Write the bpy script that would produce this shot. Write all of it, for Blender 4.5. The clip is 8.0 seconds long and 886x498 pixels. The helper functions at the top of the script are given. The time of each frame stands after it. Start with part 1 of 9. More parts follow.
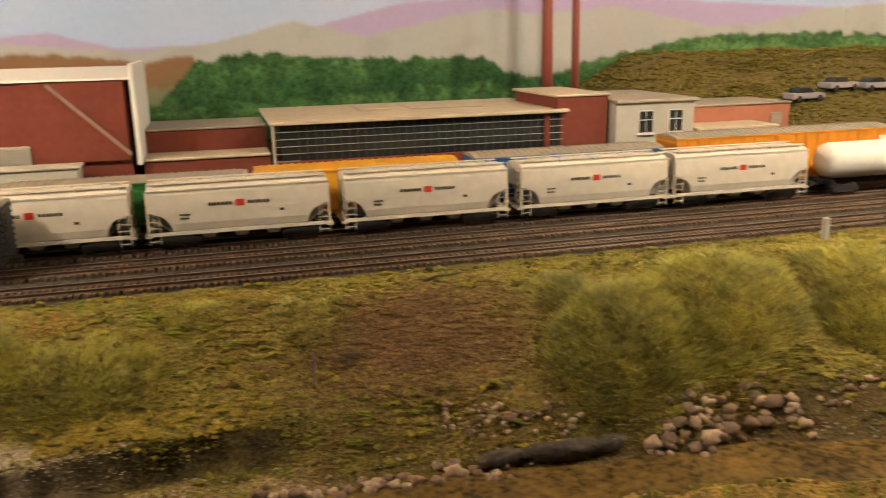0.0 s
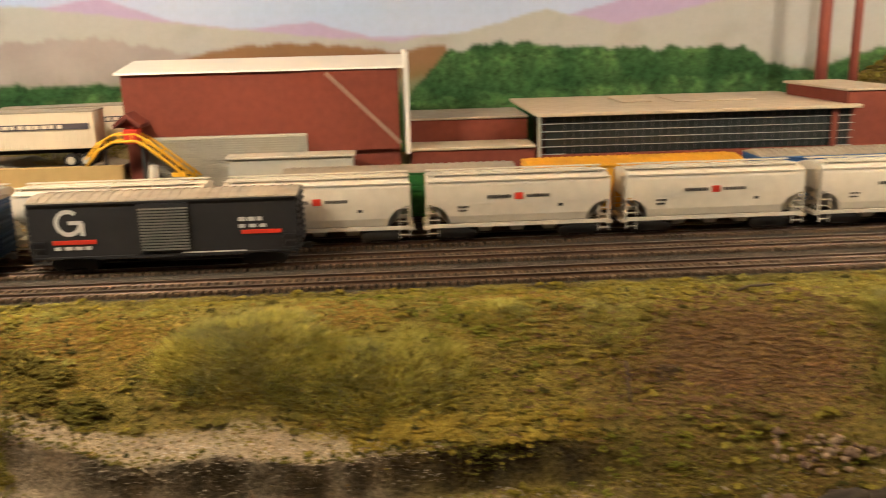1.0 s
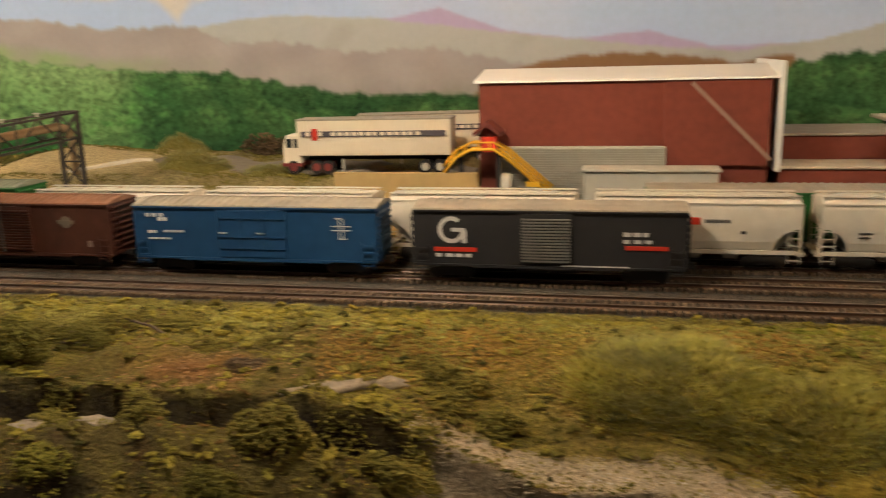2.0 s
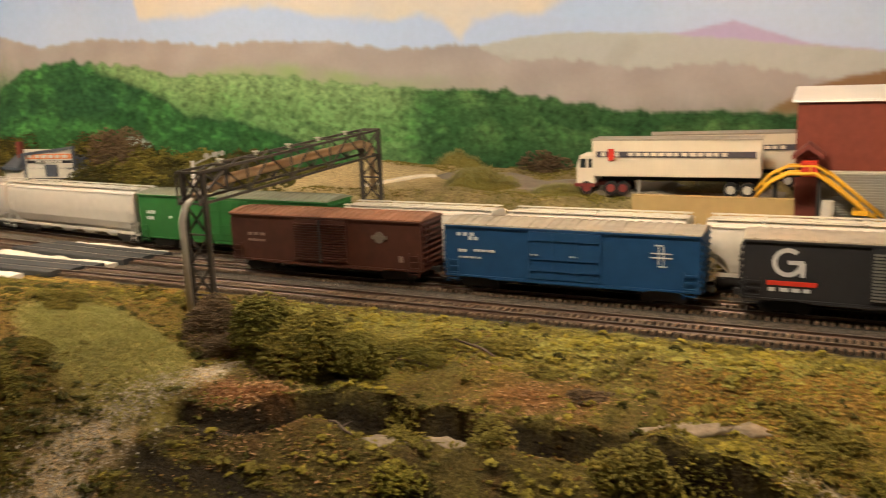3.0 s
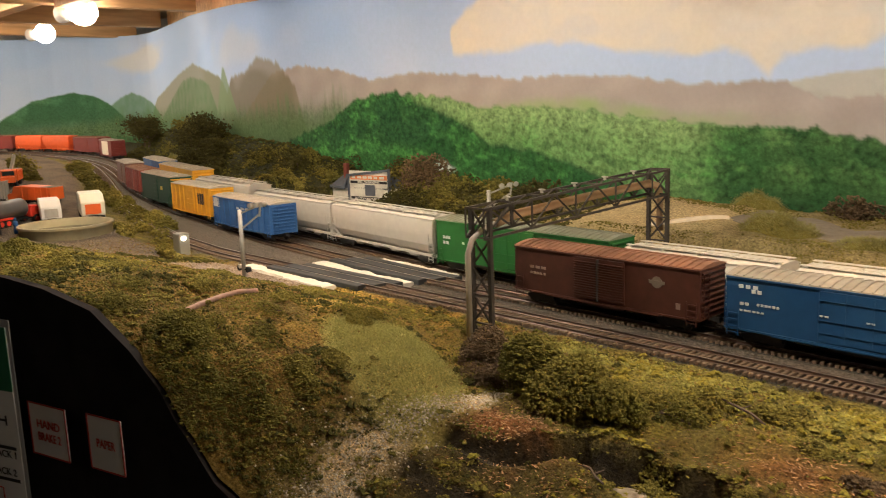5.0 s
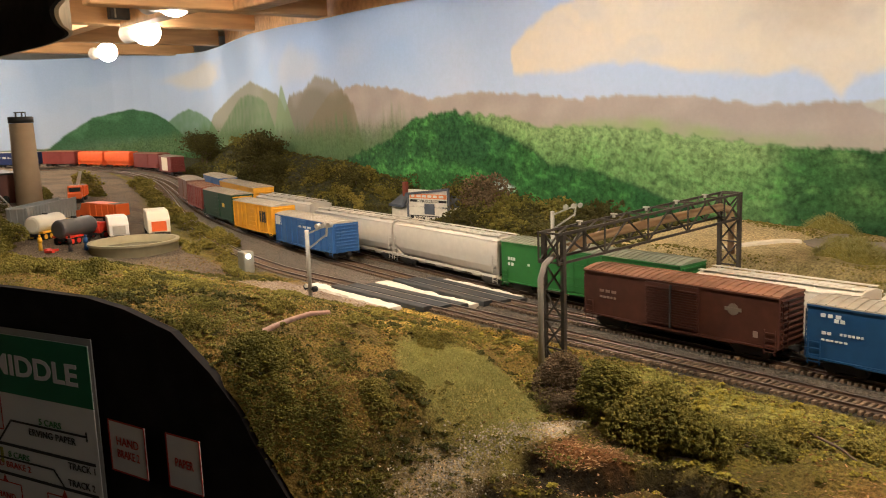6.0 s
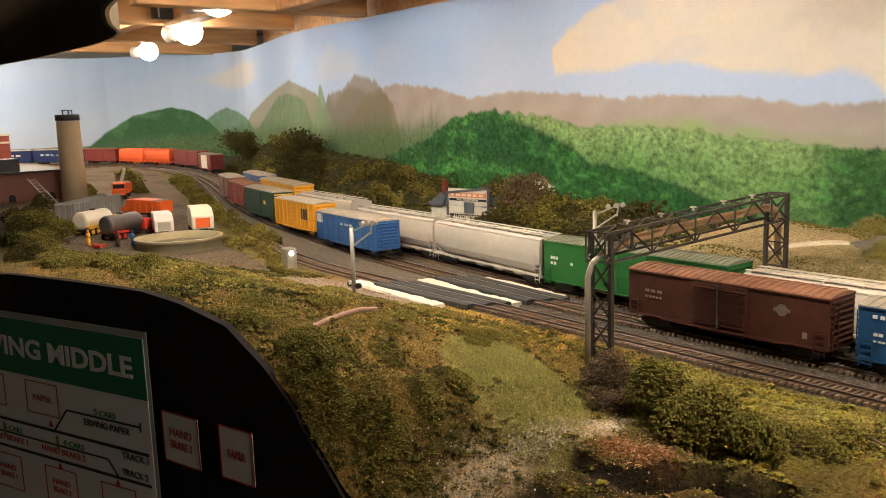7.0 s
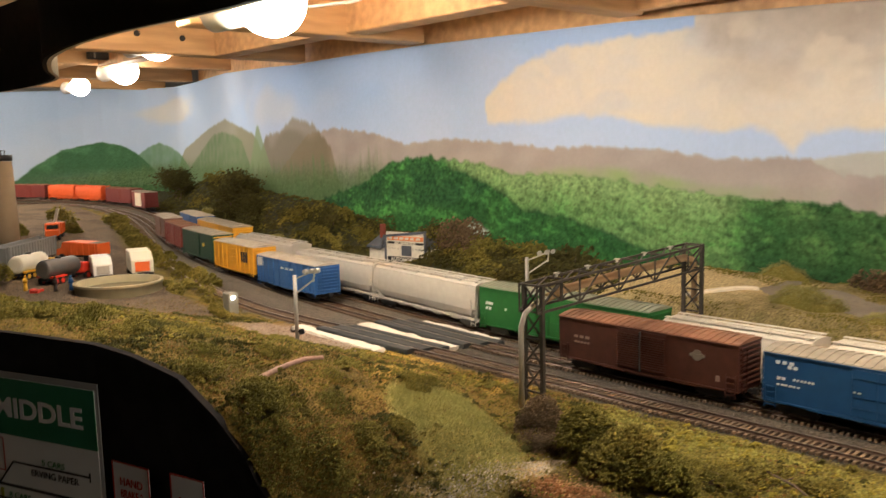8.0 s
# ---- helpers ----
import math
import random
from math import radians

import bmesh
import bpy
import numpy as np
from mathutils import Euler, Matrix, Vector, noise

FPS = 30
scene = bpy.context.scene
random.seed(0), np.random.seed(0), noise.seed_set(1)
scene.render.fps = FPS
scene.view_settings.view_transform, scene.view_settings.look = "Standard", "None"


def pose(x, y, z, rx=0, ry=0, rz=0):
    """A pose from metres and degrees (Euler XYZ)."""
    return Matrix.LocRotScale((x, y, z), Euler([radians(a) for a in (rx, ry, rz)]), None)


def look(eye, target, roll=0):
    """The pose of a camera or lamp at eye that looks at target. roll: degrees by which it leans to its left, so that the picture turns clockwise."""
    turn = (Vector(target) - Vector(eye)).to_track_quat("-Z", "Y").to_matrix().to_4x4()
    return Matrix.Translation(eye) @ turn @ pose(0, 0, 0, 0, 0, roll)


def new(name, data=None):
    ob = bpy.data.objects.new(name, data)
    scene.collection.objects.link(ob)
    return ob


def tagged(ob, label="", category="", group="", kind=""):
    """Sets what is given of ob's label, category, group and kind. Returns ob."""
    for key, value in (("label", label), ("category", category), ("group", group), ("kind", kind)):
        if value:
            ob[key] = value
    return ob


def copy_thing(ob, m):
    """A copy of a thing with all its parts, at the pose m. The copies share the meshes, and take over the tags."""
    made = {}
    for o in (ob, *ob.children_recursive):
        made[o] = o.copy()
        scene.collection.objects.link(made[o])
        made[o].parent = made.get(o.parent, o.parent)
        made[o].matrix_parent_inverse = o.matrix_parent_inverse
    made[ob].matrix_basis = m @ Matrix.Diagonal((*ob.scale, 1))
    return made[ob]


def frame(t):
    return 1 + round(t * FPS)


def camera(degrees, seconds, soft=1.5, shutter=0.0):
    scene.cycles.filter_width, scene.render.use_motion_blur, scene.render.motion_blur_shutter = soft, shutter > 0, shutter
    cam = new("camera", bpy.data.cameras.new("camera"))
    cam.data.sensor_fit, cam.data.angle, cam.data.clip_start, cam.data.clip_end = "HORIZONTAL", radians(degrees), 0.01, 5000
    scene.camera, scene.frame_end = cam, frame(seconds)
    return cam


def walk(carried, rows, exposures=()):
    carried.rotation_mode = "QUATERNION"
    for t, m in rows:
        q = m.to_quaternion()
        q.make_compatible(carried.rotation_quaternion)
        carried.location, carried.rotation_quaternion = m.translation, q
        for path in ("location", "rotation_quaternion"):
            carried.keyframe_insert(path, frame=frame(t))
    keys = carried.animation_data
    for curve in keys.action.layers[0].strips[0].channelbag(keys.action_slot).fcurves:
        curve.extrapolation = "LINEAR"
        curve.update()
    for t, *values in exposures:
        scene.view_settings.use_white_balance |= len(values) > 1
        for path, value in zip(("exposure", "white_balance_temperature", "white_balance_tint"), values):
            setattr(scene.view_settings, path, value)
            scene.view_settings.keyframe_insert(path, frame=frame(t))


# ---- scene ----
cam = camera(55.9, 8.0, soft=1.0, shutter=0.38)
PATH = [
    (0, (-0.0224, 0.1146, 1.2498), (0.4766, 1.9873, 0.7559), -1.25),
    (0.5, (-0.0586, 0.1312, 1.2526), (0.2529, 2.0437, 0.7572), -1.37),
    (1, (-0.0979, 0.1592, 1.2487), (0.0077, 2.0918, 0.7448), -1.42),
    (1.5, (-0.1554, 0.1787, 1.2448), (-0.2738, 2.1155, 0.7603), -1.36),
    (2, (-0.2061, 0.1822, 1.2472), (-0.6128, 2.0852, 0.7853), -1.56),
    (2.2, (-0.2300, 0.1787, 1.2485), (-0.7045, 2.0675, 0.7931), -1.65),
    (3.3, (-0.2871, 0.1747, 1.2571), (-1.2791, 1.8587, 0.8327), -1.87),
    (3.5, (-0.2781, 0.1835, 1.2556), (-1.3429, 1.8204, 0.8235), -1.31),
    (4, (-0.2637, 0.1865, 1.2583), (-1.5214, 1.6863, 0.8476), -1.01),
    (4.5, (-0.2614, 0.1841, 1.2658), (-1.6308, 1.5913, 0.8860), -1.63),
    (6, (-0.2786, 0.1622, 1.2817), (-1.7854, 1.4380, 0.9628), -2.07),
    (6.5, (-0.2819, 0.1583, 1.2828), (-1.8196, 1.3983, 0.9705), -2.04),
    (7, (-0.2821, 0.1482, 1.2822), (-1.8349, 1.3679, 0.9638), -1.88),
    (7.5, (-0.2746, 0.1392, 1.2856), (-1.8013, 1.3940, 0.9782), -1.60),
    (8, (-0.2569, 0.1194, 1.3057), (-1.7121, 1.4683, 1.0547), -1.47),
]
walk(cam, [(t, look(eye, target, roll)) for t, eye, target, roll in PATH],
     [(0, 0.28, 6450, 8), (0.5, 0.42, 6450, 8), (1.5, 0.36, 6450, 8), (2.0, -0.10, 6450, 8), (3.5, 0.20, 6450, 10), (4.5, 0.0, 6300, 10), (6.0, 0.14, 6100, 10), (7.4, 0.20, 6100, 10), (8.0, 0.08, 6100, 10)])

# ---- world: a dim basement room, lit by bare bulbs under the valance ----
world = bpy.data.worlds.new("room_air")
scene.world = world
world.use_nodes = True
world.node_tree.nodes["Background"].inputs[0].default_value = (0.30, 0.28, 0.25, 1)
world.node_tree.nodes["Background"].inputs[1].default_value = 0.05
BULB_LIGHT = 155.0
BULB_COLOUR = (1.0, 0.87, 0.70)
# places of the bulbs: x, y, z
BULBS = [(1.35, 0.46, 1.475, 0.8), (0.88, 0.47, 1.475, 0.75), (0.44, 0.475, 1.475, 0.95), (-0.40, 0.54, 1.465, 0.9),
         (-0.93, 0.54, 1.436, 1.0), (-1.689, 0.776, 1.492, 0.26), (-2.163, 0.913, 1.487, 0.22), (-3.09, 1.147, 1.519, 0.28),
         # these four are unseen, added to brighten the end wall and the yard
         (-3.50, 0.60, 1.520, 1.3), (-2.35, 0.62, 1.510, 0.85), (-2.95, 0.63, 1.520, 1.3), (-1.30, 0.57, 1.490, 0.6)]

# ---- helpers ----


def mat(name, colour, rough=0.7, metal=0.0, scale=60.0, var=0.15, bump=0.15, coarse=None, spec=0.3, island=0.0, stretch=(1, 1, 1), tint=None, per_object=0.0):
    """A surface with grain at two scales."""
    m = bpy.data.materials.new(name)
    m.use_nodes = True
    nt = m.node_tree
    b = nt.nodes["Principled BSDF"]
    b.inputs["Roughness"].default_value, b.inputs["Metallic"].default_value = rough, metal
    b.inputs["Specular IOR Level"].default_value = spec
    co = nt.nodes.new("ShaderNodeTexCoord")
    mp = nt.nodes.new("ShaderNodeMapping")
    mp.inputs["Scale"].default_value = stretch
    nt.links.new(co.outputs["Object"], mp.inputs["Vector"])
    fine = nt.nodes.new("ShaderNodeTexNoise")
    fine.inputs["Scale"].default_value, fine.inputs["Detail"].default_value = scale, 6
    wide = nt.nodes.new("ShaderNodeTexNoise")
    wide.inputs["Scale"].default_value, wide.inputs["Detail"].default_value = coarse or scale / 8, 3
    for n in (fine, wide):
        nt.links.new(mp.outputs[0], n.inputs["Vector"])
    add = nt.nodes.new("ShaderNodeMath")
    add.operation = "ADD"
    nt.links.new(fine.outputs[0], add.inputs[0])
    nt.links.new(wide.outputs[0], add.inputs[1])
    total = add.outputs[0]
    for amount, source in ((island, "ShaderNodeNewGeometry"), (per_object, "ShaderNodeObjectInfo")):
        if amount:
            g = nt.nodes.new(source)
            k = nt.nodes.new("ShaderNodeMath")
            k.operation = "MULTIPLY_ADD"
            k.inputs[1].default_value = amount
            nt.links.new(g.outputs["Random Per Island" if source == "ShaderNodeNewGeometry" else "Random"], k.inputs[0])
            nt.links.new(total, k.inputs[2])
            total = k.outputs[0]
    ramp = nt.nodes.new("ShaderNodeMapRange")
    ramp.inputs[1].default_value, ramp.inputs[2].default_value = 0.6, 1.4 + island + per_object
    nt.links.new(total, ramp.inputs[0])
    mix = nt.nodes.new("ShaderNodeMix")
    mix.data_type = "RGBA"
    lo = [c * (1 - var) for c in colour]
    hi = [min(1, c * (1 + var)) for c in (tint or colour)]
    mix.inputs[6].default_value, mix.inputs[7].default_value = (*lo, 1), (*hi, 1)
    nt.links.new(ramp.outputs[0], mix.inputs[0])
    nt.links.new(mix.outputs[2], b.inputs["Base Color"])
    if bump:
        bp = nt.nodes.new("ShaderNodeBump")
        bp.inputs["Strength"].default_value, bp.inputs["Distance"].default_value = bump, 0.002
        nt.links.new(fine.outputs[0], bp.inputs["Height"])
        nt.links.new(bp.outputs[0], b.inputs["Normal"])
    return m


def glow(name, colour, strength):
    m = bpy.data.materials.new(name)
    m.use_nodes = True
    b = m.node_tree.nodes["Principled BSDF"]
    b.inputs["Emission Color"].default_value, b.inputs["Emission Strength"].default_value = (*colour, 1), strength
    b.inputs["Base Color"].default_value = (*colour, 1)
    return m


def box(bm, x0, x1, y0, y1, z0, z1, m=None):
    v = [bm.verts.new((x, y, z)) for x in (x0, x1) for y in (y0, y1) for z in (z0, z1)]
    if m:
        for a in v:
            a.co = m @ a.co
    for f in ((0, 1, 3, 2), (4, 6, 7, 5), (0, 4, 5, 1), (2, 3, 7, 6), (0, 2, 6, 4), (1, 5, 7, 3)):
        bm.faces.new([v[i] for i in f])
    return bm


def rod(bm, a, b, r0, r1=None, seg=8, caps=True):
    """A round bar from a to b."""
    a, b = Vector(a), Vector(b)
    r1 = r0 if r1 is None else r1
    q = (b - a).to_track_quat("Z", "Y")
    rings = []
    for p, r in ((a, r0), (b, r1)):
        rings.append([bm.verts.new(p + q @ Vector((r * math.cos(t), r * math.sin(t), 0))) for t in (2 * math.pi * i / seg for i in range(seg))])
    for i in range(seg):
        f = bm.faces.new((rings[0][i], rings[0][(i + 1) % seg], rings[1][(i + 1) % seg], rings[1][i]))
        f.smooth = seg > 6
    if caps:
        bm.faces.new(rings[0][::-1])
        bm.faces.new(rings[1])
    return bm


def bar(bm, a, b, w, h=None):
    """A square bar from a to b."""
    a, b = Vector(a), Vector(b)
    h = h or w
    q = (b - a).to_track_quat("X", "Z").to_matrix().to_4x4()
    return box(bm, 0, (b - a).length, -w / 2, w / 2, -h / 2, h / 2, Matrix.Translation(a) @ q)


def sweep(bm, path, profile, closed=True, smooth=False):
    """Carries a profile of (across, up) along a path of points; across lies level."""
    path = [Vector(p) for p in path]
    rings = []
    for i, p in enumerate(path):
        d = path[min(i + 1, len(path) - 1)] - path[max(i - 1, 0)]
        side = Vector((-d.y, d.x, 0)).normalized()
        rings.append([bm.verts.new(p + side * u + Vector((0, 0, v))) for u, v in profile])
    n = len(profile)
    for a, b in zip(rings, rings[1:]):
        for i in range(n if closed else n - 1):
            f = bm.faces.new((a[i], a[(i + 1) % n], b[(i + 1) % n], b[i]))
            f.smooth = smooth
    if closed:
        bm.faces.new(rings[0][::-1])
        bm.faces.new(rings[-1])
    return bm


def tube(bm, path, r, seg=8):
    """A round pipe along points in space."""
    path = [Vector(p) for p in path]
    rings = []
    for i, p in enumerate(path):
        d = path[min(i + 1, len(path) - 1)] - path[max(i - 1, 0)]
        q = d.to_track_quat("Z", "Y")
        rings.append([bm.verts.new(p + q @ Vector((r * math.cos(t), r * math.sin(t), 0))) for t in (2 * math.pi * k / seg for k in range(seg))])
    for a, b in zip(rings, rings[1:]):
        for k in range(seg):
            bm.faces.new((a[k], a[(k + 1) % seg], b[(k + 1) % seg], b[k])).smooth = True
    bm.faces.new(rings[0][::-1])
    bm.faces.new(rings[-1])
    return bm


def prism(bm, outline, y0, y1, m=None):
    """An (x, z) outline given thickness along y."""
    a = [bm.verts.new((x, y0, z)) for x, z in outline]
    b = [bm.verts.new((x, y1, z)) for x, z in outline]
    if m:
        for v in a + b:
            v.co = m @ v.co
    n = len(outline)
    for i in range(n):
        bm.faces.new((a[i], a[(i + 1) % n], b[(i + 1) % n], b[i]))
    bm.faces.new(a[::-1])
    bm.faces.new(b)
    return bm


def mesh_of(name, bm, material, bevel=0.0):
    if bevel:
        bmesh.ops.bevel(bm, geom=bm.edges[:], offset=bevel, segments=1, affect="EDGES", profile=0.7)
    bmesh.ops.recalc_face_normals(bm, faces=bm.faces[:])
    me = bpy.data.meshes.new(name)
    bm.to_mesh(me)
    bm.free()
    for one in material if isinstance(material, (list, tuple)) else (material,):
        me.materials.append(one)
    return me


def part(name, bm, material, parent, label="", bevel=0.0):
    ob = new(name, mesh_of(name, bm, material, bevel))
    ob.parent = parent
    return tagged(ob, label)


def thing(name, m, label, category, group="", kind=""):
    ob = new(name)
    ob.empty_display_size = 0.01
    ob.matrix_world = m
    return tagged(ob, label, category, group, kind)


def solid(name, bm, material, label, category="", kind="", group="", bevel=0.0):
    return tagged(new(name, mesh_of(name, bm, material, bevel)), label, category, group, kind)


def words(text, size, material, parent, m, name="lettering", align="CENTER", bold=0.0, depth=0.0002):
    """Letters in the built-in font as a mesh under a thing; m places them in the thing, lying in its x and y."""
    cu = bpy.data.curves.new(name, "FONT")
    cu.body, cu.size, cu.align_x, cu.align_y, cu.extrude, cu.offset = text, size, align, "CENTER", depth, bold
    cu.resolution_u = 3
    tmp = bpy.data.objects.new(name, cu)
    scene.collection.objects.link(tmp)
    bpy.context.view_layer.update()
    me = bpy.data.meshes.new_from_object(tmp.evaluated_get(bpy.context.evaluated_depsgraph_get()))
    bpy.data.objects.remove(tmp)
    bpy.data.curves.remove(cu)
    me.materials.clear()
    me.materials.append(material)
    ob = new(name, me)
    ob.parent = parent
    ob.matrix_local = m
    return ob


def cloud_mesh(name, template, places, sizes, squash, material, spin=True):
    """Many small copies of a template (verts, tris) joined into one mesh."""
    tv, tf = template
    n, k = len(places), len(tv)
    ang = np.random.uniform(0, 2 * np.pi, n)
    c, s = np.cos(ang)[:, None], np.sin(ang)[:, None]
    v = np.empty((n, k, 3))
    stretch = 1 + np.random.uniform(-0.3, 0.3, (n, 1, 3))
    base = tv[None] * stretch
    v[:, :, 0] = base[:, :, 0] * c - base[:, :, 1] * s
    v[:, :, 1] = base[:, :, 0] * s + base[:, :, 1] * c
    v[:, :, 2] = base[:, :, 2] * squash
    v = v * np.asarray(sizes)[:, None, None] + np.asarray(places)[:, None, :]
    f = (np.asarray(tf)[None] + (np.arange(n) * k)[:, None, None]).reshape(-1, 3)
    me = bpy.data.meshes.new(name)
    me.from_pydata(v.reshape(-1, 3), [], f)
    me.materials.append(material)
    return me


def lump(seed, rough=0.35, sub=1):
    """A small ragged clump: vertices and triangles, about one across."""
    bm = bmesh.new()
    bmesh.ops.create_icosphere(bm, subdivisions=sub, radius=0.5)
    rnd = random.Random(seed)
    for v in bm.verts:
        v.co *= 1 + rnd.uniform(-rough, rough)
    bm.verts.ensure_lookup_table()
    out = np.array([v.co[:] for v in bm.verts]), np.array([[v.index for v in f.verts] for f in bm.faces])
    bm.free()
    return out


def smooth_step(a, b, x):
    t = np.clip((x - a) / (b - a), 0, 1)
    return t * t * (3 - 2 * t)


# ---- materials ----
BLACK = mat("black_paint", (0.012, 0.012, 0.013), 0.6, var=0.3)
STEEL = mat("dark_steel", (0.045, 0.042, 0.04), 0.55, 0.4, 90, 0.3)
RAIL = mat("rusty_rail", (0.075, 0.043, 0.028), 0.45, 0.3, 200, 0.35)
RAILHEAD = mat("worn_railhead", (0.30, 0.25, 0.20), 0.30, 0.8, 150, 0.2)
TIE = mat("creosoted_tie", (0.085, 0.055, 0.034), 0.85, 0, 300, 0.35, 0.4, per_object=0.8, tint=(0.165, 0.112, 0.070))
WHEEL = mat("grimy_wheel", (0.05, 0.04, 0.033), 0.6, 0.3, 200, 0.3)
WOOD = mat("pine_board", (0.52, 0.30, 0.135), 0.6, 0, 12, 0.28, 0.1, stretch=(6, 0.7, 6), tint=(0.62, 0.38, 0.18))
WHITE = mat("white_paint", (0.72, 0.70, 0.65), 0.5, 0, 40, 0.06, 0.05)
CREAM = mat("cream_plastic", (0.70, 0.65, 0.52), 0.55, 0, 40, 0.08, 0.05)
LETTER = mat("white_lettering", (0.55, 0.54, 0.51), 0.6, 0, 500, 0.15, 0)
DARK_LETTER = mat("black_lettering", (0.03, 0.03, 0.03), 0.6, 0, 500, 0.2, 0)
RED = mat("red_paint", (0.55, 0.04, 0.02), 0.5, 0, 60, 0.15, 0.05)
ORANGE = mat("orange_paint", (0.72, 0.13, 0.025), 0.45, 0, 60, 0.15, 0.05)
YELLOW = mat("yellow_paint", (0.72, 0.40, 0.03), 0.45, 0, 60, 0.12, 0.05)
BRICK = mat("brick_red_wall", (0.175, 0.043, 0.027), 0.85, 0, 160, 0.16, 0.2, coarse=9)
ROOF_TAN = mat("tan_roof", (0.50, 0.42, 0.31), 0.9, 0, 90, 0.15, 0.2, coarse=7)
CONCRETE = mat("concrete", (0.42, 0.39, 0.33), 0.9, 0, 120, 0.14, 0.2)
GREYWALL = mat("grey_clapboard", (0.40, 0.385, 0.33), 0.75, 0, 120, 0.08, 0.05)
GLASSDARK = mat("dark_window_glass", (0.025, 0.03, 0.03), 0.15, 0, 30, 0.3, 0.0, spec=0.6)
SASH = mat("pale_sash", (0.60, 0.60, 0.56), 0.6, 0, 60, 0.1, 0)

# ---- tracks: centre lines, right to left ----
LINES = {
    "A": [(1.9, 0.6686), (-1.10, 0.6686), (-1.20, 0.671), (-1.34, 0.681), (-1.50, 0.715), (-1.70, 0.765), (-2.05, 0.878), (-2.35, 0.965), (-2.60, 1.005), (-2.85, 0.985), (-3.05, 0.93), (-3.25, 0.75), (-3.32, 0.4)],
    "B": [(1.9, 0.7200), (-0.78, 0.7200), (-1.00, 0.733), (-1.20, 0.752), (-1.38, 0.770), (-1.50, 0.783), (-1.65, 0.808), (-1.81, 0.845), (-1.96, 0.888), (-2.15, 0.945), (-2.35, 0.995), (-2.55, 1.015), (-2.70, 1.006)],
    "C": [(1.9, 0.7670), (-0.75, 0.7670), (-0.95, 0.780), (-1.10, 0.797), (-1.30, 0.815), (-1.50, 0.838), (-1.80, 0.902), (-2.10, 0.985), (-2.35, 1.050), (-2.60, 1.085), (-2.90, 1.065), (-3.11, 1.035), (-3.30, 0.97), (-3.48, 0.80), (-3.58, 0.55), (-3.60, 0.2)],
    "D": [(1.9, 0.8150), (-0.36, 0.8150)],
}


def grade(x):
    return np.minimum(0.055, 0.036 * np.maximum(0, -1.2 - np.asarray(x, float)))


def spaced(points, step):
    """Points at even steps along a smooth curve through the given ones."""
    p = np.array(points, float)
    s = np.r_[0, np.cumsum(np.hypot(*np.diff(p, axis=0).T))]
    m = np.gradient(p, s, axis=0)
    for i in range(len(p)):
        a, b = max(i - 1, 0), min(i + 1, len(p) - 1)
        m[i] = (p[b] - p[a]) / (s[b] - s[a])
    q = np.arange(0, s[-1], step)
    k = np.clip(np.searchsorted(s, q, side="right") - 1, 0, len(p) - 2)
    h = (s[k + 1] - s[k])[:, None]
    t = ((q - s[k]) / h[:, 0])[:, None]
    return (2 * t**3 - 3 * t**2 + 1) * p[k] + (t**3 - 2 * t**2 + t) * h * m[k] + (3 * t**2 - 2 * t**3) * p[k + 1] + (t**3 - t**2) * h * m[k + 1]


FINE = {k: spaced(v, 0.005) for k, v in LINES.items()}
RAIL_Z = 1.100


def on_track(line, x, lift=0.0):
    """The pose on a track at a place along x: z up, local x along the rails to the right."""
    p = FINE[line]
    i = int(np.argmin(abs(p[:, 0] - x) + (p[:, 1] < 0.7) * 0 + (np.arange(len(p)) > 800) * 0))
    d = p[max(i - 8, 0)] - p[min(i + 8, len(p) - 1)]
    return pose(p[i, 0], p[i, 1], RAIL_Z + float(grade(p[i, 0])) + lift, 0, 0, math.degrees(math.atan2(d[1], d[0])))


def along(line, start, distance):
    """The pose a distance further along a track, to the left, from a place at x = start."""
    p = FINE[line]
    i = int(np.argmin(abs(p[:, 0] - start))) + int(round(distance / 0.005))
    i = min(max(i, 8), len(p) - 9)
    d = p[i - 8] - p[i + 8]
    return pose(p[i, 0], p[i, 1], RAIL_Z + float(grade(p[i, 0])), 0, 0, math.degrees(math.atan2(d[1], d[0])))


# ---- the modelled ground ----
def y_line(line, x):
    p = FINE[line][::-1]
    o = np.argsort(p[:, 0])
    return np.interp(x, p[o, 0], p[o, 1])


def wobble(x, y, size, seed):
    """Smooth random relief between -1 and 1."""
    rng = np.random.RandomState(seed)
    out = 0 * x
    for _ in range(7):
        a, f, ph = rng.uniform(0, np.pi), rng.uniform(0.6, 1.9) * 2 * np.pi / size, rng.uniform(0, 6.28)
        out = out + np.sin((x * np.cos(a) + y * np.sin(a)) * f + ph + 0.7 * np.sin((y * np.cos(a) - x * np.sin(a)) * f * 0.7 + ph * 2))
    return out / 4.5


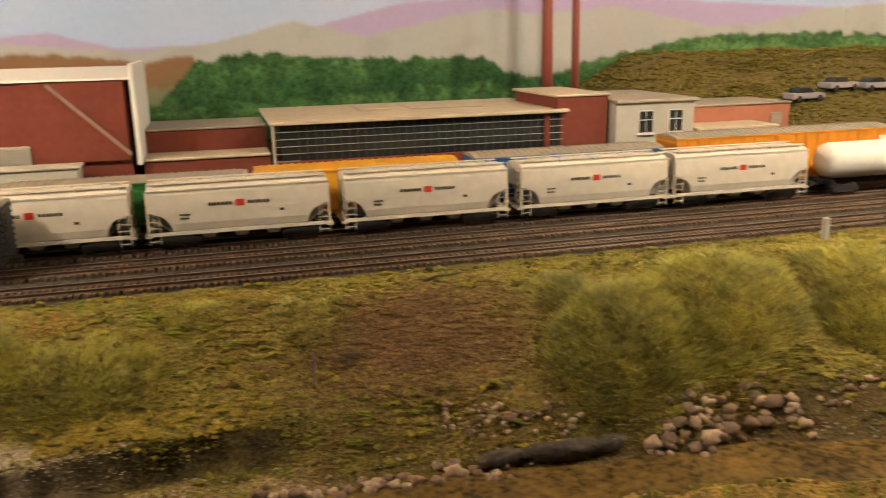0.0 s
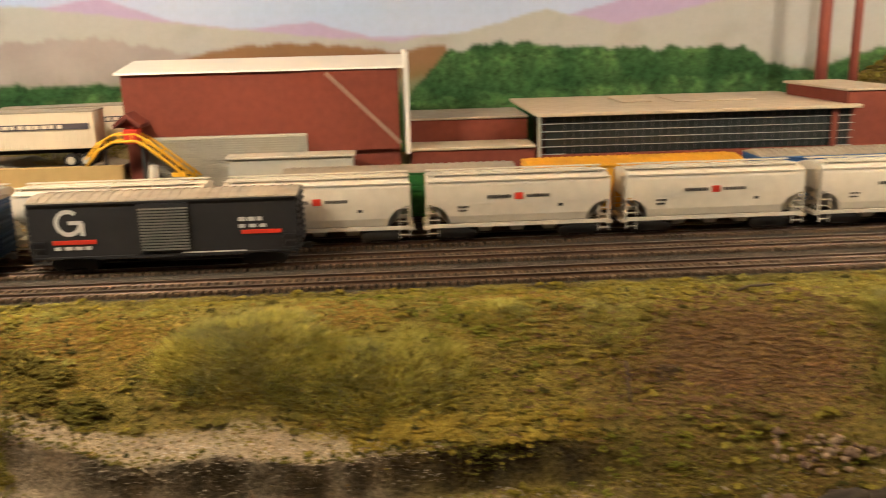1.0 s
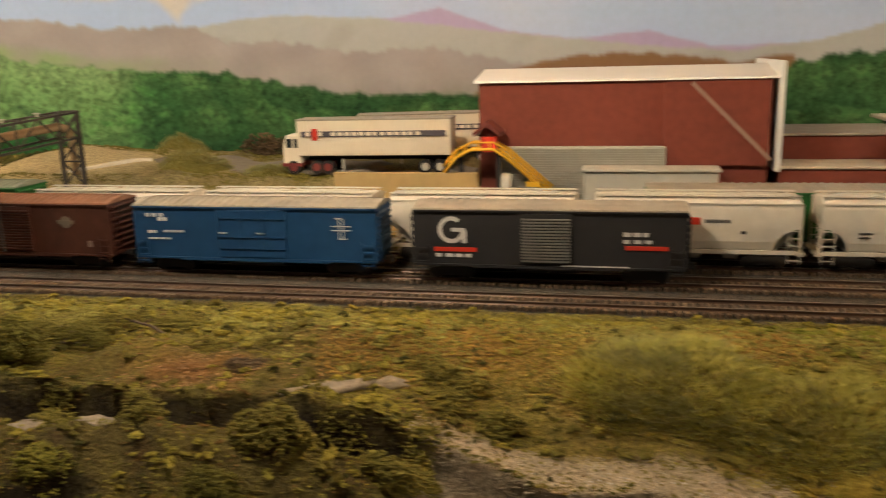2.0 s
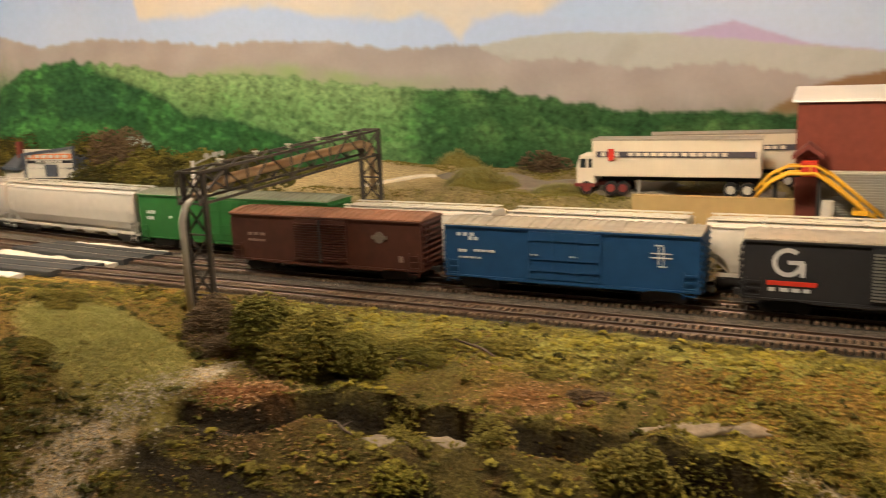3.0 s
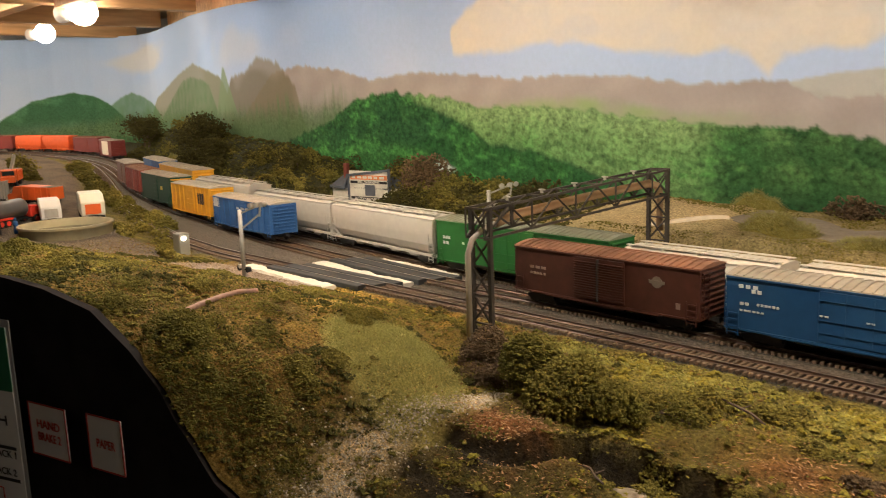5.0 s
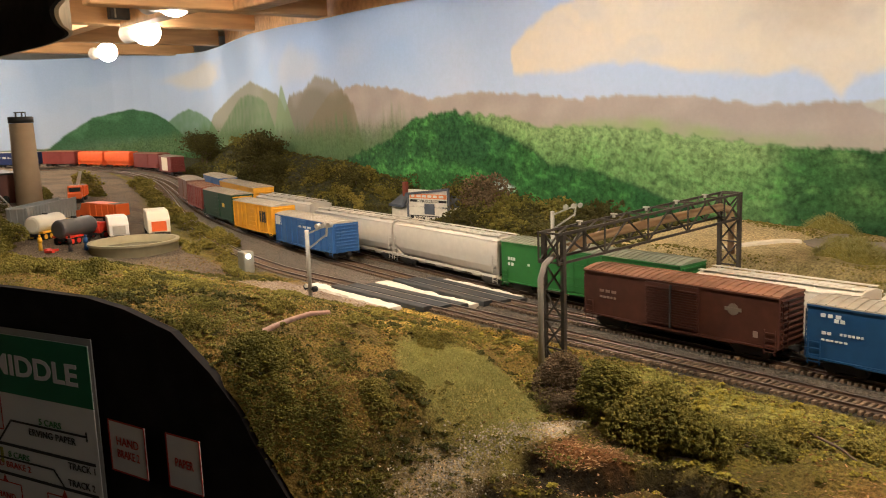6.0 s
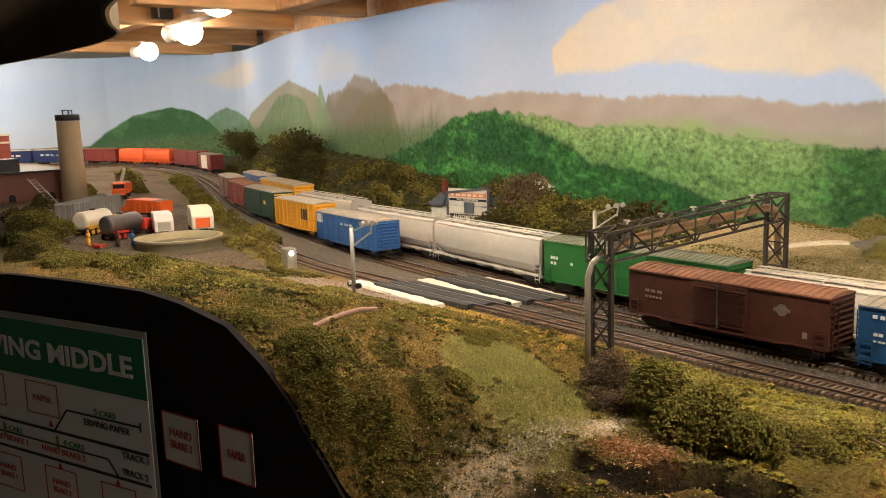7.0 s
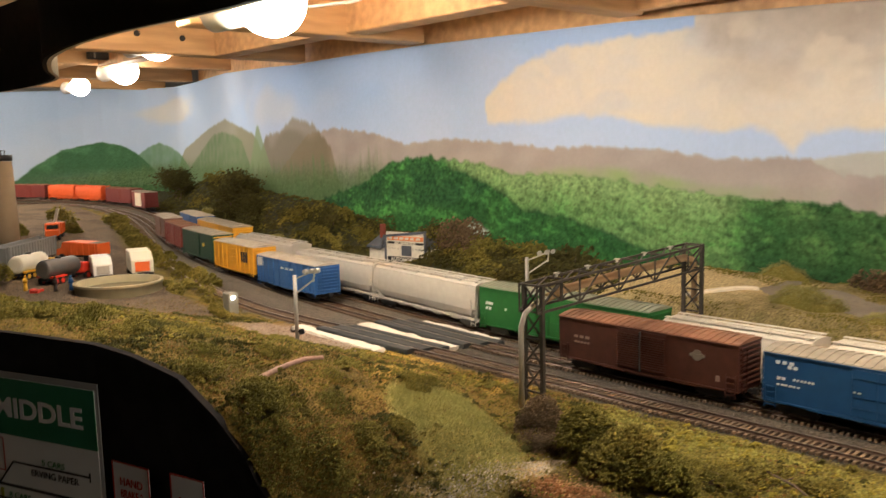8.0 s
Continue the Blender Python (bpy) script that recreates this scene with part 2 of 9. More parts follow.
def speck(x, y, size, seed, octaves=3):
    """Uneven lattice noise between 0 and 1."""
    rng = np.random.RandomState(seed)
    grid = rng.uniform(0, 1, (256, 256))
    out, amp, total = 0 * x, 1.0, 0.0
    for o in range(octaves):
        u, v = np.asarray(x) / size * 2**o + 17.3 * o + 60, np.asarray(y) / size * 2**o + 9.1 * o + 60
        i, j = np.floor(u).astype(int), np.floor(v).astype(int)
        a, b = u - i, v - j
        a, b = a * a * (3 - 2 * a), b * b * (3 - 2 * b)
        i0, i1, j0, j1 = i % 256, (i + 1) % 256, j % 256, (j + 1) % 256
        out = out + amp * ((grid[i0, j0] * (1 - a) + grid[i1, j0] * a) * (1 - b) + (grid[i0, j1] * (1 - a) + grid[i1, j1] * a) * b)
        total += amp
        amp *= 0.6
    return out / total


def ledge_line(x, which):
    """Where the dark rock steps run: the upper and the lower one."""
    if which == 1:
        y = np.interp(x, [-0.66, -0.632, -0.615, -0.577, -0.552, -0.53, -0.50, -0.394, -0.348, -0.32, -0.28, -0.25, -0.10, 0.0], [0.478, 0.492, 0.507, 0.508, 0.516, 0.529, 0.530, 0.533, 0.530, 0.534, 0.530, 0.528, 0.530, 0.530])
    else:
        y = np.interp(x, [-0.67, -0.65, -0.628, -0.55, -0.50, -0.46, -0.3], [0.450, 0.470, 0.482, 0.483, 0.482, 0.487, 0.490])
    return y + 0.010 * (speck(x, 0 * x, 0.03, 50 + which) - 0.5)


def wall_front(x):
    """How far forward the ground reaches: the fascia's line."""
    return np.interp(x, [-2.0, -1.4, -1.2, -1.0, -0.903, -0.854, -0.798, -0.70, -0.60, -0.2, 0.1, 0.35], [0.12, 0.12, 0.222, 0.311, 0.350, 0.366, 0.381, 0.407, 0.430, 0.430, 0.400, 0.330]) + 0.002


def fascia_top(x):
    return np.interp(x, [-1.40, -1.20, -0.98, -0.903, -0.864, -0.817, -0.781, -0.758, -0.746, -0.731, -0.717, -0.70, -0.665, -0.60], [1.150, 1.156, 1.161, 1.159, 1.154, 1.143, 1.120, 1.097, 1.079, 1.062, 1.044, 1.036, 1.010, 1.000])


def ground(x, y):
    x, y = np.asarray(x, float), np.asarray(y, float)
    g = grade(x)
    bed = 1.0925 + g
    yf = np.where(x > -2.75, y_line("A", x), 0.9) - 0.0215
    d = np.maximum(yf - y, 0)
    # stream bank, to the right
    far = np.interp(x, [-0.02, 0.05, 0.11, 0.167, 0.24, 0.32, 0.5], [0.500, 0.498, 0.491, 0.485, 0.478, 0.462, 0.440]) + 0.006 * wobble(x, 0 * x, 0.09, 12)
    near = np.interp(x, [-0.02, 0.158, 0.233, 0.299, 0.5], [0.455, 0.466, 0.464, 0.440, 0.40]) + 0.006 * wobble(x, 0 * x, 0.07, 13)
    u = far - y
    cut = smooth_step(0.03, -0.03, x)
    e1, e2 = yf - ledge_line(x, 1), yf - ledge_line(x, 2)
    soft = 0.003 + 0.04 * smooth_step(-0.62, -0.66, x)
    zr = bed + 0.004 * smooth_step(0, 0.02, d) - 0.048 * smooth_step(0.03, 0.13, d)
    zr = zr - (1 - cut) * 0.031 * smooth_step(-0.05, 0.0, u) - cut * 0.021 * smooth_step(e1, e1 + 0.005, d) - 0.014 * smooth_step(0.0, 0.018, u)
    zr = zr + (0.004 * wobble(x, y, 0.10, 3) + 0.003 * (speck(x, y, 0.012, 60) - 0.5)) * smooth_step(0.02, 0.06, d)
    zr = zr + 0.030 * smooth_step(0.0, 0.035, near - y) * smooth_step(0.0, 0.06, x)
    # rocky shelf in the middle, with two dark ledges
    rag = 0.75 + 0.6 * speck(x, y * 0.5, 0.035, 63)
    zm = bed + 0.006 * smooth_step(0, 0.03, d) - 0.010 * smooth_step(0.03, 0.10, d) - 0.024 * rag * smooth_step(e1 - soft / 2, e1 + soft, d) - 0.024 * rag * smooth_step(e2 - soft / 2, e2 + soft, d)
    zm = zm + 0.013 * smooth_step(e1 + 0.006, e1 + 0.020, d) + 0.011 * smooth_step(e2 + 0.006, e2 + 0.020, d)
    zm = zm + (0.0035 * wobble(x, y, 0.06, 8) + 0.006 * (speck(x, y, 0.014, 61) - 0.5)) * smooth_step(0.02, 0.05, d)
    # grassy knoll, to the left
    height = np.interp(x, [-1.0, -0.90, -0.82, -0.763, -0.733, -0.70, -0.66], [0.060, 0.052, 0.037, 0.020, 0.010, 0.004, 0.001])
    rise = height * smooth_step(0.0, np.interp(x, [-1.0, -0.85], [0.29, 0.17]), d) * (1 - smooth_step(-1.12, -1.32, x)) + 0.012 * smooth_step(0.01, 0.06, d) * smooth_step(-1.1, -1.3, x)
    zl = bed + 0.004 * smooth_step(0, 0.02, d) + rise + (0.0016 * wobble(x, y, 0.12, 9) + 0.002 * (speck(x, y, 0.02, 62) - 0.5)) * smooth_step(0.02, 0.06, d)
    knee = np.interp(y, [0.44, 0.455, 0.50, 0.54, 0.554, 0.592, 0.65], [-0.668, -0.660, -0.642, -0.636, -0.658, -0.735, -0.76])
    broad = np.interp(y, [0.44, 0.50, 0.55], [0.11, 0.075, 0.040])
    wl = smooth_step(knee + 0.35 * broad, knee - 0.65 * broad, x)
    wr = smooth_step(-0.36, -0.22, x)
    # a smooth swell on the knoll's flank and the gully beside it
    a, b = (x + 0.705) * 0.81 - (y - 0.540) * 0.59, (x + 0.705) * 0.59 + (y - 0.540) * 0.81
    zl = zl + 0.007 * np.exp(-((a / 0.065) ** 2 + (b / 0.030) ** 2))
    z = zl * wl + (1 - wl) * (zm * (1 - wr) + zr * wr)
    # behind the tracks
    yb = np.where(x > -0.42, 0.842, np.where(x > -2.7, y_line("C", x), 1.08) + 0.021)
    b = np.maximum(y - yb, 0)
    lot = 0.054 * smooth_step(0.015, 0.06, b) * smooth_step(-0.92, -0.74, x) * smooth_step(-0.30, -0.34, x)
    dune = 0.014 * np.exp(-(((x + 0.74) / 0.09) ** 2 + ((y - 0.95) / 0.06) ** 2))
    mill = 0.03 * smooth_step(0, 0.02, b) * smooth_step(-0.36, -0.30, x)
    knoll = 0.10 * smooth_step(0.06, 0.22, b) * smooth_step(0.30, 0.50, x)
    bank = smooth_step(-0.74, -0.95, x) * smooth_step(-2.75, -2.35, x) * (0.055 * smooth_step(0.0, 0.16, b) + 0.04 * smooth_step(-1.25, -1.6, x) * smooth_step(0.02, 0.15, b))
    z = z + lot + dune + mill + knoll + bank + 0.003 * wobble(x, y, 0.09, 11) * smooth_step(0.03, 0.09, b)
    # ballast heaped up round the ties
    heap = 0 * x
    for line in ("A", "B", "C", "D"):
        off = np.abs(y - y_line(line, x))
        heap = np.maximum(heap, smooth_step(0.026, 0.018, off) * (x > (-0.38 if line == "D" else -2.7)))
    z = z + 0.0032 * heap
    # the front edge comes down to the fascia's top
    brink = fascia_top(x) + 0.003 + 1.0 * np.maximum(y - wall_front(x), 0)
    k = 0.002 + 0.020 * smooth_step(-0.60, -0.68, x)
    h = np.clip(0.5 + 0.5 * (brink - z) / k, 0, 1)
    return brink * (1 - h) + z * h - k * h * (1 - h)


def ground_at(x, y):
    return float(ground(np.array([x]), np.array([y]))[0])


def wash_mid(y):
    """The middle of the pale gully wash, along its way down."""
    return np.interp(y, [0.425, 0.445, 0.465, 0.490, 0.520, 0.540], [-0.662, -0.657, -0.655, -0.640, -0.616, -0.606])


def wash_wide(y):
    return np.interp(y, [0.425, 0.465, 0.490, 0.520, 0.540], [0.017, 0.018, 0.016, 0.010, 0.006])


def pale_slope(x, y):
    """How far from the middle of the smooth grassy slope; 1 at its rim."""
    a, b = (x + 0.692) * 0.96 - (y - 0.530) * 0.28, (x + 0.692) * 0.28 + (y - 0.530) * 0.96
    return np.sqrt((a / 0.085) ** 2 + ((b + 0.004) / 0.037) ** 2)


def cover(x, y):
    """Ground colour by what was strewn there."""
    n1, n2, n3 = wobble(x, y, 0.09, 21), wobble(x, y, 0.035, 22), wobble(x, y, 0.2, 23)
    shape = np.shape(x)

    def tone(c):
        return np.broadcast_to(np.array(c, float), (*shape, 3)).copy()

    def lay(base, c, w):
        w = np.clip(w, 0, 1)[..., None]
        return base * (1 - w) + tone(c) * w

    s1, s2 = speck(x, y, 0.020, 71), speck(x, y, 0.006, 72)
    yf = np.where(x > -2.75, y_line("A", x), 0.9) - 0.0215
    d = yf - y
    col = tone((0.135, 0.115, 0.036))
    col = lay(col, (0.21, 0.19, 0.045), 1.6 * (s1 - 0.42) + 0.6 * n1)
    col = lay(col, (0.075, 0.078, 0.024), 2.2 * (0.48 - s2))
    col = lay(col, (0.21, 0.115, 0.04), smooth_step(0.35, 0.9, n3))
    col = lay(col, (0.235, 0.220, 0.070), smooth_step(0.085, 0.02, d) * smooth_step(-0.68, -0.62, x) * (0.45 + 0.5 * n1))
    # darker earth and moss towards the rocks and the aisle, the light's fall-off painted in
    col = lay(col, (0.075, 0.062, 0.024), smooth_step(0.07, 0.14, d) * (0.55 + 0.6 * n2))
    # brown bare bank and the orange leaf litter
    brown = np.exp(-(((x - 0.085) / 0.075) ** 2 + ((y - 0.575) / 0.035) ** 2))
    col = lay(col, (0.115, 0.080, 0.040), 1.4 * brown + 0.25 * n2 - 0.15)
    litter = 0.6 * np.exp(-(((x + 0.42) / 0.05) ** 2 + ((y - 0.555) / 0.022) ** 2)) + np.exp(-(((x + 0.572) / 0.045) ** 2 + ((y - 0.515) / 0.012) ** 2))
    col = lay(col, (0.22, 0.105, 0.045), 1.5 * litter + 0.4 * n2 - 0.3)
    # lighter sand at the water, yellow on the near shore
    sand = smooth_step(-0.30, -0.27, x) * smooth_step(-0.08, -0.13, x) * smooth_step(0.549, 0.543, y + 0.005 * n1)
    col = lay(col, (0.25, 0.22, 0.19), sand * (0.8 + 0.3 * s2))
    col = lay(col, (0.13, 0.10, 0.055), smooth_step(-0.02, 0.05, x) * smooth_step(0.505, 0.49, y) * 0.8)
    col = lay(col, (0.42, 0.30, 0.08), smooth_step(0.05, 0.12, x) * smooth_step(0.002, -0.008, y - np.interp(x, [0.158, 0.233, 0.299, 0.5], [0.466, 0.464, 0.440, 0.40])) * (0.7 + 0.5 * n2))
    col = lay(col, (0.27, 0.21, 0.14), smooth_step(-0.28, -0.22, x) * smooth_step(0.04, -0.02, x) * smooth_step(0.524, 0.515, y + 0.004 * n2) * 0.85)
    mid = wash_mid(y)
    wash = np.exp(-(((x - mid) / wash_wide(y)) ** 2)) * smooth_step(0.56, 0.535, y)
    col = lay(col, (0.62, 0.51, 0.36), 1.35 * wash * (0.35 + 0.65 * smooth_step(0.36, 0.52, speck(x, y, 0.011, 77))) + 0.5 * (s2 - 0.5) * wash)
    # dark bare rock of the two steps, the moss overhang's shade painted into it
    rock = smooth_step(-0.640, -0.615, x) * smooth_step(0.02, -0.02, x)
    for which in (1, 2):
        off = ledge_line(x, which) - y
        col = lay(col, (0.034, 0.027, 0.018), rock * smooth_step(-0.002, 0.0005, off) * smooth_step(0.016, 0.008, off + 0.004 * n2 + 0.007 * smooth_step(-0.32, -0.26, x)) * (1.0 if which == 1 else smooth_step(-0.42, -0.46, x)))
    col = lay(col, (0.25, 0.22, 0.19), smooth_step(-0.300, -0.288, x) * smooth_step(-0.245, -0.262, x) * smooth_step(0.545, 0.538, y) * smooth_step(0.505, 0.515, y) * 0.85)
    # ochre earth between the tussocks
    for ox, oy, rx in ((-0.140, 0.612, 0.030), (-0.275, 0.600, 0.035), (-0.03, 0.612, 0.03), (-0.33, 0.58, 0.03)):
        col = lay(col, (0.175, 0.115, 0.040), 0.8 * np.exp(-(((x - ox) / rx) ** 2 + ((y - oy) / 0.018) ** 2)))
    # golden and dark patches on the knoll, darkened aisle-wards for the light's fall-off
    kn = smooth_step(-0.66, -0.72, x) * smooth_step(-1.2, -1.1, x)
    col = lay(col, (0.24, 0.165, 0.045), kn * (0.5 + 0.5 * speck(x, y, 0.010, 75)))
    col = lay(col, (0.42, 0.285, 0.075), kn * smooth_step(0.50, 0.70, speck(x, y, 0.045, 73)) * smooth_step(0.17, 0.08, d))
    col = lay(col, (0.11, 0.09, 0.03), kn * smooth_step(0.48, 0.66, speck(x, y, 0.030, 74)) * (0.25 + 0.65 * smooth_step(0.08, 0.17, d)))
    # the smooth pale slope on the knoll
    pale = smooth_step(1.12, 0.85, pale_slope(x, y) + 0.12 * n2)
    col = lay(col, (0.36, 0.33, 0.125), pale)
    # right-hand bank brightened in its colour, in place of stronger light there
    col = col * (1 + 0.8 * smooth_step(-0.34, -0.24, x) * smooth_step(0.0, 0.01, d) * smooth_step(0.500, 0.530, y))[..., None]
    col = col * np.array((1.08, 0.97, 0.74))
    # behind the tracks: dry grass, sandy dune, dark wooded bank
    back = smooth_step(0.0, 0.02, y - np.where(x > -0.42, 0.842, np.where(x > -2.7, y_line("C", x), 1.08) + 0.03))
    col = lay(col, (0.22, 0.18, 0.075), back)
    col = lay(col, (0.50, 0.39, 0.20), back * 1.6 * np.exp(-(((x + 0.74) / 0.11) ** 2 + ((y - 0.93) / 0.09) ** 2)) + back * 0.3 * n2)
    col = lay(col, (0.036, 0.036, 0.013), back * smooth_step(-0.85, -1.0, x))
    col = lay(col, (0.17, 0.13, 0.045), back * smooth_step(0.3, 0.45, x))
    # the gravelled yard, to the left
    yard = smooth_step(-1.10, -1.22, x + 0.03 * n1) * smooth_step(0.02, 0.05, d) * smooth_step(0.36, 0.43, y + 0.02 * n1)
    col = lay(col, (0.150, 0.112, 0.076), yard)
    col = lay(col, (0.10, 0.078, 0.055), yard * smooth_step(0.45, 0.75, speck(x, y, 0.05, 76)))
    flat = smooth_step(-0.93, -0.98, x) * smooth_step(-1.14, -1.08, x) * smooth_step(0.085, 0.06, d) * smooth_step(-0.005, 0.0, d)
    col = lay(col, (0.27, 0.20, 0.15), flat)
    # ballast
    ball = smooth_step(-0.002, -0.008, d + 0.006 * n2) * (1 - back)
    col = lay(col, (0.105, 0.086, 0.066), ball)
    for line in ("A", "B", "C"):
        col = lay(col, (0.040, 0.033, 0.026), ball * smooth_step(0.0185, 0.0150, np.abs(y - y_line(line, x))))
    col = lay(col, (0.17, 0.145, 0.115), ball * smooth_step(-0.85, -1.05, x) * 0.6)
    return col


def ground_mesh(xs, top):
    """A sheet over xs, from the fascia to the backdrop."""
    rows = 230
    u = np.linspace(0, 1, rows) ** 1.15
    X = np.repeat(xs[:, None], rows, 1)
    y0, y1 = wall_front(X), np.interp(X, [-3.85, -1.66, -0.7, 0.1, 1.9], [1.75, 1.03, 1.03, 1.09, 1.10])
    Y = y0 + (y1 - y0) * u[None]
    Z = ground(X, Y)
    n = len(xs)
    v = np.stack([X, Y, Z], -1).reshape(-1, 3)
    i = np.arange(n - 1)[:, None] * rows + np.arange(rows - 1)[None]
    f = np.stack([i, i + rows, i + rows + 1, i + 1], -1).reshape(-1, 4)
    me = bpy.data.meshes.new("ground")
    me.from_pydata(v, [], f.tolist())
    c = me.color_attributes.new("cover", "FLOAT_COLOR", "POINT")
    rgba = np.c_[np.clip(cover(X, Y), 0.005, 1).reshape(-1, 3), np.ones(n * rows)]
    c.data.foreach_set("color", rgba.ravel().astype(np.float32))
    me.polygons.foreach_set("use_smooth", np.ones(len(me.polygons), bool))
    me.materials.append(top)
    return me


def painted(name, attribute, rough, scale, var, bump, dist=0.002):
    """A surface whose colours come from its own paint, with grain."""
    m = bpy.data.materials.new(name)
    m.use_nodes = True
    nt = m.node_tree
    b = nt.nodes["Principled BSDF"]
    b.inputs["Roughness"].default_value, b.inputs["Specular IOR Level"].default_value = rough, 0.2
    at = nt.nodes.new("ShaderNodeAttribute")
    at.attribute_name = attribute
    tex = nt.nodes.new("ShaderNodeTexCoord")
    nz = nt.nodes.new("ShaderNodeTexNoise")
    nz.inputs["Scale"].default_value, nz.inputs["Detail"].default_value, nz.inputs["Roughness"].default_value = scale, 8, 0.7
    nt.links.new(tex.outputs["Object"], nz.inputs["Vector"])
    ramp = nt.nodes.new("ShaderNodeMapRange")
    ramp.inputs[1].default_value, ramp.inputs[2].default_value, ramp.inputs[3].default_value, ramp.inputs[4].default_value = 0.3, 0.7, -var, var
    nt.links.new(nz.outputs[0], ramp.inputs[0])
    grain = nt.nodes.new("ShaderNodeMath")
    grain.operation = "MULTIPLY_ADD"
    grain.inputs[2].default_value = 1.0
    nt.links.new(ramp.outputs[0], grain.inputs[0])
    nt.links.new(at.outputs["Alpha"], grain.inputs[1])
    mul = nt.nodes.new("ShaderNodeVectorMath")
    mul.operation = "SCALE"
    nt.links.new(at.outputs["Color"], mul.inputs[0])
    nt.links.new(grain.outputs[0], mul.inputs["Scale"])
    nt.links.new(mul.outputs[0], b.inputs["Base Color"])
    if bump:
        bp = nt.nodes.new("ShaderNodeBump")
        bp.inputs["Strength"].default_value, bp.inputs["Distance"].default_value = bump, dist
        nt.links.new(nz.outputs[0], bp.inputs["Height"])
        nt.links.new(bp.outputs[0], b.inputs["Normal"])
    return m


SOIL = painted("strewn_ground", "cover", 0.95, 480, 0.75, 1.0, 0.004)
GX = np.r_[np.arange(-3.85, -1.4, 0.016), np.arange(-1.4, 0.9, 0.0045), np.arange(0.9, 1.9, 0.02)]
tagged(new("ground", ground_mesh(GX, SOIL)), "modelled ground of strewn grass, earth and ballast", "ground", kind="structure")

# ---- painted backdrop ----
WALL = [(1.70, 1.10), (0.10, 1.09), (-0.70, 1.03), (-1.66, 1.03), (-3.80, 1.74), (-3.85, 0.20)]


def coved(points, cuts):
    """The line with its corners rounded off."""
    out = [points[0]]
    for a, b, c, cut in zip(points, points[1:], points[2:], cuts):
        la, lc = math.dist(a, b), math.dist(b, c)
        p = [b[i] + (a[i] - b[i]) * min(cut, la / 2) / la for i in (0, 1)]
        q = [b[i] + (c[i] - b[i]) * min(cut, lc / 2) / lc for i in (0, 1)]
        for t in np.linspace(0, 1, 13):
            out.append(tuple((1 - t) ** 2 * p[i] + 2 * t * (1 - t) * b[i] + t * t * q[i] for i in (0, 1)))
    return out + [points[-1]]


WALL = coved(WALL, (0.30, 0.30, 0.30, 0.75))


def wall_point(s):
    for a, b in zip(WALL, WALL[1:]):
        l = math.dist(a, b)
        if s <= l + 1e-6:
            return a[0] + (b[0] - a[0]) * s / l, a[1] + (b[1] - a[1]) * s / l
        s -= l
    return WALL[-1]


def ridge(s, points, rough=0.004, size=0.05, seed=1):
    px, pz = zip(*points)
    z = np.interp(s, px, pz)
    return z + rough * wobble(s, 0 * s, size, seed) + 0.5 * rough * wobble(s, 0 * s, size / 4, seed + 1)


def crowns(S, Z, size, seed):
    """Rounded tree crowns side by side: how lit each spot is, from the dark gaps (0) to the tops (1), and a tone for each tree."""
    rng = np.random.RandomState(seed)
    jx, jz, tone = rng.uniform(0.15, 0.85, (3, 128, 128))
    u, v = S / size, Z / (size * 0.85)
    i, j = np.floor(u).astype(int), np.floor(v).astype(int)
    best, lit, own = np.full(S.shape, 9.0), 0 * S, 0 * S
    for a in (-1, 0, 1):
        for b in (-1, 0, 1):
            p, q = (i + a) % 128, (j + b) % 128
            dx, dz = u - (i + a + jx[p, q]), v - (j + b + jz[p, q])
            d = np.hypot(dx, dz)
            near = d < best
            best = np.where(near, d, best)
            lit = np.where(near, 0.55 + 0.75 * dz - 0.30 * dx, lit)
            own = np.where(near, tone[p, q], own)
    return np.clip(lit * smooth_step(0.85, 0.35, best), 0, 1), own


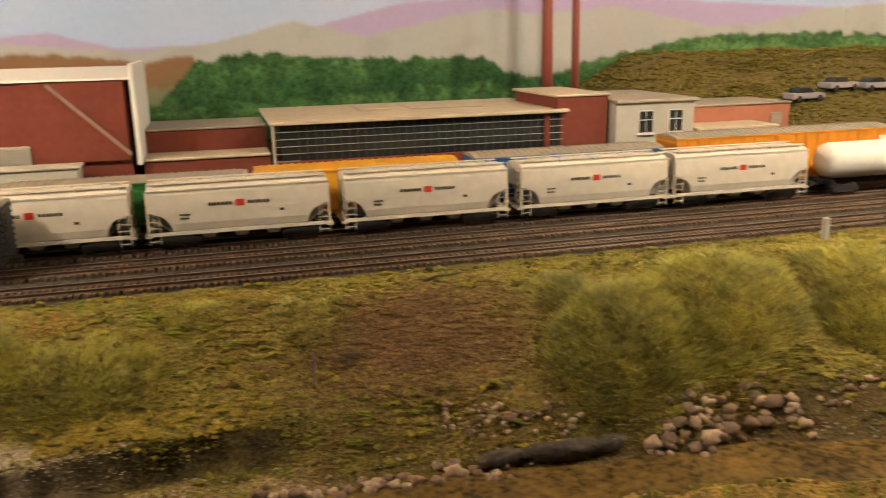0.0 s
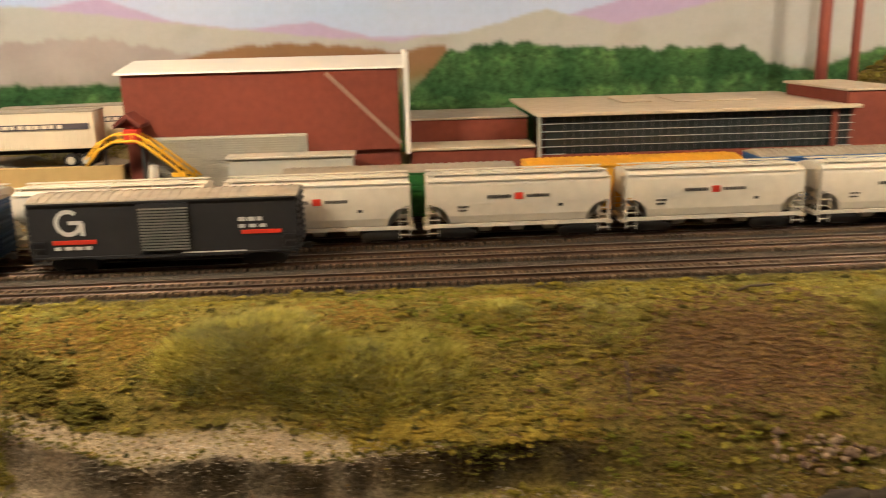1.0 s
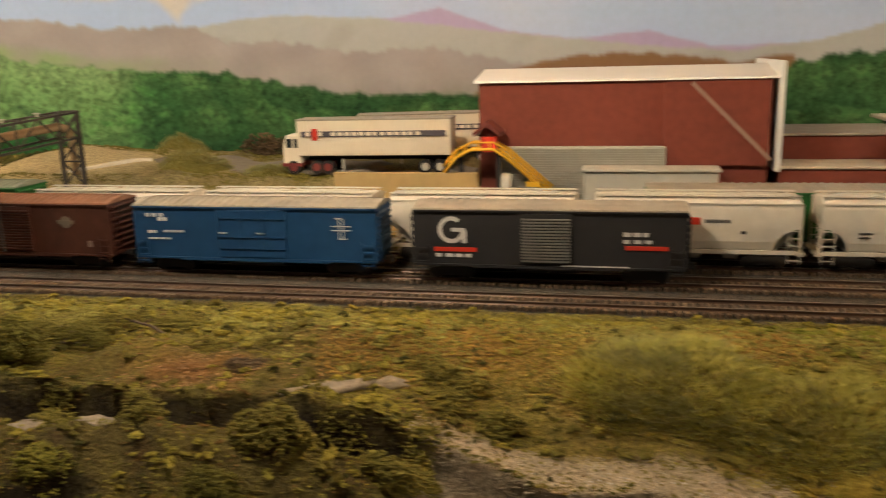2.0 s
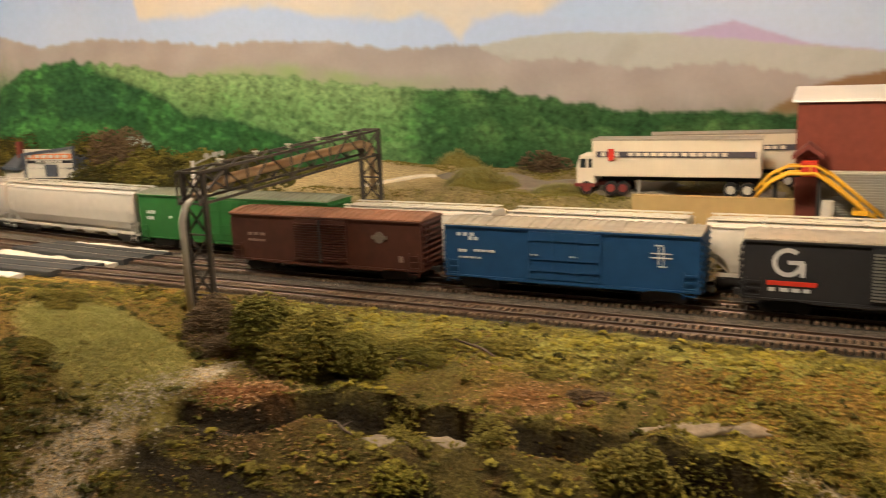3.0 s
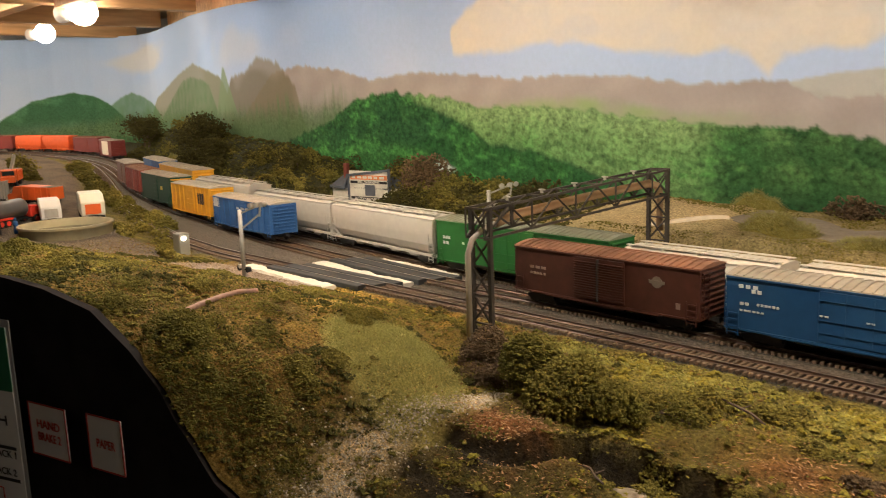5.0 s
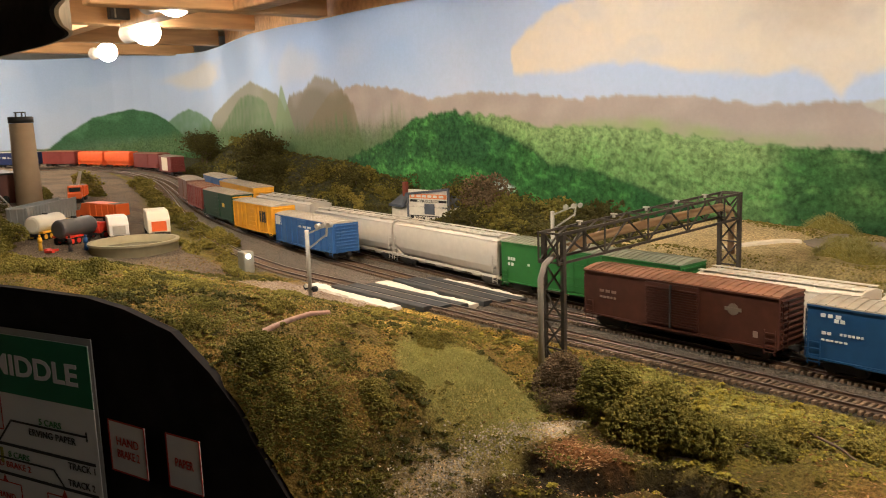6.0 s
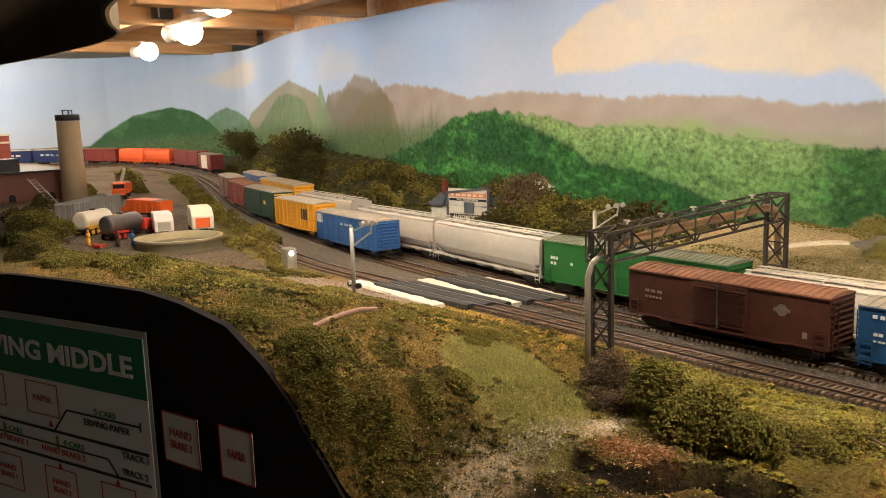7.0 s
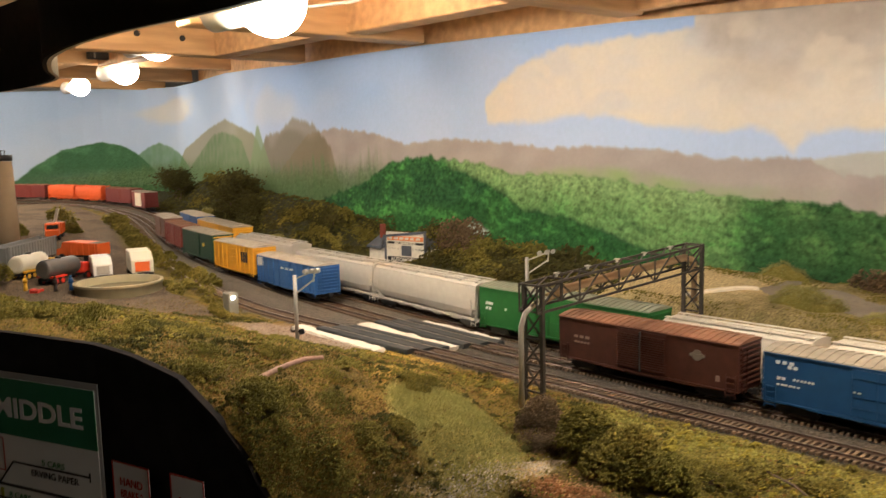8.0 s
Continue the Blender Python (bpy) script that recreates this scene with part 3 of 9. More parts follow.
def paint(S, Z):
    """The mural: sky, clouds, far hills, near woods."""
    n1, n2, n3 = wobble(S, Z * 1.6, 0.16, 31), wobble(S, Z, 0.035, 32), wobble(S * 0.6, Z, 0.07, 33)

    def lay(c, w):
        w = np.clip(w, 0, 1)[..., None]
        col[:] = col * (1 - w) + np.array(c) * w

    def blob(s0, z0, a, b):
        return np.exp(-(((S - s0) / a) ** 2 + ((Z - z0) / b) ** 2))

    col = np.ones((*S.shape, 3)) * np.array((0.335, 0.475, 0.755))
    lay((0.455, 0.56, 0.755), smooth_step(1.42, 1.28, Z) * 0.7)
    lay((0.50, 0.57, 0.74), 0.4 * smooth_step(0.45, 0.75, speck(S, Z * 2.2, 0.30, 81)))
    lay((0.44, 0.55, 0.70), smooth_step(3.3, 4.2, S) * 0.5)
    # clouds
    rag = speck(S, Z * 1.5, 0.05, 87, 4) - 0.5
    puff = speck(S, Z * 1.2, 0.022, 90, 3) - 0.5
    base = np.interp(S, [2.06, 2.12, 2.225, 2.281, 2.332, 2.358, 2.371, 2.393, 2.422, 2.460, 2.534, 2.589, 2.658, 2.735, 2.832, 2.860], [1.9, 1.38, 1.330, 1.307, 1.305, 1.299, 1.285, 1.303, 1.314, 1.308, 1.314, 1.331, 1.334, 1.328, 1.331, 1.9])
    crest = np.interp(S, [2.455, 2.461, 2.473, 2.494, 2.535, 2.580, 2.618, 2.678, 2.751, 2.799, 2.831, 2.845], [1.9, 1.60, 1.50, 1.435, 1.428, 1.437, 1.430, 1.434, 1.420, 1.393, 1.373, 1.346])
    cloud = smooth_step(-0.005, 0.009, Z - base + 0.016 * rag + 0.008 * puff) * smooth_step(-0.004, 0.006, crest - Z + 0.014 * puff + 0.008 * rag)
    lay((0.64, 0.585, 0.50), cloud * (0.90 + 0.3 * rag))
    lay((0.50, 0.52, 0.56), cloud * smooth_step(0.52, 0.70, speck(S, Z * 1.6, 0.09, 88, 3)) * 0.5)
    shade = smooth_step(0.05, -0.03, S - 2.46 + 0.10 * rag) * smooth_step(1.335, 1.40, Z + 0.05 * rag)
    lay((0.40, 0.345, 0.30), cloud * shade * (0.55 + 0.9 * (speck(S, Z * 1.3, 0.05, 89, 4) - 0.35)))
    lay((0.66, 0.60, 0.51), cloud * smooth_step(0.55, 0.75, speck(S, Z * 1.2, 0.045, 91, 3)) * 0.55)
    lay((0.66, 0.55, 0.43), smooth_step(0.5, 0.8, blob(1.80, 1.315, 0.07, 0.012) + 0.2 * n1))
    lay((0.60, 0.57, 0.50), smooth_step(0.35, 0.8, blob(4.95, 1.45, 0.42, 0.06) + 0.5 * (speck(S * 0.25, Z, 0.05, 92, 3) - 0.5)) * 0.65)
    lay((0.58, 0.56, 0.50), smooth_step(0.3, 1.0, blob(3.55, 1.39, 0.22, 0.05) + 0.2 * n1) * 0.35)
    # far hills
    purple = [(0.8, 1.27), (1.2, 1.29), (1.40, 1.292), (1.5, 1.289), (1.6, 1.265), (1.72, 1.246), (1.82, 1.245), (1.88, 1.262), (1.95, 1.255), (2.02, 1.265), (2.09, 1.290), (2.16, 1.279), (2.25, 1.26), (3.0, 1.2), (6.5, 1.1)]
    lay((0.42, 0.35, 0.55), smooth_step(0.002, -0.002, Z - ridge(S, purple, 0.001)))
    light = [(0.83, 1.281), (0.94, 1.275), (1.04, 1.255), (1.11, 1.256), (1.23, 1.281), (1.33, 1.274), (1.40, 1.280), (1.45, 1.273), (1.55, 1.251), (1.63, 1.269), (1.72, 1.248), (1.80, 1.240), (1.92, 1.251), (2.05, 1.267), (2.14, 1.280), (2.25, 1.288), (2.31, 1.284), (2.38, 1.272), (2.6, 1.2), (6.5, 1.1)]
    lay((0.41, 0.42, 0.41), smooth_step(0.002, -0.002, Z - ridge(S, light, 0.0015)))
    lay((0.36, 0.36, 0.34), smooth_step(0.002, -0.002, Z - ridge(S, light, 0.0015)) * smooth_step(0.2, 0.9, n3 + 6 * (1.25 - Z)) * 0.7)
    grey = [(0.8, 1.1), (1.95, 1.2), (2.01, 1.233), (2.10, 1.250), (2.19, 1.247), (2.26, 1.261), (2.32, 1.260), (2.36, 1.279), (2.47, 1.280), (2.55, 1.292), (2.64, 1.296), (2.72, 1.295), (2.80, 1.304), (2.90, 1.312), (3.02, 1.306), (3.12, 1.328), (3.23, 1.338), (3.33, 1.33), (3.5, 1.25), (6.5, 1.1)]
    lay((0.32, 0.285, 0.275), smooth_step(0.003, -0.002, Z - ridge(S, grey, 0.003, 0.02)))
    lay((0.38, 0.345, 0.335), smooth_step(0.003, -0.002, Z - ridge(S, grey, 0.003, 0.02)) * (0.4 + 0.5 * n3))
    brown = [(1.70, 1.1), (1.74, 1.236), (1.79, 1.228), (1.88, 1.240), (1.95, 1.240), (2.01, 1.228), (2.06, 1.20), (2.1, 1.1)]
    lay((0.235, 0.135, 0.07), smooth_step(0.003, -0.002, Z - ridge(S, brown, 0.002, 0.03)))
    # the far end: peak, brown tree, dark round hills
    peak = [(3.5, 1.2), (3.66, 1.325), (3.715, 1.340), (3.876, 1.362), (4.047, 1.385), (4.298, 1.369), (4.866, 1.307), (5.1, 1.2)]
    lay((0.27, 0.265, 0.20), 0.92 * smooth_step(0.004, -0.004, Z - ridge(S, peak, 0.002)) * (S > 3.3))
    lay((0.20, 0.215, 0.15), 0.6 * smooth_step(0.004, -0.004, Z - ridge(S, peak, 0.002)) * (S > 3.3) * smooth_step(3.95, 3.85, S))
    blunt = [(3.70, 1.2), (3.737, 1.256), (3.84, 1.325), (3.92, 1.339), (4.10, 1.352), (4.258, 1.346), (4.684, 1.259), (4.9, 1.2)]
    lay((0.125, 0.205, 0.105), 0.9 * smooth_step(0.004, -0.004, Z - ridge(S, blunt, 0.002)) * (S > 3.4) * (0.85 + 0.2 * n3))
    tree = [(3.20, 1.2), (3.227, 1.263), (3.244, 1.305), (3.307, 1.348), (3.405, 1.365), (3.479, 1.337), (3.58, 1.333), (3.70, 1.24), (3.75, 1.2)]
    crown = smooth_step(0.005, -0.005, Z - ridge(S, tree, 0.004, 0.02))
    lay((0.25, 0.22, 0.16), 0.85 * crown)
    lay((0.125, 0.105, 0.055), crown * smooth_step(1.345, 1.315, Z + 0.02 * n1) * smooth_step(3.22, 3.27, S) * 0.45)
    lay((0.19, 0.275, 0.155), smooth_step(0.0, -0.01, abs(S - 3.652) - (0.012 + 1.0 * np.maximum(0, 1.357 - Z))) * smooth_step(1.360, 1.352, Z) * smooth_step(1.24, 1.27, Z) * 0.85)
    second = [(4.6, 1.15), (4.8, 1.25), (4.93, 1.286), (5.08, 1.317), (5.20, 1.337), (5.28, 1.322), (5.34, 1.292), (5.45, 1.2)]
    lay((0.10, 0.21, 0.09), smooth_step(0.003, -0.006, Z - ridge(S, second, 0.002)) * (S > 4.5) * (0.85 + 0.3 * (speck(S, Z, 0.05, 84) - 0.5)))
    dark = [(5.1, 1.1), (5.2, 1.2), (5.33, 1.285), (5.40, 1.325), (5.51, 1.347), (5.66, 1.318), (5.77, 1.253), (5.85, 1.189), (5.95, 1.1)]
    hill = smooth_step(0.003, -0.004, Z - ridge(S, dark, 0.002)) * (S > 5.1)
    lay((0.05, 0.135, 0.065), hill)
    lay((0.10, 0.24, 0.12), hill * smooth_step(0.55, 0.75, speck(S, Z, 0.06, 85)) * 0.5)
    lay((0.16, 0.22, 0.16), smooth_step(1.25, 1.19, Z) * smooth_step(3.6, 4.2, S) * smooth_step(5.9, 5.6, S) * 0.5)
    # near woods, with dabbed leaves
    dab = np.clip(0.5 + 1.5 * (speck(S * 0.8 + 0.004 * n2, Z * 1.2 + 0.003 * n3, 0.012, 41, 3) - 0.5) + 1.1 * (speck(S * 0.7 + Z * 0.5, Z * 1.2 - S * 0.3, 0.006, 42, 2) - 0.5), 0, 1)
    clump = speck(S, Z * 1.3, 0.055, 46, 2)
    stroke = smooth_step(0.48, 0.70, speck(S, Z * 0.16, 0.013, 48, 3))
    lay((0.11, 0.215, 0.085), stroke * smooth_step(3.02, 3.12, S) * smooth_step(3.60, 3.30, S) * smooth_step(1.300, 1.265, Z + 0.02 * n1) * 0.5)
    lay((0.07, 0.14, 0.06), smooth_step(3.02, 3.12, S) * smooth_step(3.9, 3.6, S) * smooth_step(1.27, 1.22, Z) * 0.8)
    haze = [(0.8, 1.25), (1.15, 1.245), (1.5, 1.24), (2.45, 1.245), (2.60, 1.268), (2.72, 1.265), (2.84, 1.25), (3.0, 1.2), (6.5, 1.1)]
    lay((0.24, 0.34, 0.15), smooth_step(0.008, -0.006, Z - ridge(S, haze, 0.003)) * smooth_step(2.3, 2.5, S) * (0.6 + 0.4 * n3))
    mist = [(3.0, 1.2), (3.09, 1.278), (3.33, 1.268), (3.6, 1.262), (4.2, 1.27), (5.2, 1.26), (6.5, 1.1)]
    lay((0.085, 0.15, 0.06), smooth_step(0.02, -0.03, Z - ridge(S, mist, 0.008, 0.03)) * (0.75 + 0.4 * (speck(S, Z * 0.3, 0.03, 44) - 0.5)))
    green = [(0.83, 1.239), (0.95, 1.244), (1.07, 1.244), (1.15, 1.238), (1.27, 1.216), (1.33, 1.196), (1.38, 1.206), (1.41, 1.226), (1.50, 1.224), (1.61, 1.230), (1.68, 1.236), (1.74, 1.226), (1.78, 1.185), (1.85, 1.19), (2.0, 1.197), (2.1, 1.203), (2.19, 1.205), (2.29, 1.222), (2.33, 1.231), (2.43, 1.233), (2.47, 1.237), (2.60, 1.252), (2.72, 1.260), (2.78, 1.257), (2.84, 1.272), (2.97, 1.287), (3.06, 1.275), (3.14, 1.24), (3.3, 1.2), (6.5, 1.1)]
    edge = Z - ridge(S, green, 0.0035, 0.035, 45)
    woods = smooth_step(0.003, -0.003, edge)
    slope = np.interp(S, [2.3, 2.61, 2.69, 2.76, 2.83, 2.97], [1.10, 1.181, 1.201, 1.206, 1.245, 1.287]) + 0.010 * (speck(S, 0 * S, 0.016, 49, 3) - 0.5)
    front = smooth_step(-0.004, 0.004, slope - Z) * (S > 2.5)
    pale = woods * (1 - front) * smooth_step(2.40, 2.48, S) * smooth_step(2.95, 2.86, S)
    lay((0.026, 0.095, 0.030), woods)
    lay((0.050, 0.17, 0.045), woods * smooth_step(0.42, 0.70, clump) * 0.8)
    lay((0.15, 0.29, 0.10), pale * (0.55 + 0.9 * (speck(S, Z * 1.5, 0.06, 47) - 0.4)))
    lay((0.26, 0.38, 0.17), pale * smooth_step(-0.03, 0.0, edge) * 0.6)
    lay((0.078, 0.25, 0.062), woods * smooth_step(0.58, 0.85, dab) * (0.30 + 0.7 * smooth_step(0.35, 0.65, clump)))
    lay((0.016, 0.058, 0.022), woods * smooth_step(0.46, 0.18, dab) * (0.35 + 0.5 * smooth_step(0.6, 0.3, clump)) * (1 - 0.5 * pale))
    lay((0.018, 0.065, 0.026), woods * smooth_step(0.0, -0.05, edge) * smooth_step(0.62, 0.38, clump) * 0.7 * (1 - pale))
    ragged = 0.010 * (speck(S, Z, 0.010, 51) - 0.5)
    top, tone = crowns(S + ragged, Z + 0.8 * ragged, 0.052, 52)
    right = woods * smooth_step(2.46, 2.36, S)
    lay((0.020, 0.060, 0.022), right * 0.85)
    lay((0.060, 0.140, 0.045), right * top * (0.35 + 0.75 * tone))
    lay((0.105, 0.200, 0.070), right * smooth_step(0.35, 0.9, top) * smooth_step(0.4, 0.75, dab) * 0.7)
    lay((0.13, 0.25, 0.085), woods * smooth_step(1.35, 1.15, S) * (0.25 + 0.45 * top))
    small, tone2 = crowns(S + ragged, Z + ragged, 0.024, 53)
    left = woods * smooth_step(2.36, 2.46, S)
    lay((0.018, 0.065, 0.022), left * smooth_step(0.45, 0.05, small) * 0.45)
    lay((0.015, 0.055, 0.022), woods * np.exp(-(((Z - slope) / 0.004) ** 2)) * (S > 2.58) * (S < 2.9) * 0.7)
    lay((0.20, 0.31, 0.13), pale * (0.20 + 0.50 * smooth_step(-0.055, -0.005, edge)) * (0.6 + 0.5 * dab))
    low = [(2.5, 1.13), (2.61, 1.181), (2.69, 1.201), (2.76, 1.206), (2.83, 1.235), (2.90, 1.21), (3.0, 1.19), (3.4, 1.17)]
    lay((0.02, 0.085, 0.022), smooth_step(0.003, -0.003, Z - ridge(S, low, 0.003, 0.03)) * (S > 2.5) * (0.75 - 0.5 * dab))
    lay((0.45, 0.52, 0.50), smooth_step(0.4, 0.8, blob(2.86, 1.172, 0.035, 0.014) + 0.25 * n2))
    leafy = np.clip(woods + 0.5 * smooth_step(0.02, -0.03, Z - ridge(S, mist, 0.008, 0.03)) * (S > 3.0) + 0.45 * hill, 0.06, 1)
    return np.clip(col, 0.01, 0.85), leafy


def backdrop():
    total = sum(math.dist(a, b) for a, b in zip(WALL, WALL[1:]))
    s = np.r_[np.arange(0, 0.9, 0.009), np.arange(0.9, 3.6, 0.0032), np.arange(3.6, total, 0.007)]
    top = np.interp(s, [0, 1.9, 2.28, 2.59, 2.96, 3.38, 4.02, 4.63, 5.51, 5.86, 8], [1.46, 1.44, 1.438, 1.452, 1.461, 1.466, 1.504, 1.523, 1.559, 1.545, 1.545])
    rows = 150
    u = np.linspace(0, 1, rows)
    S = np.repeat(s[:, None], rows, 1)
    Z = 1.07 + (top[:, None] - 1.07) * u[None]
    xy = np.array([wall_point(v) for v in s])
    v = np.stack([np.repeat(xy[:, :1], rows, 1), np.repeat(xy[:, 1:], rows, 1), Z], -1).reshape(-1, 3)
    i = np.arange(len(s) - 1)[:, None] * rows + np.arange(rows - 1)[None]
    f = np.stack([i, i + rows, i + rows + 1, i + 1], -1).reshape(-1, 4)
    me = bpy.data.meshes.new("backdrop")
    me.from_pydata(v, [], f.tolist())
    c = me.color_attributes.new("mural", "FLOAT_COLOR", "POINT")
    colour, leafy = paint(S, Z)
    c.data.foreach_set("color", np.c_[colour.reshape(-1, 3), leafy.reshape(-1)].ravel().astype(np.float32))
    me.polygons.foreach_set("use_smooth", np.ones(len(me.polygons), bool))
    me.materials.append(painted("mural_paint", "mural", 0.95, 150, 0.65, 0.05))
    ob = tagged(new("backdrop", me), "painted mural of wooded hills under a pale cloudy sky", "backdrop", kind="structure")
    th = ob.modifiers.new("board", "SOLIDIFY")
    th.thickness, th.offset = 0.006, -1
    return ob


backdrop()

# ---- the room round the layout ----
PLASTER = mat("pale_plaster", (0.70, 0.67, 0.62), 0.9, 0, 30, 0.1, 0.05)
FLOOR = mat("grey_floor", (0.30, 0.28, 0.25), 0.8, 0, 20, 0.25, 0.1)
CEILING = mat("ceiling_boards", (0.58, 0.44, 0.28), 0.8, 0, 10, 0.2, 0.1, stretch=(1, 8, 1))
for nm, (x0, x1, y0, y1, z0, z1), m, lab in (
    ("floor", (-4.3, 2.3, -2.2, 2.3, -0.06, 0), FLOOR, "grey concrete room floor"),
    ("ceiling", (-4.3, 2.3, -2.2, 2.3, 2.2, 2.26), CEILING, "bare wooden boards of the room ceiling"),
    ("wall_north", (-4.3, 2.3, 2.3, 2.38, 0, 2.2), PLASTER, "plain room wall"),
    ("wall_south", (-4.3, 2.3, -2.28, -2.2, 0, 2.2), PLASTER, "plain room wall"),
    ("wall_west", (-4.38, -4.3, -2.28, 2.38, 0, 2.2), PLASTER, "plain room wall"),
    ("wall_east", (2.3, 2.38, -2.28, 2.38, 0, 2.2), PLASTER, "plain room wall"),
):
    solid(nm, box(bmesh.new(), x0, x1, y0, y1, z0, z1), m, lab, nm.split("_")[0], "structure")

# ---- rails and ties ----
PROFILE = [(-0.0012, -0.0021), (0.0012, -0.0021), (0.0006, -0.0014), (0.0006, -0.0007), (0.0008, -0.0005), (0.0008, 0), (-0.0008, 0), (-0.0008, -0.0005), (-0.0006, -0.0007), (-0.0006, -0.0014)]


def tie_mesh():
    bm = box(bmesh.new(), -0.0011, 0.0011, -0.0140, 0.0140, -0.0042, -0.0021)
    return mesh_of("tie", bm, TIE)


TIE_MESH = tie_mesh()


def railway(line, near, far_label):
    p = FINE[line]
    path = [(x, y, RAIL_Z + float(grade(x))) for x, y in p[::4]]
    t = thing("railway_track", Matrix.Identity(4), far_label, "track", "parallel tracks", "structure")
    for side in (-0.0086, 0.0086):
        pr = [(u + side, v) for u, v in PROFILE]
        part("rail", sweep(bmesh.new(), path, pr), RAIL, t)
        part("railhead", sweep(bmesh.new(), path, [(side - 0.0006, 0), (side + 0.0006, 0), (side + 0.0005, 0.0003), (side - 0.0005, 0.0003)]), RAILHEAD, t, "worn shiny top of the rail")
    ties = spaced(LINES[line], 0.0046)
    d = np.gradient(ties, axis=0)
    rest = bmesh.new()
    made = 0
    for (x, y), (dx, dy) in zip(ties, d):
        m = pose(x + random.uniform(-0.0004, 0.0004), y, RAIL_Z + float(grade(x)), 0, 0, math.degrees(math.atan2(-dy, -dx)) + random.uniform(-1.5, 1.5))
        if near and near[0] < x < near[1] and made < 300:
            ob = new("tie", TIE_MESH)
            ob.parent = t
            ob.matrix_local = m
            made += 1
        else:
            box(rest, -0.0011, 0.0011, -0.0140, 0.0140, -0.0042, -0.0021, m)
    tagged(part("tie", rest, TIE, t, "dark wooden ties"), kind="stuff")


railway("A", (-0.80, 0.55), "brown weathered railway track in dark ballast")
railway("B", (-0.80, 0.55), "brown weathered railway track in dark ballast")
railway("C", None, "railway track under a long freight train")
railway("D", None, "yard track behind the freight train")

# ---- rolling stock ----
PAINT = {}


def paint_of(name, colour, rough=0.55, **k):
    if name not in PAINT:
        PAINT[name] = mat(name, colour, rough, 0, 130, k.pop("var", 0.14), 0.05, coarse=14, **k)
    return PAINT[name]


def truck(parent, x):
    """A freight truck: side frames, bolster, two wheelsets."""
    t = part("truck", bar(bmesh.new(), (x, -0.012, 0.0062), (x, 0.012, 0.0062), 0.004, 0.003), STEEL, parent)
    for s in (-1, 1):
        bm = prism(bmesh.new(), [(x - 0.0145, 0.0045), (x - 0.006, 0.0026), (x + 0.006, 0.0026), (x + 0.0145, 0.0045), (x + 0.0145, 0.0072), (x + 0.006, 0.0092), (x - 0.006, 0.0092), (x - 0.0145, 0.0072)], s * 0.0118 - 0.0012, s * 0.0118 + 0.0012)
        part("side_frame", bm, STEEL, t)
        for dx in (-0.0102, 0.0102):
            bm = rod(bmesh.new(), (x + dx, s * 0.0078, 0.0052), (x + dx, s * 0.0102, 0.0052), 0.0052, seg=14)
            part("wheel", bm, WHEEL, t)
    for dx in (-0.0102, 0.0102):
        part("axle", rod(bmesh.new(), (x + dx, -0.009, 0.0052), (x + dx, 0.009, 0.0052), 0.0012, seg=6), STEEL, t)


def running_gear(t, L, inset=0.024):
    for s in (-1, 1):
        truck(t, s * (L / 2 - inset))
        bm = box(bmesh.new(), s * (L / 2 + 0.001) - 0.005, s * (L / 2 + 0.001) + 0.005, -0.0014, 0.0014, 0.0085, 0.0112)
        box(bm, s * (L / 2 + 0.005) - 0.0018, s * (L / 2 + 0.005) + 0.0018, -0.0022, 0.0022, 0.0078, 0.0118)
        part("coupler", bm, STEEL, t)


def ladder(t, x, y, z0, z1, w, material, rungs=6, face="y"):
    bm = bmesh.new()
    for k in range(rungs):
        z = z0 + (z1 - z0) * (k + 0.5) / rungs
        if face == "y":
            bar(bm, (x - w / 2, y, z), (x + w / 2, y, z), 0.0006)
        else:
            bar(bm, (x, y - w / 2, z), (x, y + w / 2, z), 0.0006)
    for s in (-0.5, 0.5):
        if face == "y":
            bar(bm, (x + s * w, y, z0), (x + s * w, y, z1), 0.0006)
        else:
            bar(bm, (x, y + s * w, z0), (x, y + s * w, z1), 0.0006)
    part("ladder", bm, material, t)


def plate(t, name, x0, x1, z0, z1, y, material, label=""):
    """A painted patch on the side of a car, a hair proud of it."""
    return part(name, box(bmesh.new(), x0, x1, y - 0.0002, y + 0.0002, z0, z1), material, t, label)


def scribble(t, x0, x1, z, h, y, material, n, seed=0):
    """A row of lettering too small to read, as plain bars."""
    rnd = random.Random(seed)
    bm, x, w = bmesh.new(), x0, (x1 - x0) / n
    for _ in range(n):
        box(bm, x, x + w * rnd.uniform(0.55, 0.8), y - 0.0002, y + 0.0002, z, z + h)
        x += w
    part("lettering", bm, material, t, "small unreadable lettering")


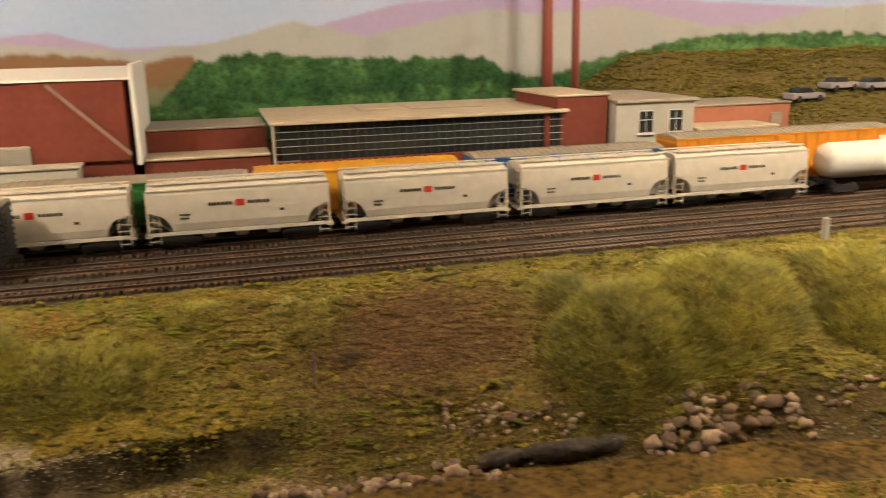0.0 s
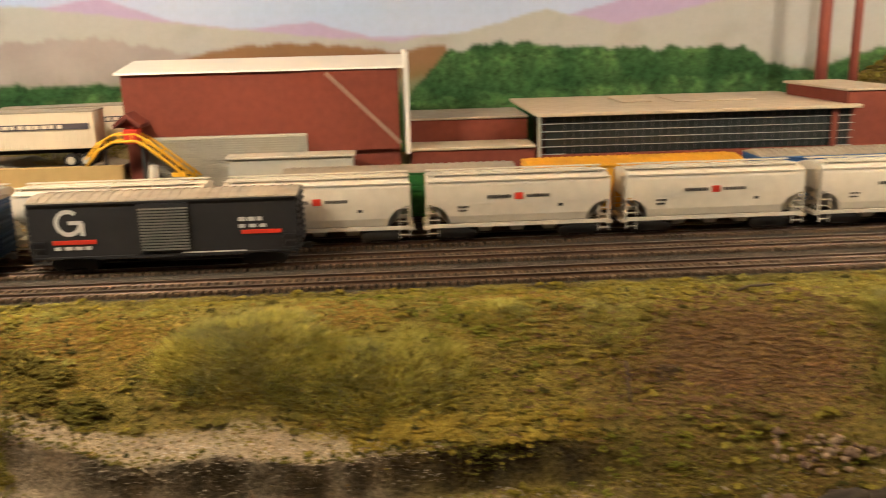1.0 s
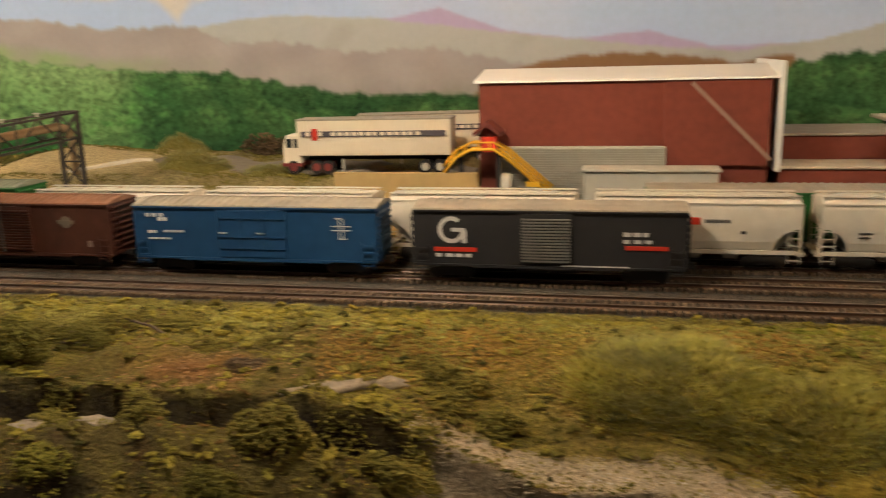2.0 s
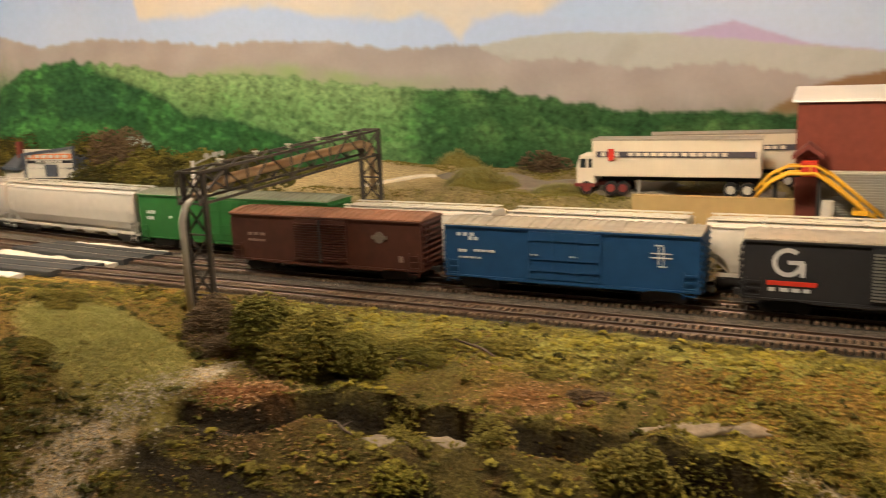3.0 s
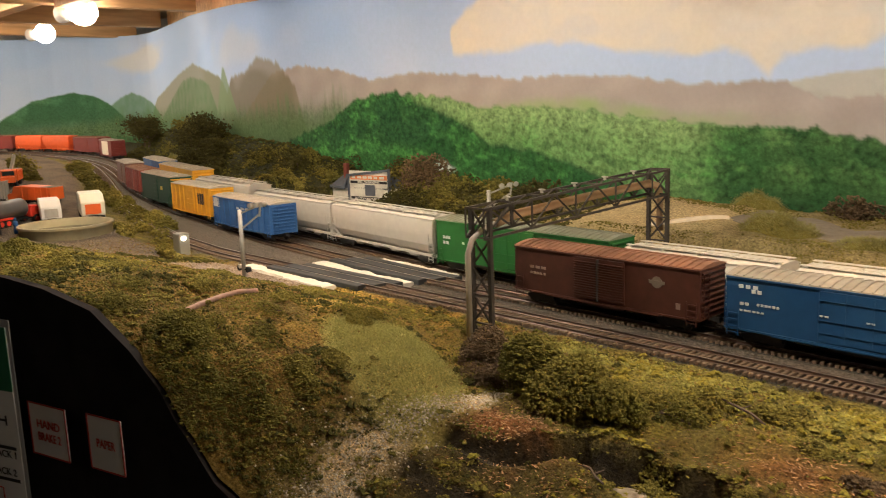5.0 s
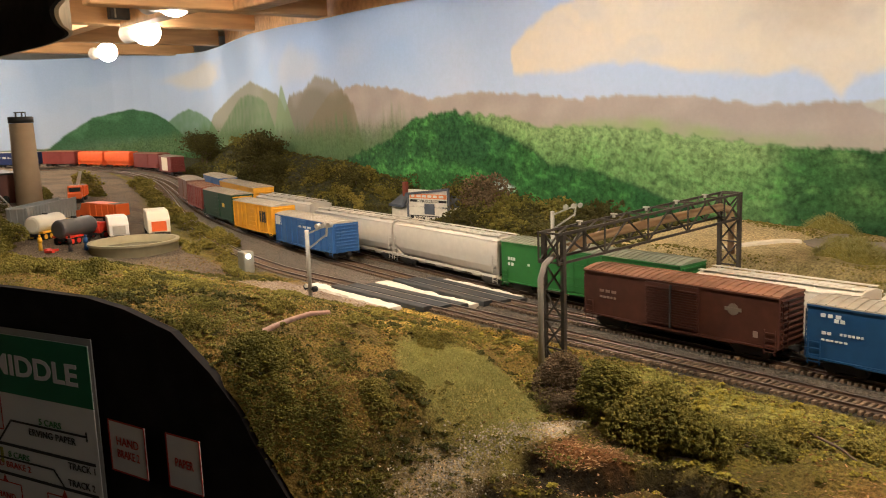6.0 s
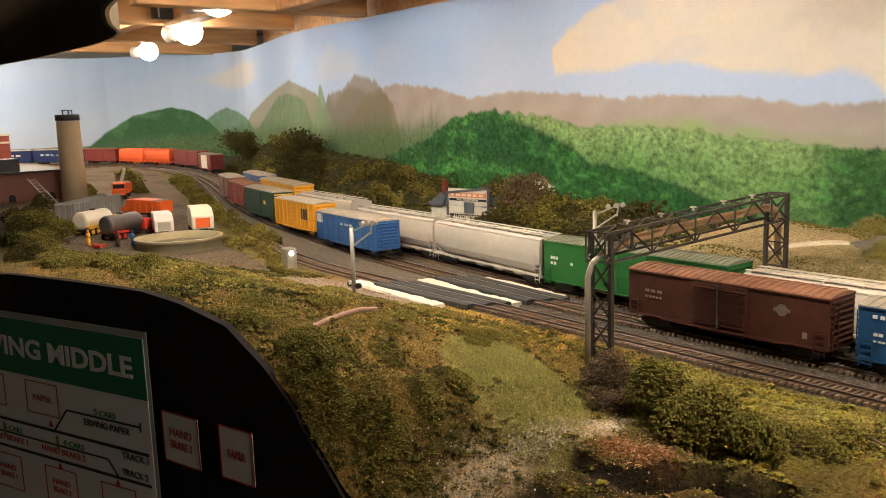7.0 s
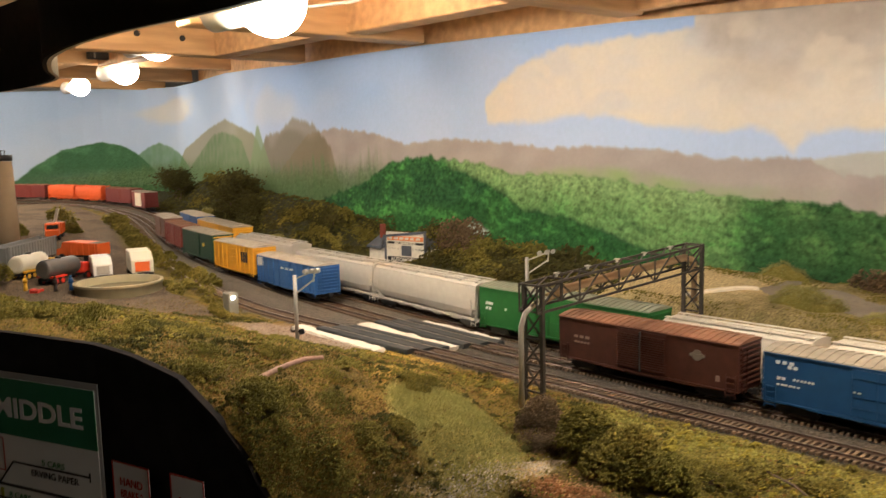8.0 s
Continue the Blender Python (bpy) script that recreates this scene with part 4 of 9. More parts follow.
def boxcar(name, label, L, side, roof, H=0.050, W=0.0355, ribs=0, louvre=False, plug=False, door=0.034, door_mat=None, end_mat=None, group="standing freight cars"):
    """A boxcar on its trucks; z = 0 on the rails. The side towards the aisle is -y."""
    t = thing(name, Matrix.Identity(4), label, "boxcar", group)
    z0, h = 0.0105, W / 2
    body = box(bmesh.new(), -L / 2, L / 2, -h, h, z0, H)
    part("body", body, side, t, bevel=0.0004)
    ro = [(-h - 0.0004, H), (h + 0.0004, H), (h + 0.0002, H + 0.0008), (h * 0.5, H + 0.0026), (0, H + 0.0034), (-h * 0.5, H + 0.0026), (-h - 0.0002, H + 0.0008)]
    rp = part("roof", sweep(bmesh.new(), [(-L / 2 - 0.0004, 0, 0), (L / 2 + 0.0004, 0, 0)], [(-u, v) for u, v in ro]), roof, t)
    bm, n = bmesh.new(), max(8, int(L / 0.0062))
    for k in range(1, n):
        x = -L / 2 + L * k / n
        for a, b in zip(ro[2:], ro[3:]):
            bar(bm, (x, a[0], a[1] + 0.0002), (x, b[0], b[1] + 0.0002), 0.0011, 0.0009)
    part("roof_rib", bm, roof, rp)
    for s in (-1, 1):
        y = s * (h + 0.0005)
        bm = bmesh.new()
        if ribs:
            for k in range(ribs + 1):
                x = -L / 2 + 0.001 + (L - 0.002) * k / ribs
                if abs(x) > door / 2:
                    box(bm, x - 0.0007, x + 0.0007, y - 0.0006, y + 0.0006, z0 + 0.001, H - 0.001)
        for z in (z0 + 0.0006, H - 0.0008):
            box(bm, -L / 2, L / 2, y - 0.0005, y + 0.0005, z - 0.0006, z + 0.0006)
        part("side_rib", bm, side, t)
        d = part("door", box(bmesh.new(), -door / 2, door / 2, y - 0.0004, y + 0.0006, z0 + 0.002, H - 0.002), door_mat or side, t, "sliding side door", bevel=0.0002)
        bm = bmesh.new()
        if louvre:
            k = 15
            pitch = (H - z0 - 0.008) / k
            for i in range(k):
                z = z0 + 0.004 + pitch * i
                box(bm, -door / 2 + 0.001, door / 2 - 0.001, min(y, y + s * 0.0020), max(y, y + s * 0.0020), z, z + pitch * 0.45)
            part("door_corrugation", bm, louvre if louvre is not True else side, d)
        elif plug:
            for x in (-door / 2, -door / 6, door / 6, door / 2):
                part("door_rod", bar(bmesh.new(), (x, y + s * 0.0009, z0 + 0.003), (x, y + s * 0.0009, H - 0.003), 0.0004), side, d)
            for z in (z0 + 0.008, z0 + 0.016, z0 + 0.029):
                part("door_rod", bar(bmesh.new(), (-door / 2, y + s * 0.0008, z), (door / 2, y + s * 0.0008, z), 0.0004), side, d)
        else:
            for i in range(5):
                z = z0 + 0.004 + (H - z0 - 0.008) * i / 5
                box(bm, -door / 2 + 0.002, door / 2 - 0.002, y + s * 0.0004, y + s * 0.0009, z, z + 0.0035)
            part("door_panel", bm, door_mat or side, d)
        part("door_track", box(bmesh.new(), -door / 2 - 0.03, door / 2 + 0.03, y - 0.0008, y + 0.0008, z0 - 0.0008, z0 + 0.0002), side, t)
        for x in (-L / 2 + 0.006, L / 2 - 0.006):
            ladder(t, x, s * (h + 0.0013), z0 - 0.004, z0 + 0.014, 0.008, side, 4)
        # ends, corrugated
        bm = bmesh.new()
        for i in range(8):
            z = z0 + 0.003 + (H - z0 - 0.004) * i / 8
            rod(bm, (s * (L / 2 + 0.0002), -h + 0.002, z + 0.002), (s * (L / 2 + 0.0002), h - 0.002, z + 0.002), 0.0012, seg=6)
        part("end_corrugation", bm, end_mat or side, t)
        ladder(t, s * (L / 2 + 0.0018), -h + 0.006, z0, H - 0.004, 0.007, side, 6, "x")
    bm = box(bmesh.new(), -L / 2 + 0.01, L / 2 - 0.01, -0.004, 0.004, 0.0072, 0.0106)
    box(bm, -0.02, 0.02, -0.013, -0.006, 0.006, 0.0106)
    part("underframe", bm, STEEL, t)
    running_gear(t, L)
    return t


def hopper(name, label, L, paint, H=0.0475, bays=3, logo=True, group="moving freight train", low=0.0165):
    """A rounded covered hopper car with roof hatches, side sills and slope sheets."""
    t = thing(name, Matrix.Identity(4), label, "hopper car", group)
    h, n = 0.0182, 10
    half = [(0.62 * h, low - 0.0045), (0.90 * h, low - 0.0025), (0.985 * h, low + 0.003), (h, low + 0.012), (0.98 * h, H - 0.0065), (0.93 * h, H - 0.003), (0.80 * h, H - 0.0012), (0.55 * h, H), (0, H + 0.0003)]
    if not logo:
        half[:4] = [(0.55 * h, low - 0.0045), (0.80 * h, low - 0.001), (0.95 * h, low + 0.006), (h, low + 0.016)]
    prof = half + [(-u, v) for u, v in half[-2::-1]]
    # the body's lower corners are cut away in quarter rounds over the trucks
    nook, end = (0.0165 if logo else 0.012), L / 2 - 0.0008
    steps = [nook * f for f in (0.0, 0.2, 0.4, 0.6, 0.75, 0.87, 0.95, 1.0)]
    stations = [(-end + e, low - 0.0045 + math.sqrt(max(nook**2 - e**2, 0))) for e in steps] + [(end - e, low - 0.0045 + math.sqrt(max(nook**2 - e**2, 0))) for e in steps[::-1]]

    def ring(bm, x, floor):
        out = []
        for i, (u, v) in enumerate(prof):
            if v < floor:
                u = math.copysign(float(np.interp(floor, [q[1] for q in half[:4]] + [H], [q[0] for q in half[:4]] + [h * 0.98])), u)
            out.append(bm.verts.new((x, u, max(v, floor))))
        return out

    bm = bmesh.new()
    rings = [ring(bm, x, z) for x, z in stations]
    for a, b in zip(rings, rings[1:]):
        for i in range(len(prof)):
            f = bm.faces.new((a[i], a[(i + 1) % len(prof)], b[(i + 1) % len(prof)], b[i]))
            f.smooth = 2 < i < len(prof) - 4
    part("body", bm, paint, t)
    for s in (-1, 1):
        bm = bmesh.new()
        bm.faces.new(ring(bm, s * end, low - 0.0045 + nook))
        # slope sheet and bulkhead behind the cut-away corner
        v = [bm.verts.new((s * x, u, z)) for x, z in ((end, low - 0.0045 + nook), (end - nook, low - 0.0045)) for u in (-h * 0.9, h * 0.9)]
        bm.faces.new((v[0], v[1], v[3], v[2]))
        part("end_sheet", bm, paint, t)
        part("eave", box(bmesh.new(), -L / 2, L / 2, s * h * 0.93 - 0.0009, s * h * 0.93 + 0.0009, H - 0.0034, H - 0.0024), paint, t)
        bm = bmesh.new()
        for y in (-1, 1):
            bar(bm, (s * (L / 2 - 0.0008), y * (h - 0.0015), low - 0.005), (s * (L / 2 - 0.0008), y * (h - 0.0015), H - 0.004), 0.0010)
            bar(bm, (s * (L / 2 - 0.002), y * 0.004, low - 0.003), (s * (L / 2 - 0.006), y * 0.004, low + 0.012), 0.0012)
        box(bm, s * L / 2 - 0.0025, s * L / 2 + 0.0025, -h + 0.001, h - 0.001, low - 0.0065, low - 0.0045)
        part("end_frame", bm, paint, t)
        for y in (-1, 1):
            ladder(t, s * (L / 2 - 0.0045), y * (h + 0.0002), low - 0.0115, H - 0.018, 0.0075, paint, 5)
        ladder(t, s * (L / 2 + 0.0004), -h + 0.006, low - 0.006, H - 0.004, 0.007, paint, 7, "x")
        bm = box(bmesh.new(), -L / 2 + 0.002, L / 2 - 0.002, s * (h - 0.0002), s * (h + 0.0011), low - 0.0052, low - 0.0026)
        part("side_sill", bm, paint, t)
    # hopper bays
    span = L - 0.062
    for k in range(bays):
        x = -span / 2 + span * (k + 0.5) / bays
        w = span / bays * 0.46
        bm = bmesh.new()
        v = [bm.verts.new((x + sx * f * w, sy * g * h, z)) for f, g, z in ((1, 0.9, low + 0.005), (0.35, 0.5, 0.0058)) for sx, sy in ((-1, -1), (1, -1), (1, 1), (-1, 1))]
        for i in range(4):
            bm.faces.new((v[i], v[(i + 1) % 4], v[(i + 1) % 4 + 4], v[i + 4]))
        bm.faces.new(v[4:])
        part("hopper_bay", bm, paint, t)
    # trough hatches and roof walk
    m = max(4, int(L / 0.03))
    for k in range(m):
        x0 = -L / 2 + 0.012 + (L - 0.024) * k / m
        part("roof_hatch", box(bmesh.new(), x0 + 0.001, x0 + (L - 0.024) / m - 0.001, -0.0035, 0.0035, H, H + 0.0016), paint, t, bevel=0.0003)
    for s in (-1, 1):
        bm = box(bmesh.new(), -L / 2 + 0.001, L / 2 - 0.001, s * 0.0105 - 0.0022, s * 0.0105 + 0.0022, H + 0.0012, H + 0.0018)
        for k in range(m + 1):
            x = -L / 2 + 0.006 + (L - 0.012) * k / m
            box(bm, x - 0.0006, x + 0.0006, s * 0.0105 - 0.002, s * 0.0105 + 0.002, H - 0.0008, H + 0.0012)
        part("roof_walk", bm, paint, t)
    if logo:
        y = -h - 0.0001
        zc = low + 0.0165
        plate(t, "emblem", -0.0030, 0.0030, zc - 0.0024, zc + 0.0024, y, RED, "small red emblem")
        scribble(t, -0.0225, -0.005, zc - 0.0012, 0.0024, y, DARK_LETTER, 6, 3)
        scribble(t, 0.006, 0.0225, zc - 0.0012, 0.0023, y, DARK_LETTER, 6, 4)
        scribble(t, -L / 2 + 0.023, -L / 2 + 0.031, zc - 0.0075, 0.0012, y, STEEL, 3, 5)
        scribble(t, -L / 2 + 0.023, -L / 2 + 0.030, zc - 0.0102, 0.0012, y, STEEL, 3, 6)
        plate(t, "placard", L / 2 - 0.038, L / 2 - 0.0345, zc - 0.0085, zc - 0.0065, -h * 0.99, STEEL)
    running_gear(t, L, 0.0215)
    return t


def tank_car(name, label, L, paint):
    t = thing(name, Matrix.Identity(4), label, "tank car", "moving freight train")
    bm = bmesh.new()
    r = 0.0168
    prev = None
    rings = []
    for x, k in ((-L / 2 + 0.004, 0.35), (-L / 2 + 0.0055, 0.7), (-L / 2 + 0.0095, 0.93), (-L / 2 + 0.014, 1), (L / 2 - 0.014, 1), (L / 2 - 0.0095, 0.93), (L / 2 - 0.0055, 0.7), (L / 2 - 0.004, 0.35)):
        rings.append([bm.verts.new((x, r * k * math.cos(a), 0.0305 + r * k * math.sin(a))) for a in (2 * math.pi * i / 24 for i in range(24))])
    for a, b in zip(rings, rings[1:]):
        for i in range(24):
            bm.faces.new((a[i], a[(i + 1) % 24], b[(i + 1) % 24], b[i])).smooth = True
    bm.faces.new(rings[0][::-1])
    bm.faces.new(rings[-1])
    part("tank", bm, paint, t)
    part("dome", rod(bmesh.new(), (0, 0, 0.045), (0, 0, 0.0505), 0.006, seg=16), paint, t)
    bm = bmesh.new()
    for s in (-1, 1):
        box(bm, s * (L / 2 - 0.018) - 0.009, s * (L / 2 - 0.018) + 0.016 * s + 0.004, -0.016, 0.016, 0.0105, 0.0145)
    box(bm, -L / 2, L / 2, -0.004, 0.004, 0.0095, 0.0135)
    part("frame", bm, BLACK, t)
    running_gear(t, L)
    return t


def put(t, m):
    t.matrix_world = m
    return t


G_BLACK = paint_of("black_car_paint", (0.022, 0.021, 0.022))
B_BLUE = paint_of("mid_blue_car_paint", (0.008, 0.046, 0.120))
BROWN = paint_of("boxcar_red_paint", (0.050, 0.0155, 0.009), var=0.35)
ROOF_BROWN = paint_of("rusty_roof_paint", (0.25, 0.120, 0.070), var=0.4)
ROOF_GREY = paint_of("galvanised_roof", (0.40, 0.36, 0.30), var=0.25)
HOP_WHITE = paint_of("off_white_hopper_paint", (0.58, 0.53, 0.44), 0.5, var=0.12)
HOP_GREY = paint_of("light_grey_hopper_paint", (0.40, 0.375, 0.325), 0.5, var=0.1)
GREEN = paint_of("bright_green_car_paint", (0.018, 0.110, 0.022))
DKGREEN = paint_of("dark_green_car_paint", (0.012, 0.055, 0.028))
ROYAL = paint_of("royal_blue_car_paint", (0.03, 0.10, 0.27))
CARYELLOW = paint_of("yellow_car_paint", (0.66, 0.33, 0.02))
CARORANGE = paint_of("orange_car_paint", (0.62, 0.10, 0.022))
MAROON = paint_of("maroon_car_paint", (0.16, 0.03, 0.025))
NAVY = paint_of("navy_car_paint", (0.015, 0.03, 0.11))
ROOF_PALE = paint_of("pale_weathered_roof", (0.32, 0.28, 0.22), var=0.25)

# ---- the standing train on the second track ----
g = boxcar("boxcar", "black boxcar with a pale emblem, red stripe and louvred door", 0.173, G_BLACK, ROOF_PALE, 0.0475, louvre=paint_of("silvered_slats", (0.17, 0.16, 0.145)), door=0.033)
y = -0.0355 / 2 - 0.0003
bm = bmesh.new()
for k in range(15):
    a0, a1 = (math.radians(50 + 310 * q / 15) for q in (k, k + 1))
    v = [bm.verts.new((-0.0610 + r * math.cos(a), y, 0.0343 + r * math.sin(a))) for r, a in ((0.0090, a0), (0.0090, a1), (0.0062, a1), (0.0062, a0))]
    bm.faces.new(v)
box(bm, -0.0610, -0.0520, y - 0.0002, y + 0.0002, 0.0332, 0.0356)
box(bm, -0.0540, -0.0512, y - 0.0002, y + 0.0002, 0.0256, 0.0340)
part("emblem", bm, LETTER, g, "large round white emblem")
plate(g, "stripe", -0.0725, -0.0445, 0.0200, 0.0228, y, RED, "short red stripe")
plate(g, "stripe", 0.0495, 0.0755, 0.0232, 0.0258, y, RED, "short red stripe")
scribble(g, -0.0715, -0.0455, 0.0163, 0.0022, y, LETTER, 4, 1)
scribble(g, 0.0480, 0.0660, 0.0318, 0.0026, y, LETTER, 3, 2)
scribble(g, 0.0480, 0.0680, 0.0274, 0.0022, y, LETTER, 3, 3)
plate(g, "sill", 0.010, 0.052, 0.0118, 0.0126, y - 0.0008, LETTER)
put(g, on_track("B", -0.2505))

b = boxcar("boxcar", "blue double-plug-door boxcar with white interlocked emblem", 0.177, B_BLUE, ROOF_PALE, 0.0475, plug=True, door=0.050)
scribble(b, -0.079, -0.064, 0.0400, 0.0024, y, LETTER, 3, 4)
scribble(b, -0.070, -0.062, 0.0372, 0.0024, y, LETTER, 2, 5)
scribble(b, -0.078, -0.071, 0.0283, 0.0020, y, LETTER, 2, 6)
scribble(b, -0.066, -0.050, 0.0290, 0.0016, y, LETTER, 6, 7)
scribble(b, -0.078, -0.060, 0.0240, 0.0012, y, LETTER, 6, 8)
scribble(b, -0.024, -0.018, 0.0290, 0.0010, y - 0.0009, LETTER, 2, 8)
scribble(b, 0.004, 0.010, 0.0290, 0.0010, y - 0.0009, LETTER, 2, 9)
bm = bmesh.new()
for x in (0.0622, 0.0652):
    box(bm, x, x + 0.0007, y - 0.0002, y + 0.0002, 0.0275, 0.0400)
for z in (0.0320, 0.0348):
    box(bm, 0.0572, 0.0710, y - 0.0002, y + 0.0002, z, z + 0.0007)
box(bm, 0.0600, 0.0652, y - 0.0002, y + 0.0002, 0.0400, 0.0408)
box(bm, 0.0622, 0.0680, y - 0.0002, y + 0.0002, 0.0262, 0.0270)
part("emblem", bm, LETTER, b, "white interlocked emblem")
put(b, on_track("B", -0.4485))

r = boxcar("boxcar", "weathered red-brown boxcar with louvred double door", 0.174, BROWN, ROOF_BROWN, 0.0480, louvre=True, door=0.048)
scribble(r, -0.070, -0.052, 0.0310, 0.0022, y, paint_of("faded_lettering", (0.20, 0.14, 0.11)), 3, 11)
scribble(r, -0.070, -0.052, 0.0262, 0.0018, y, paint_of("faded_lettering", (0.20, 0.14, 0.11)), 5, 12)
bm = rod(bmesh.new(), (0.0520, y - 0.0002, 0.0348), (0.0520, y + 0.0002, 0.0348), 0.0044, seg=18)
box(bm, 0.0455, 0.0585, y - 0.0004, y + 0.0002, 0.0336, 0.0360)
part("emblem", bm, paint_of("faded_emblem", (0.13, 0.105, 0.080)), r, "faded round emblem")
part("door_seam", box(bmesh.new(), -0.0006, 0.0006, y - 0.0030, y + 0.0002, 0.0125, 0.0460), STEEL, r)
plate(r, "placard", 0.0680, 0.0715, 0.0170, 0.0215, y, paint_of("faded_lettering", (0.20, 0.14, 0.11)))
put(r, on_track("B", -0.6475))

# ---- cars further along the same track, round the curve ----
bb = boxcar("boxcar", "royal blue boxcar with white corner panel and roof", 0.176, ROYAL, ROOF_GREY, 0.0480, ribs=10, door=0.03)
plate(bb, "corner_panel", -0.087, -0.068, 0.034, 0.047, y - 0.0003, LETTER, "white corner panel with a round emblem")
scribble(bb, -0.01, 0.03, 0.036, 0.003, y - 0.0009, LETTER, 3, 13)
put(bb, along("B", -1.160, 0.088))
yb_ = boxcar("boxcar", "yellow boxcar with dark markings", 0.150, CARYELLOW, ROOF_GREY, 0.0505, ribs=9, door=0.03)
scribble(yb_, 0.032, 0.056, 0.026, 0.016, y - 0.0011, DARK_LETTER, 3, 14)
put(yb_, along("B", -1.160, 0.263))
cn = boxcar("boxcar", "dark green boxcar with pale roof and yellow end", 0.168, DKGREEN, ROOF_PALE, 0.0520, door=0.03, end_mat=CARYELLOW)
scribble(cn, 0.03, 0.045, 0.03, 0.006, y, paint_of("yellow_lettering", (0.6, 0.4, 0.05)), 2, 15)
put(cn, along("B", -1.160, 0.432))
put(boxcar("boxcar", "dull red boxcar with ribbed sides", 0.135, paint_of("dull_red_car_paint", (0.26, 0.06, 0.045)), ROOF_BROWN, 0.0480, ribs=8, door=0.026), along("B", -1.160, 0.594))
put(boxcar("boxcar", "small brown boxcar with grey roof", 0.128, paint_of("brown_car_paint", (0.17, 0.085, 0.06)), ROOF_GREY, 0.0480, door=0.026), along("B", -1.160, 0.736))

# ---- the long train on the third track ----
hw = hopper("hopper_car", "off-white covered hopper car with small red emblem", 0.1335, HOP_WHITE)
for k in range(8):
    m = on_track("C", -0.656 + 0.06675 + 0.1445 * k)
    if k:
        copy_thing(hw, m)
    else:
        put(hw, m)
put(tank_car("tank_car", "white tank car on a black frame", 0.150, paint_of("white_tank_paint", (0.72, 0.69, 0.62), 0.4)), on_track("C", 0.583))
gb = put(boxcar("boxcar", "bright green boxcar with grey roof in a moving train", 0.217, GREEN, paint_of("green_grey_roof", (0.20, 0.21, 0.15)), 0.0515, plug=True, door=0.05, group="moving freight train"), on_track("C", -0.7735))
scribble(gb, -0.098, -0.087, 0.0335, 0.0030, y - 0.0002, LETTER, 3, 17)
scribble(gb, -0.098, -0.089, 0.0280, 0.0030, y - 0.0002, LETTER, 2, 18)
scribble(gb, -0.070, -0.066, 0.0300, 0.0022, y - 0.0002, LETTER, 1, 19)
hg = hopper("hopper_car", "long light grey covered hopper car", 0.210, HOP_GREY, 0.0525, 4, False)
put(hg, along("C", -0.887, 0.108))
for k in (1, 2):
    copy_thing(hg, along("C", -0.887, 0.108 + 0.219 * k))
put(boxcar("boxcar", "long yellow boxcar with pale roof", 0.235, CARYELLOW, ROOF_PALE, 0.0535, door=0.04, group="moving freight train"), along("C", -0.887, 0.785))
put(boxcar("boxcar", "blue boxcar with a pale roof", 0.170, ROYAL, ROOF_GREY, 0.0500, group="moving freight train"), along("C", -0.887, 0.995))
put(boxcar("boxcar", "white and brown boxcar", 0.130, MAROON, ROOF_PALE, 0.0500, door=0.06, door_mat=CREAM, group="moving freight train"), along("C", -0.887, 1.62))
mr = put(boxcar("boxcar", "maroon boxcar with white lettering", 0.175, MAROON, ROOF_BROWN, 0.0490, group="moving freight train"), along("C", -0.887, 1.79))
ho = hopper("hopper_car", "orange covered hopper car", 0.165, CARORANGE, 0.0490, 3, False)
put(ho, along("C", -0.887, 1.985))
copy_thing(ho, along("C", -0.887, 2.165))
copy_thing(mr, along("C", -0.887, 2.36))
nv = put(boxcar("boxcar", "navy blue boxcar with white lettering", 0.175, NAVY, ROOF_GREY, 0.0490, group="moving freight train"), along("C", -0.887, 2.56))
scribble(nv, -0.06, 0.06, 0.03, 0.006, y - 0.0006, LETTER, 6, 16)
copy_thing(nv, along("C", -0.887, 2.75))

# ---- cars in the yard behind ----
put(boxcar("boxcar", "bright green boxcar in the yard", 0.180, GREEN, ROOF_PALE, 0.0440, group="yard cars"), on_track("D", -0.095))
put(boxcar("boxcar", "yellow boxcar standing in the yard", 0.170, CARYELLOW, CARYELLOW, 0.0455, group="yard cars"), on_track("D", 0.090))
put(boxcar("boxcar", "royal blue boxcar with pale roof in the yard", 0.180, ROYAL, ROOF_PALE, 0.0470, group="yard cars"), on_track("D", 0.278))
put(boxcar("auto_rack", "long orange freight car with pale roof", 0.235, paint_of("amber_car_paint", (0.60, 0.24, 0.02)), ROOF_PALE, 0.0540, ribs=20, door=0.02, group="yard cars"), on_track("D", 0.500))

# ---- mill buildings ----


def building(name, label, category, m=None):
    return thing(name, m or Matrix.Identity(4), label, category, "mill buildings")


def block(t, name, x0, x1, y0, y1, z0, z1, material, label="", bevel=0.0006):
    return part(name, box(bmesh.new(), x0, x1, y0, y1, z0, z1), material, t, label, bevel)


# tall brick mill with a sloping conveyor line on its front
mill = building("brick_mill", "tall brick-red mill building with white trim", "building")
block(mill, "wall", -0.318, -0.093, 0.862, 0.985, 1.10, 1.2205, BRICK)
part("roof", sweep(bmesh.new(), [(-0.322, 0.92, 0), (-0.088, 0.92, 0)], [(0.061, 1.2207), (0.060, 1.2225), (0, 1.2305), (-0.060, 1.2225), (-0.061, 1.2207)][::-1]), WHITE, mill, "white roof edge")
part("wall", prism(bmesh.new(), [(-0.172, 1.155), (-0.094, 1.155), (-0.094, 1.2195), (-0.172, 1.2195)], 0.8575, 0.8618), BRICK, mill)
block(mill, "corner_post", -0.0885, -0.0845, 0.856, 0.985, 1.150, 1.2335, WHITE, "white corner trim")
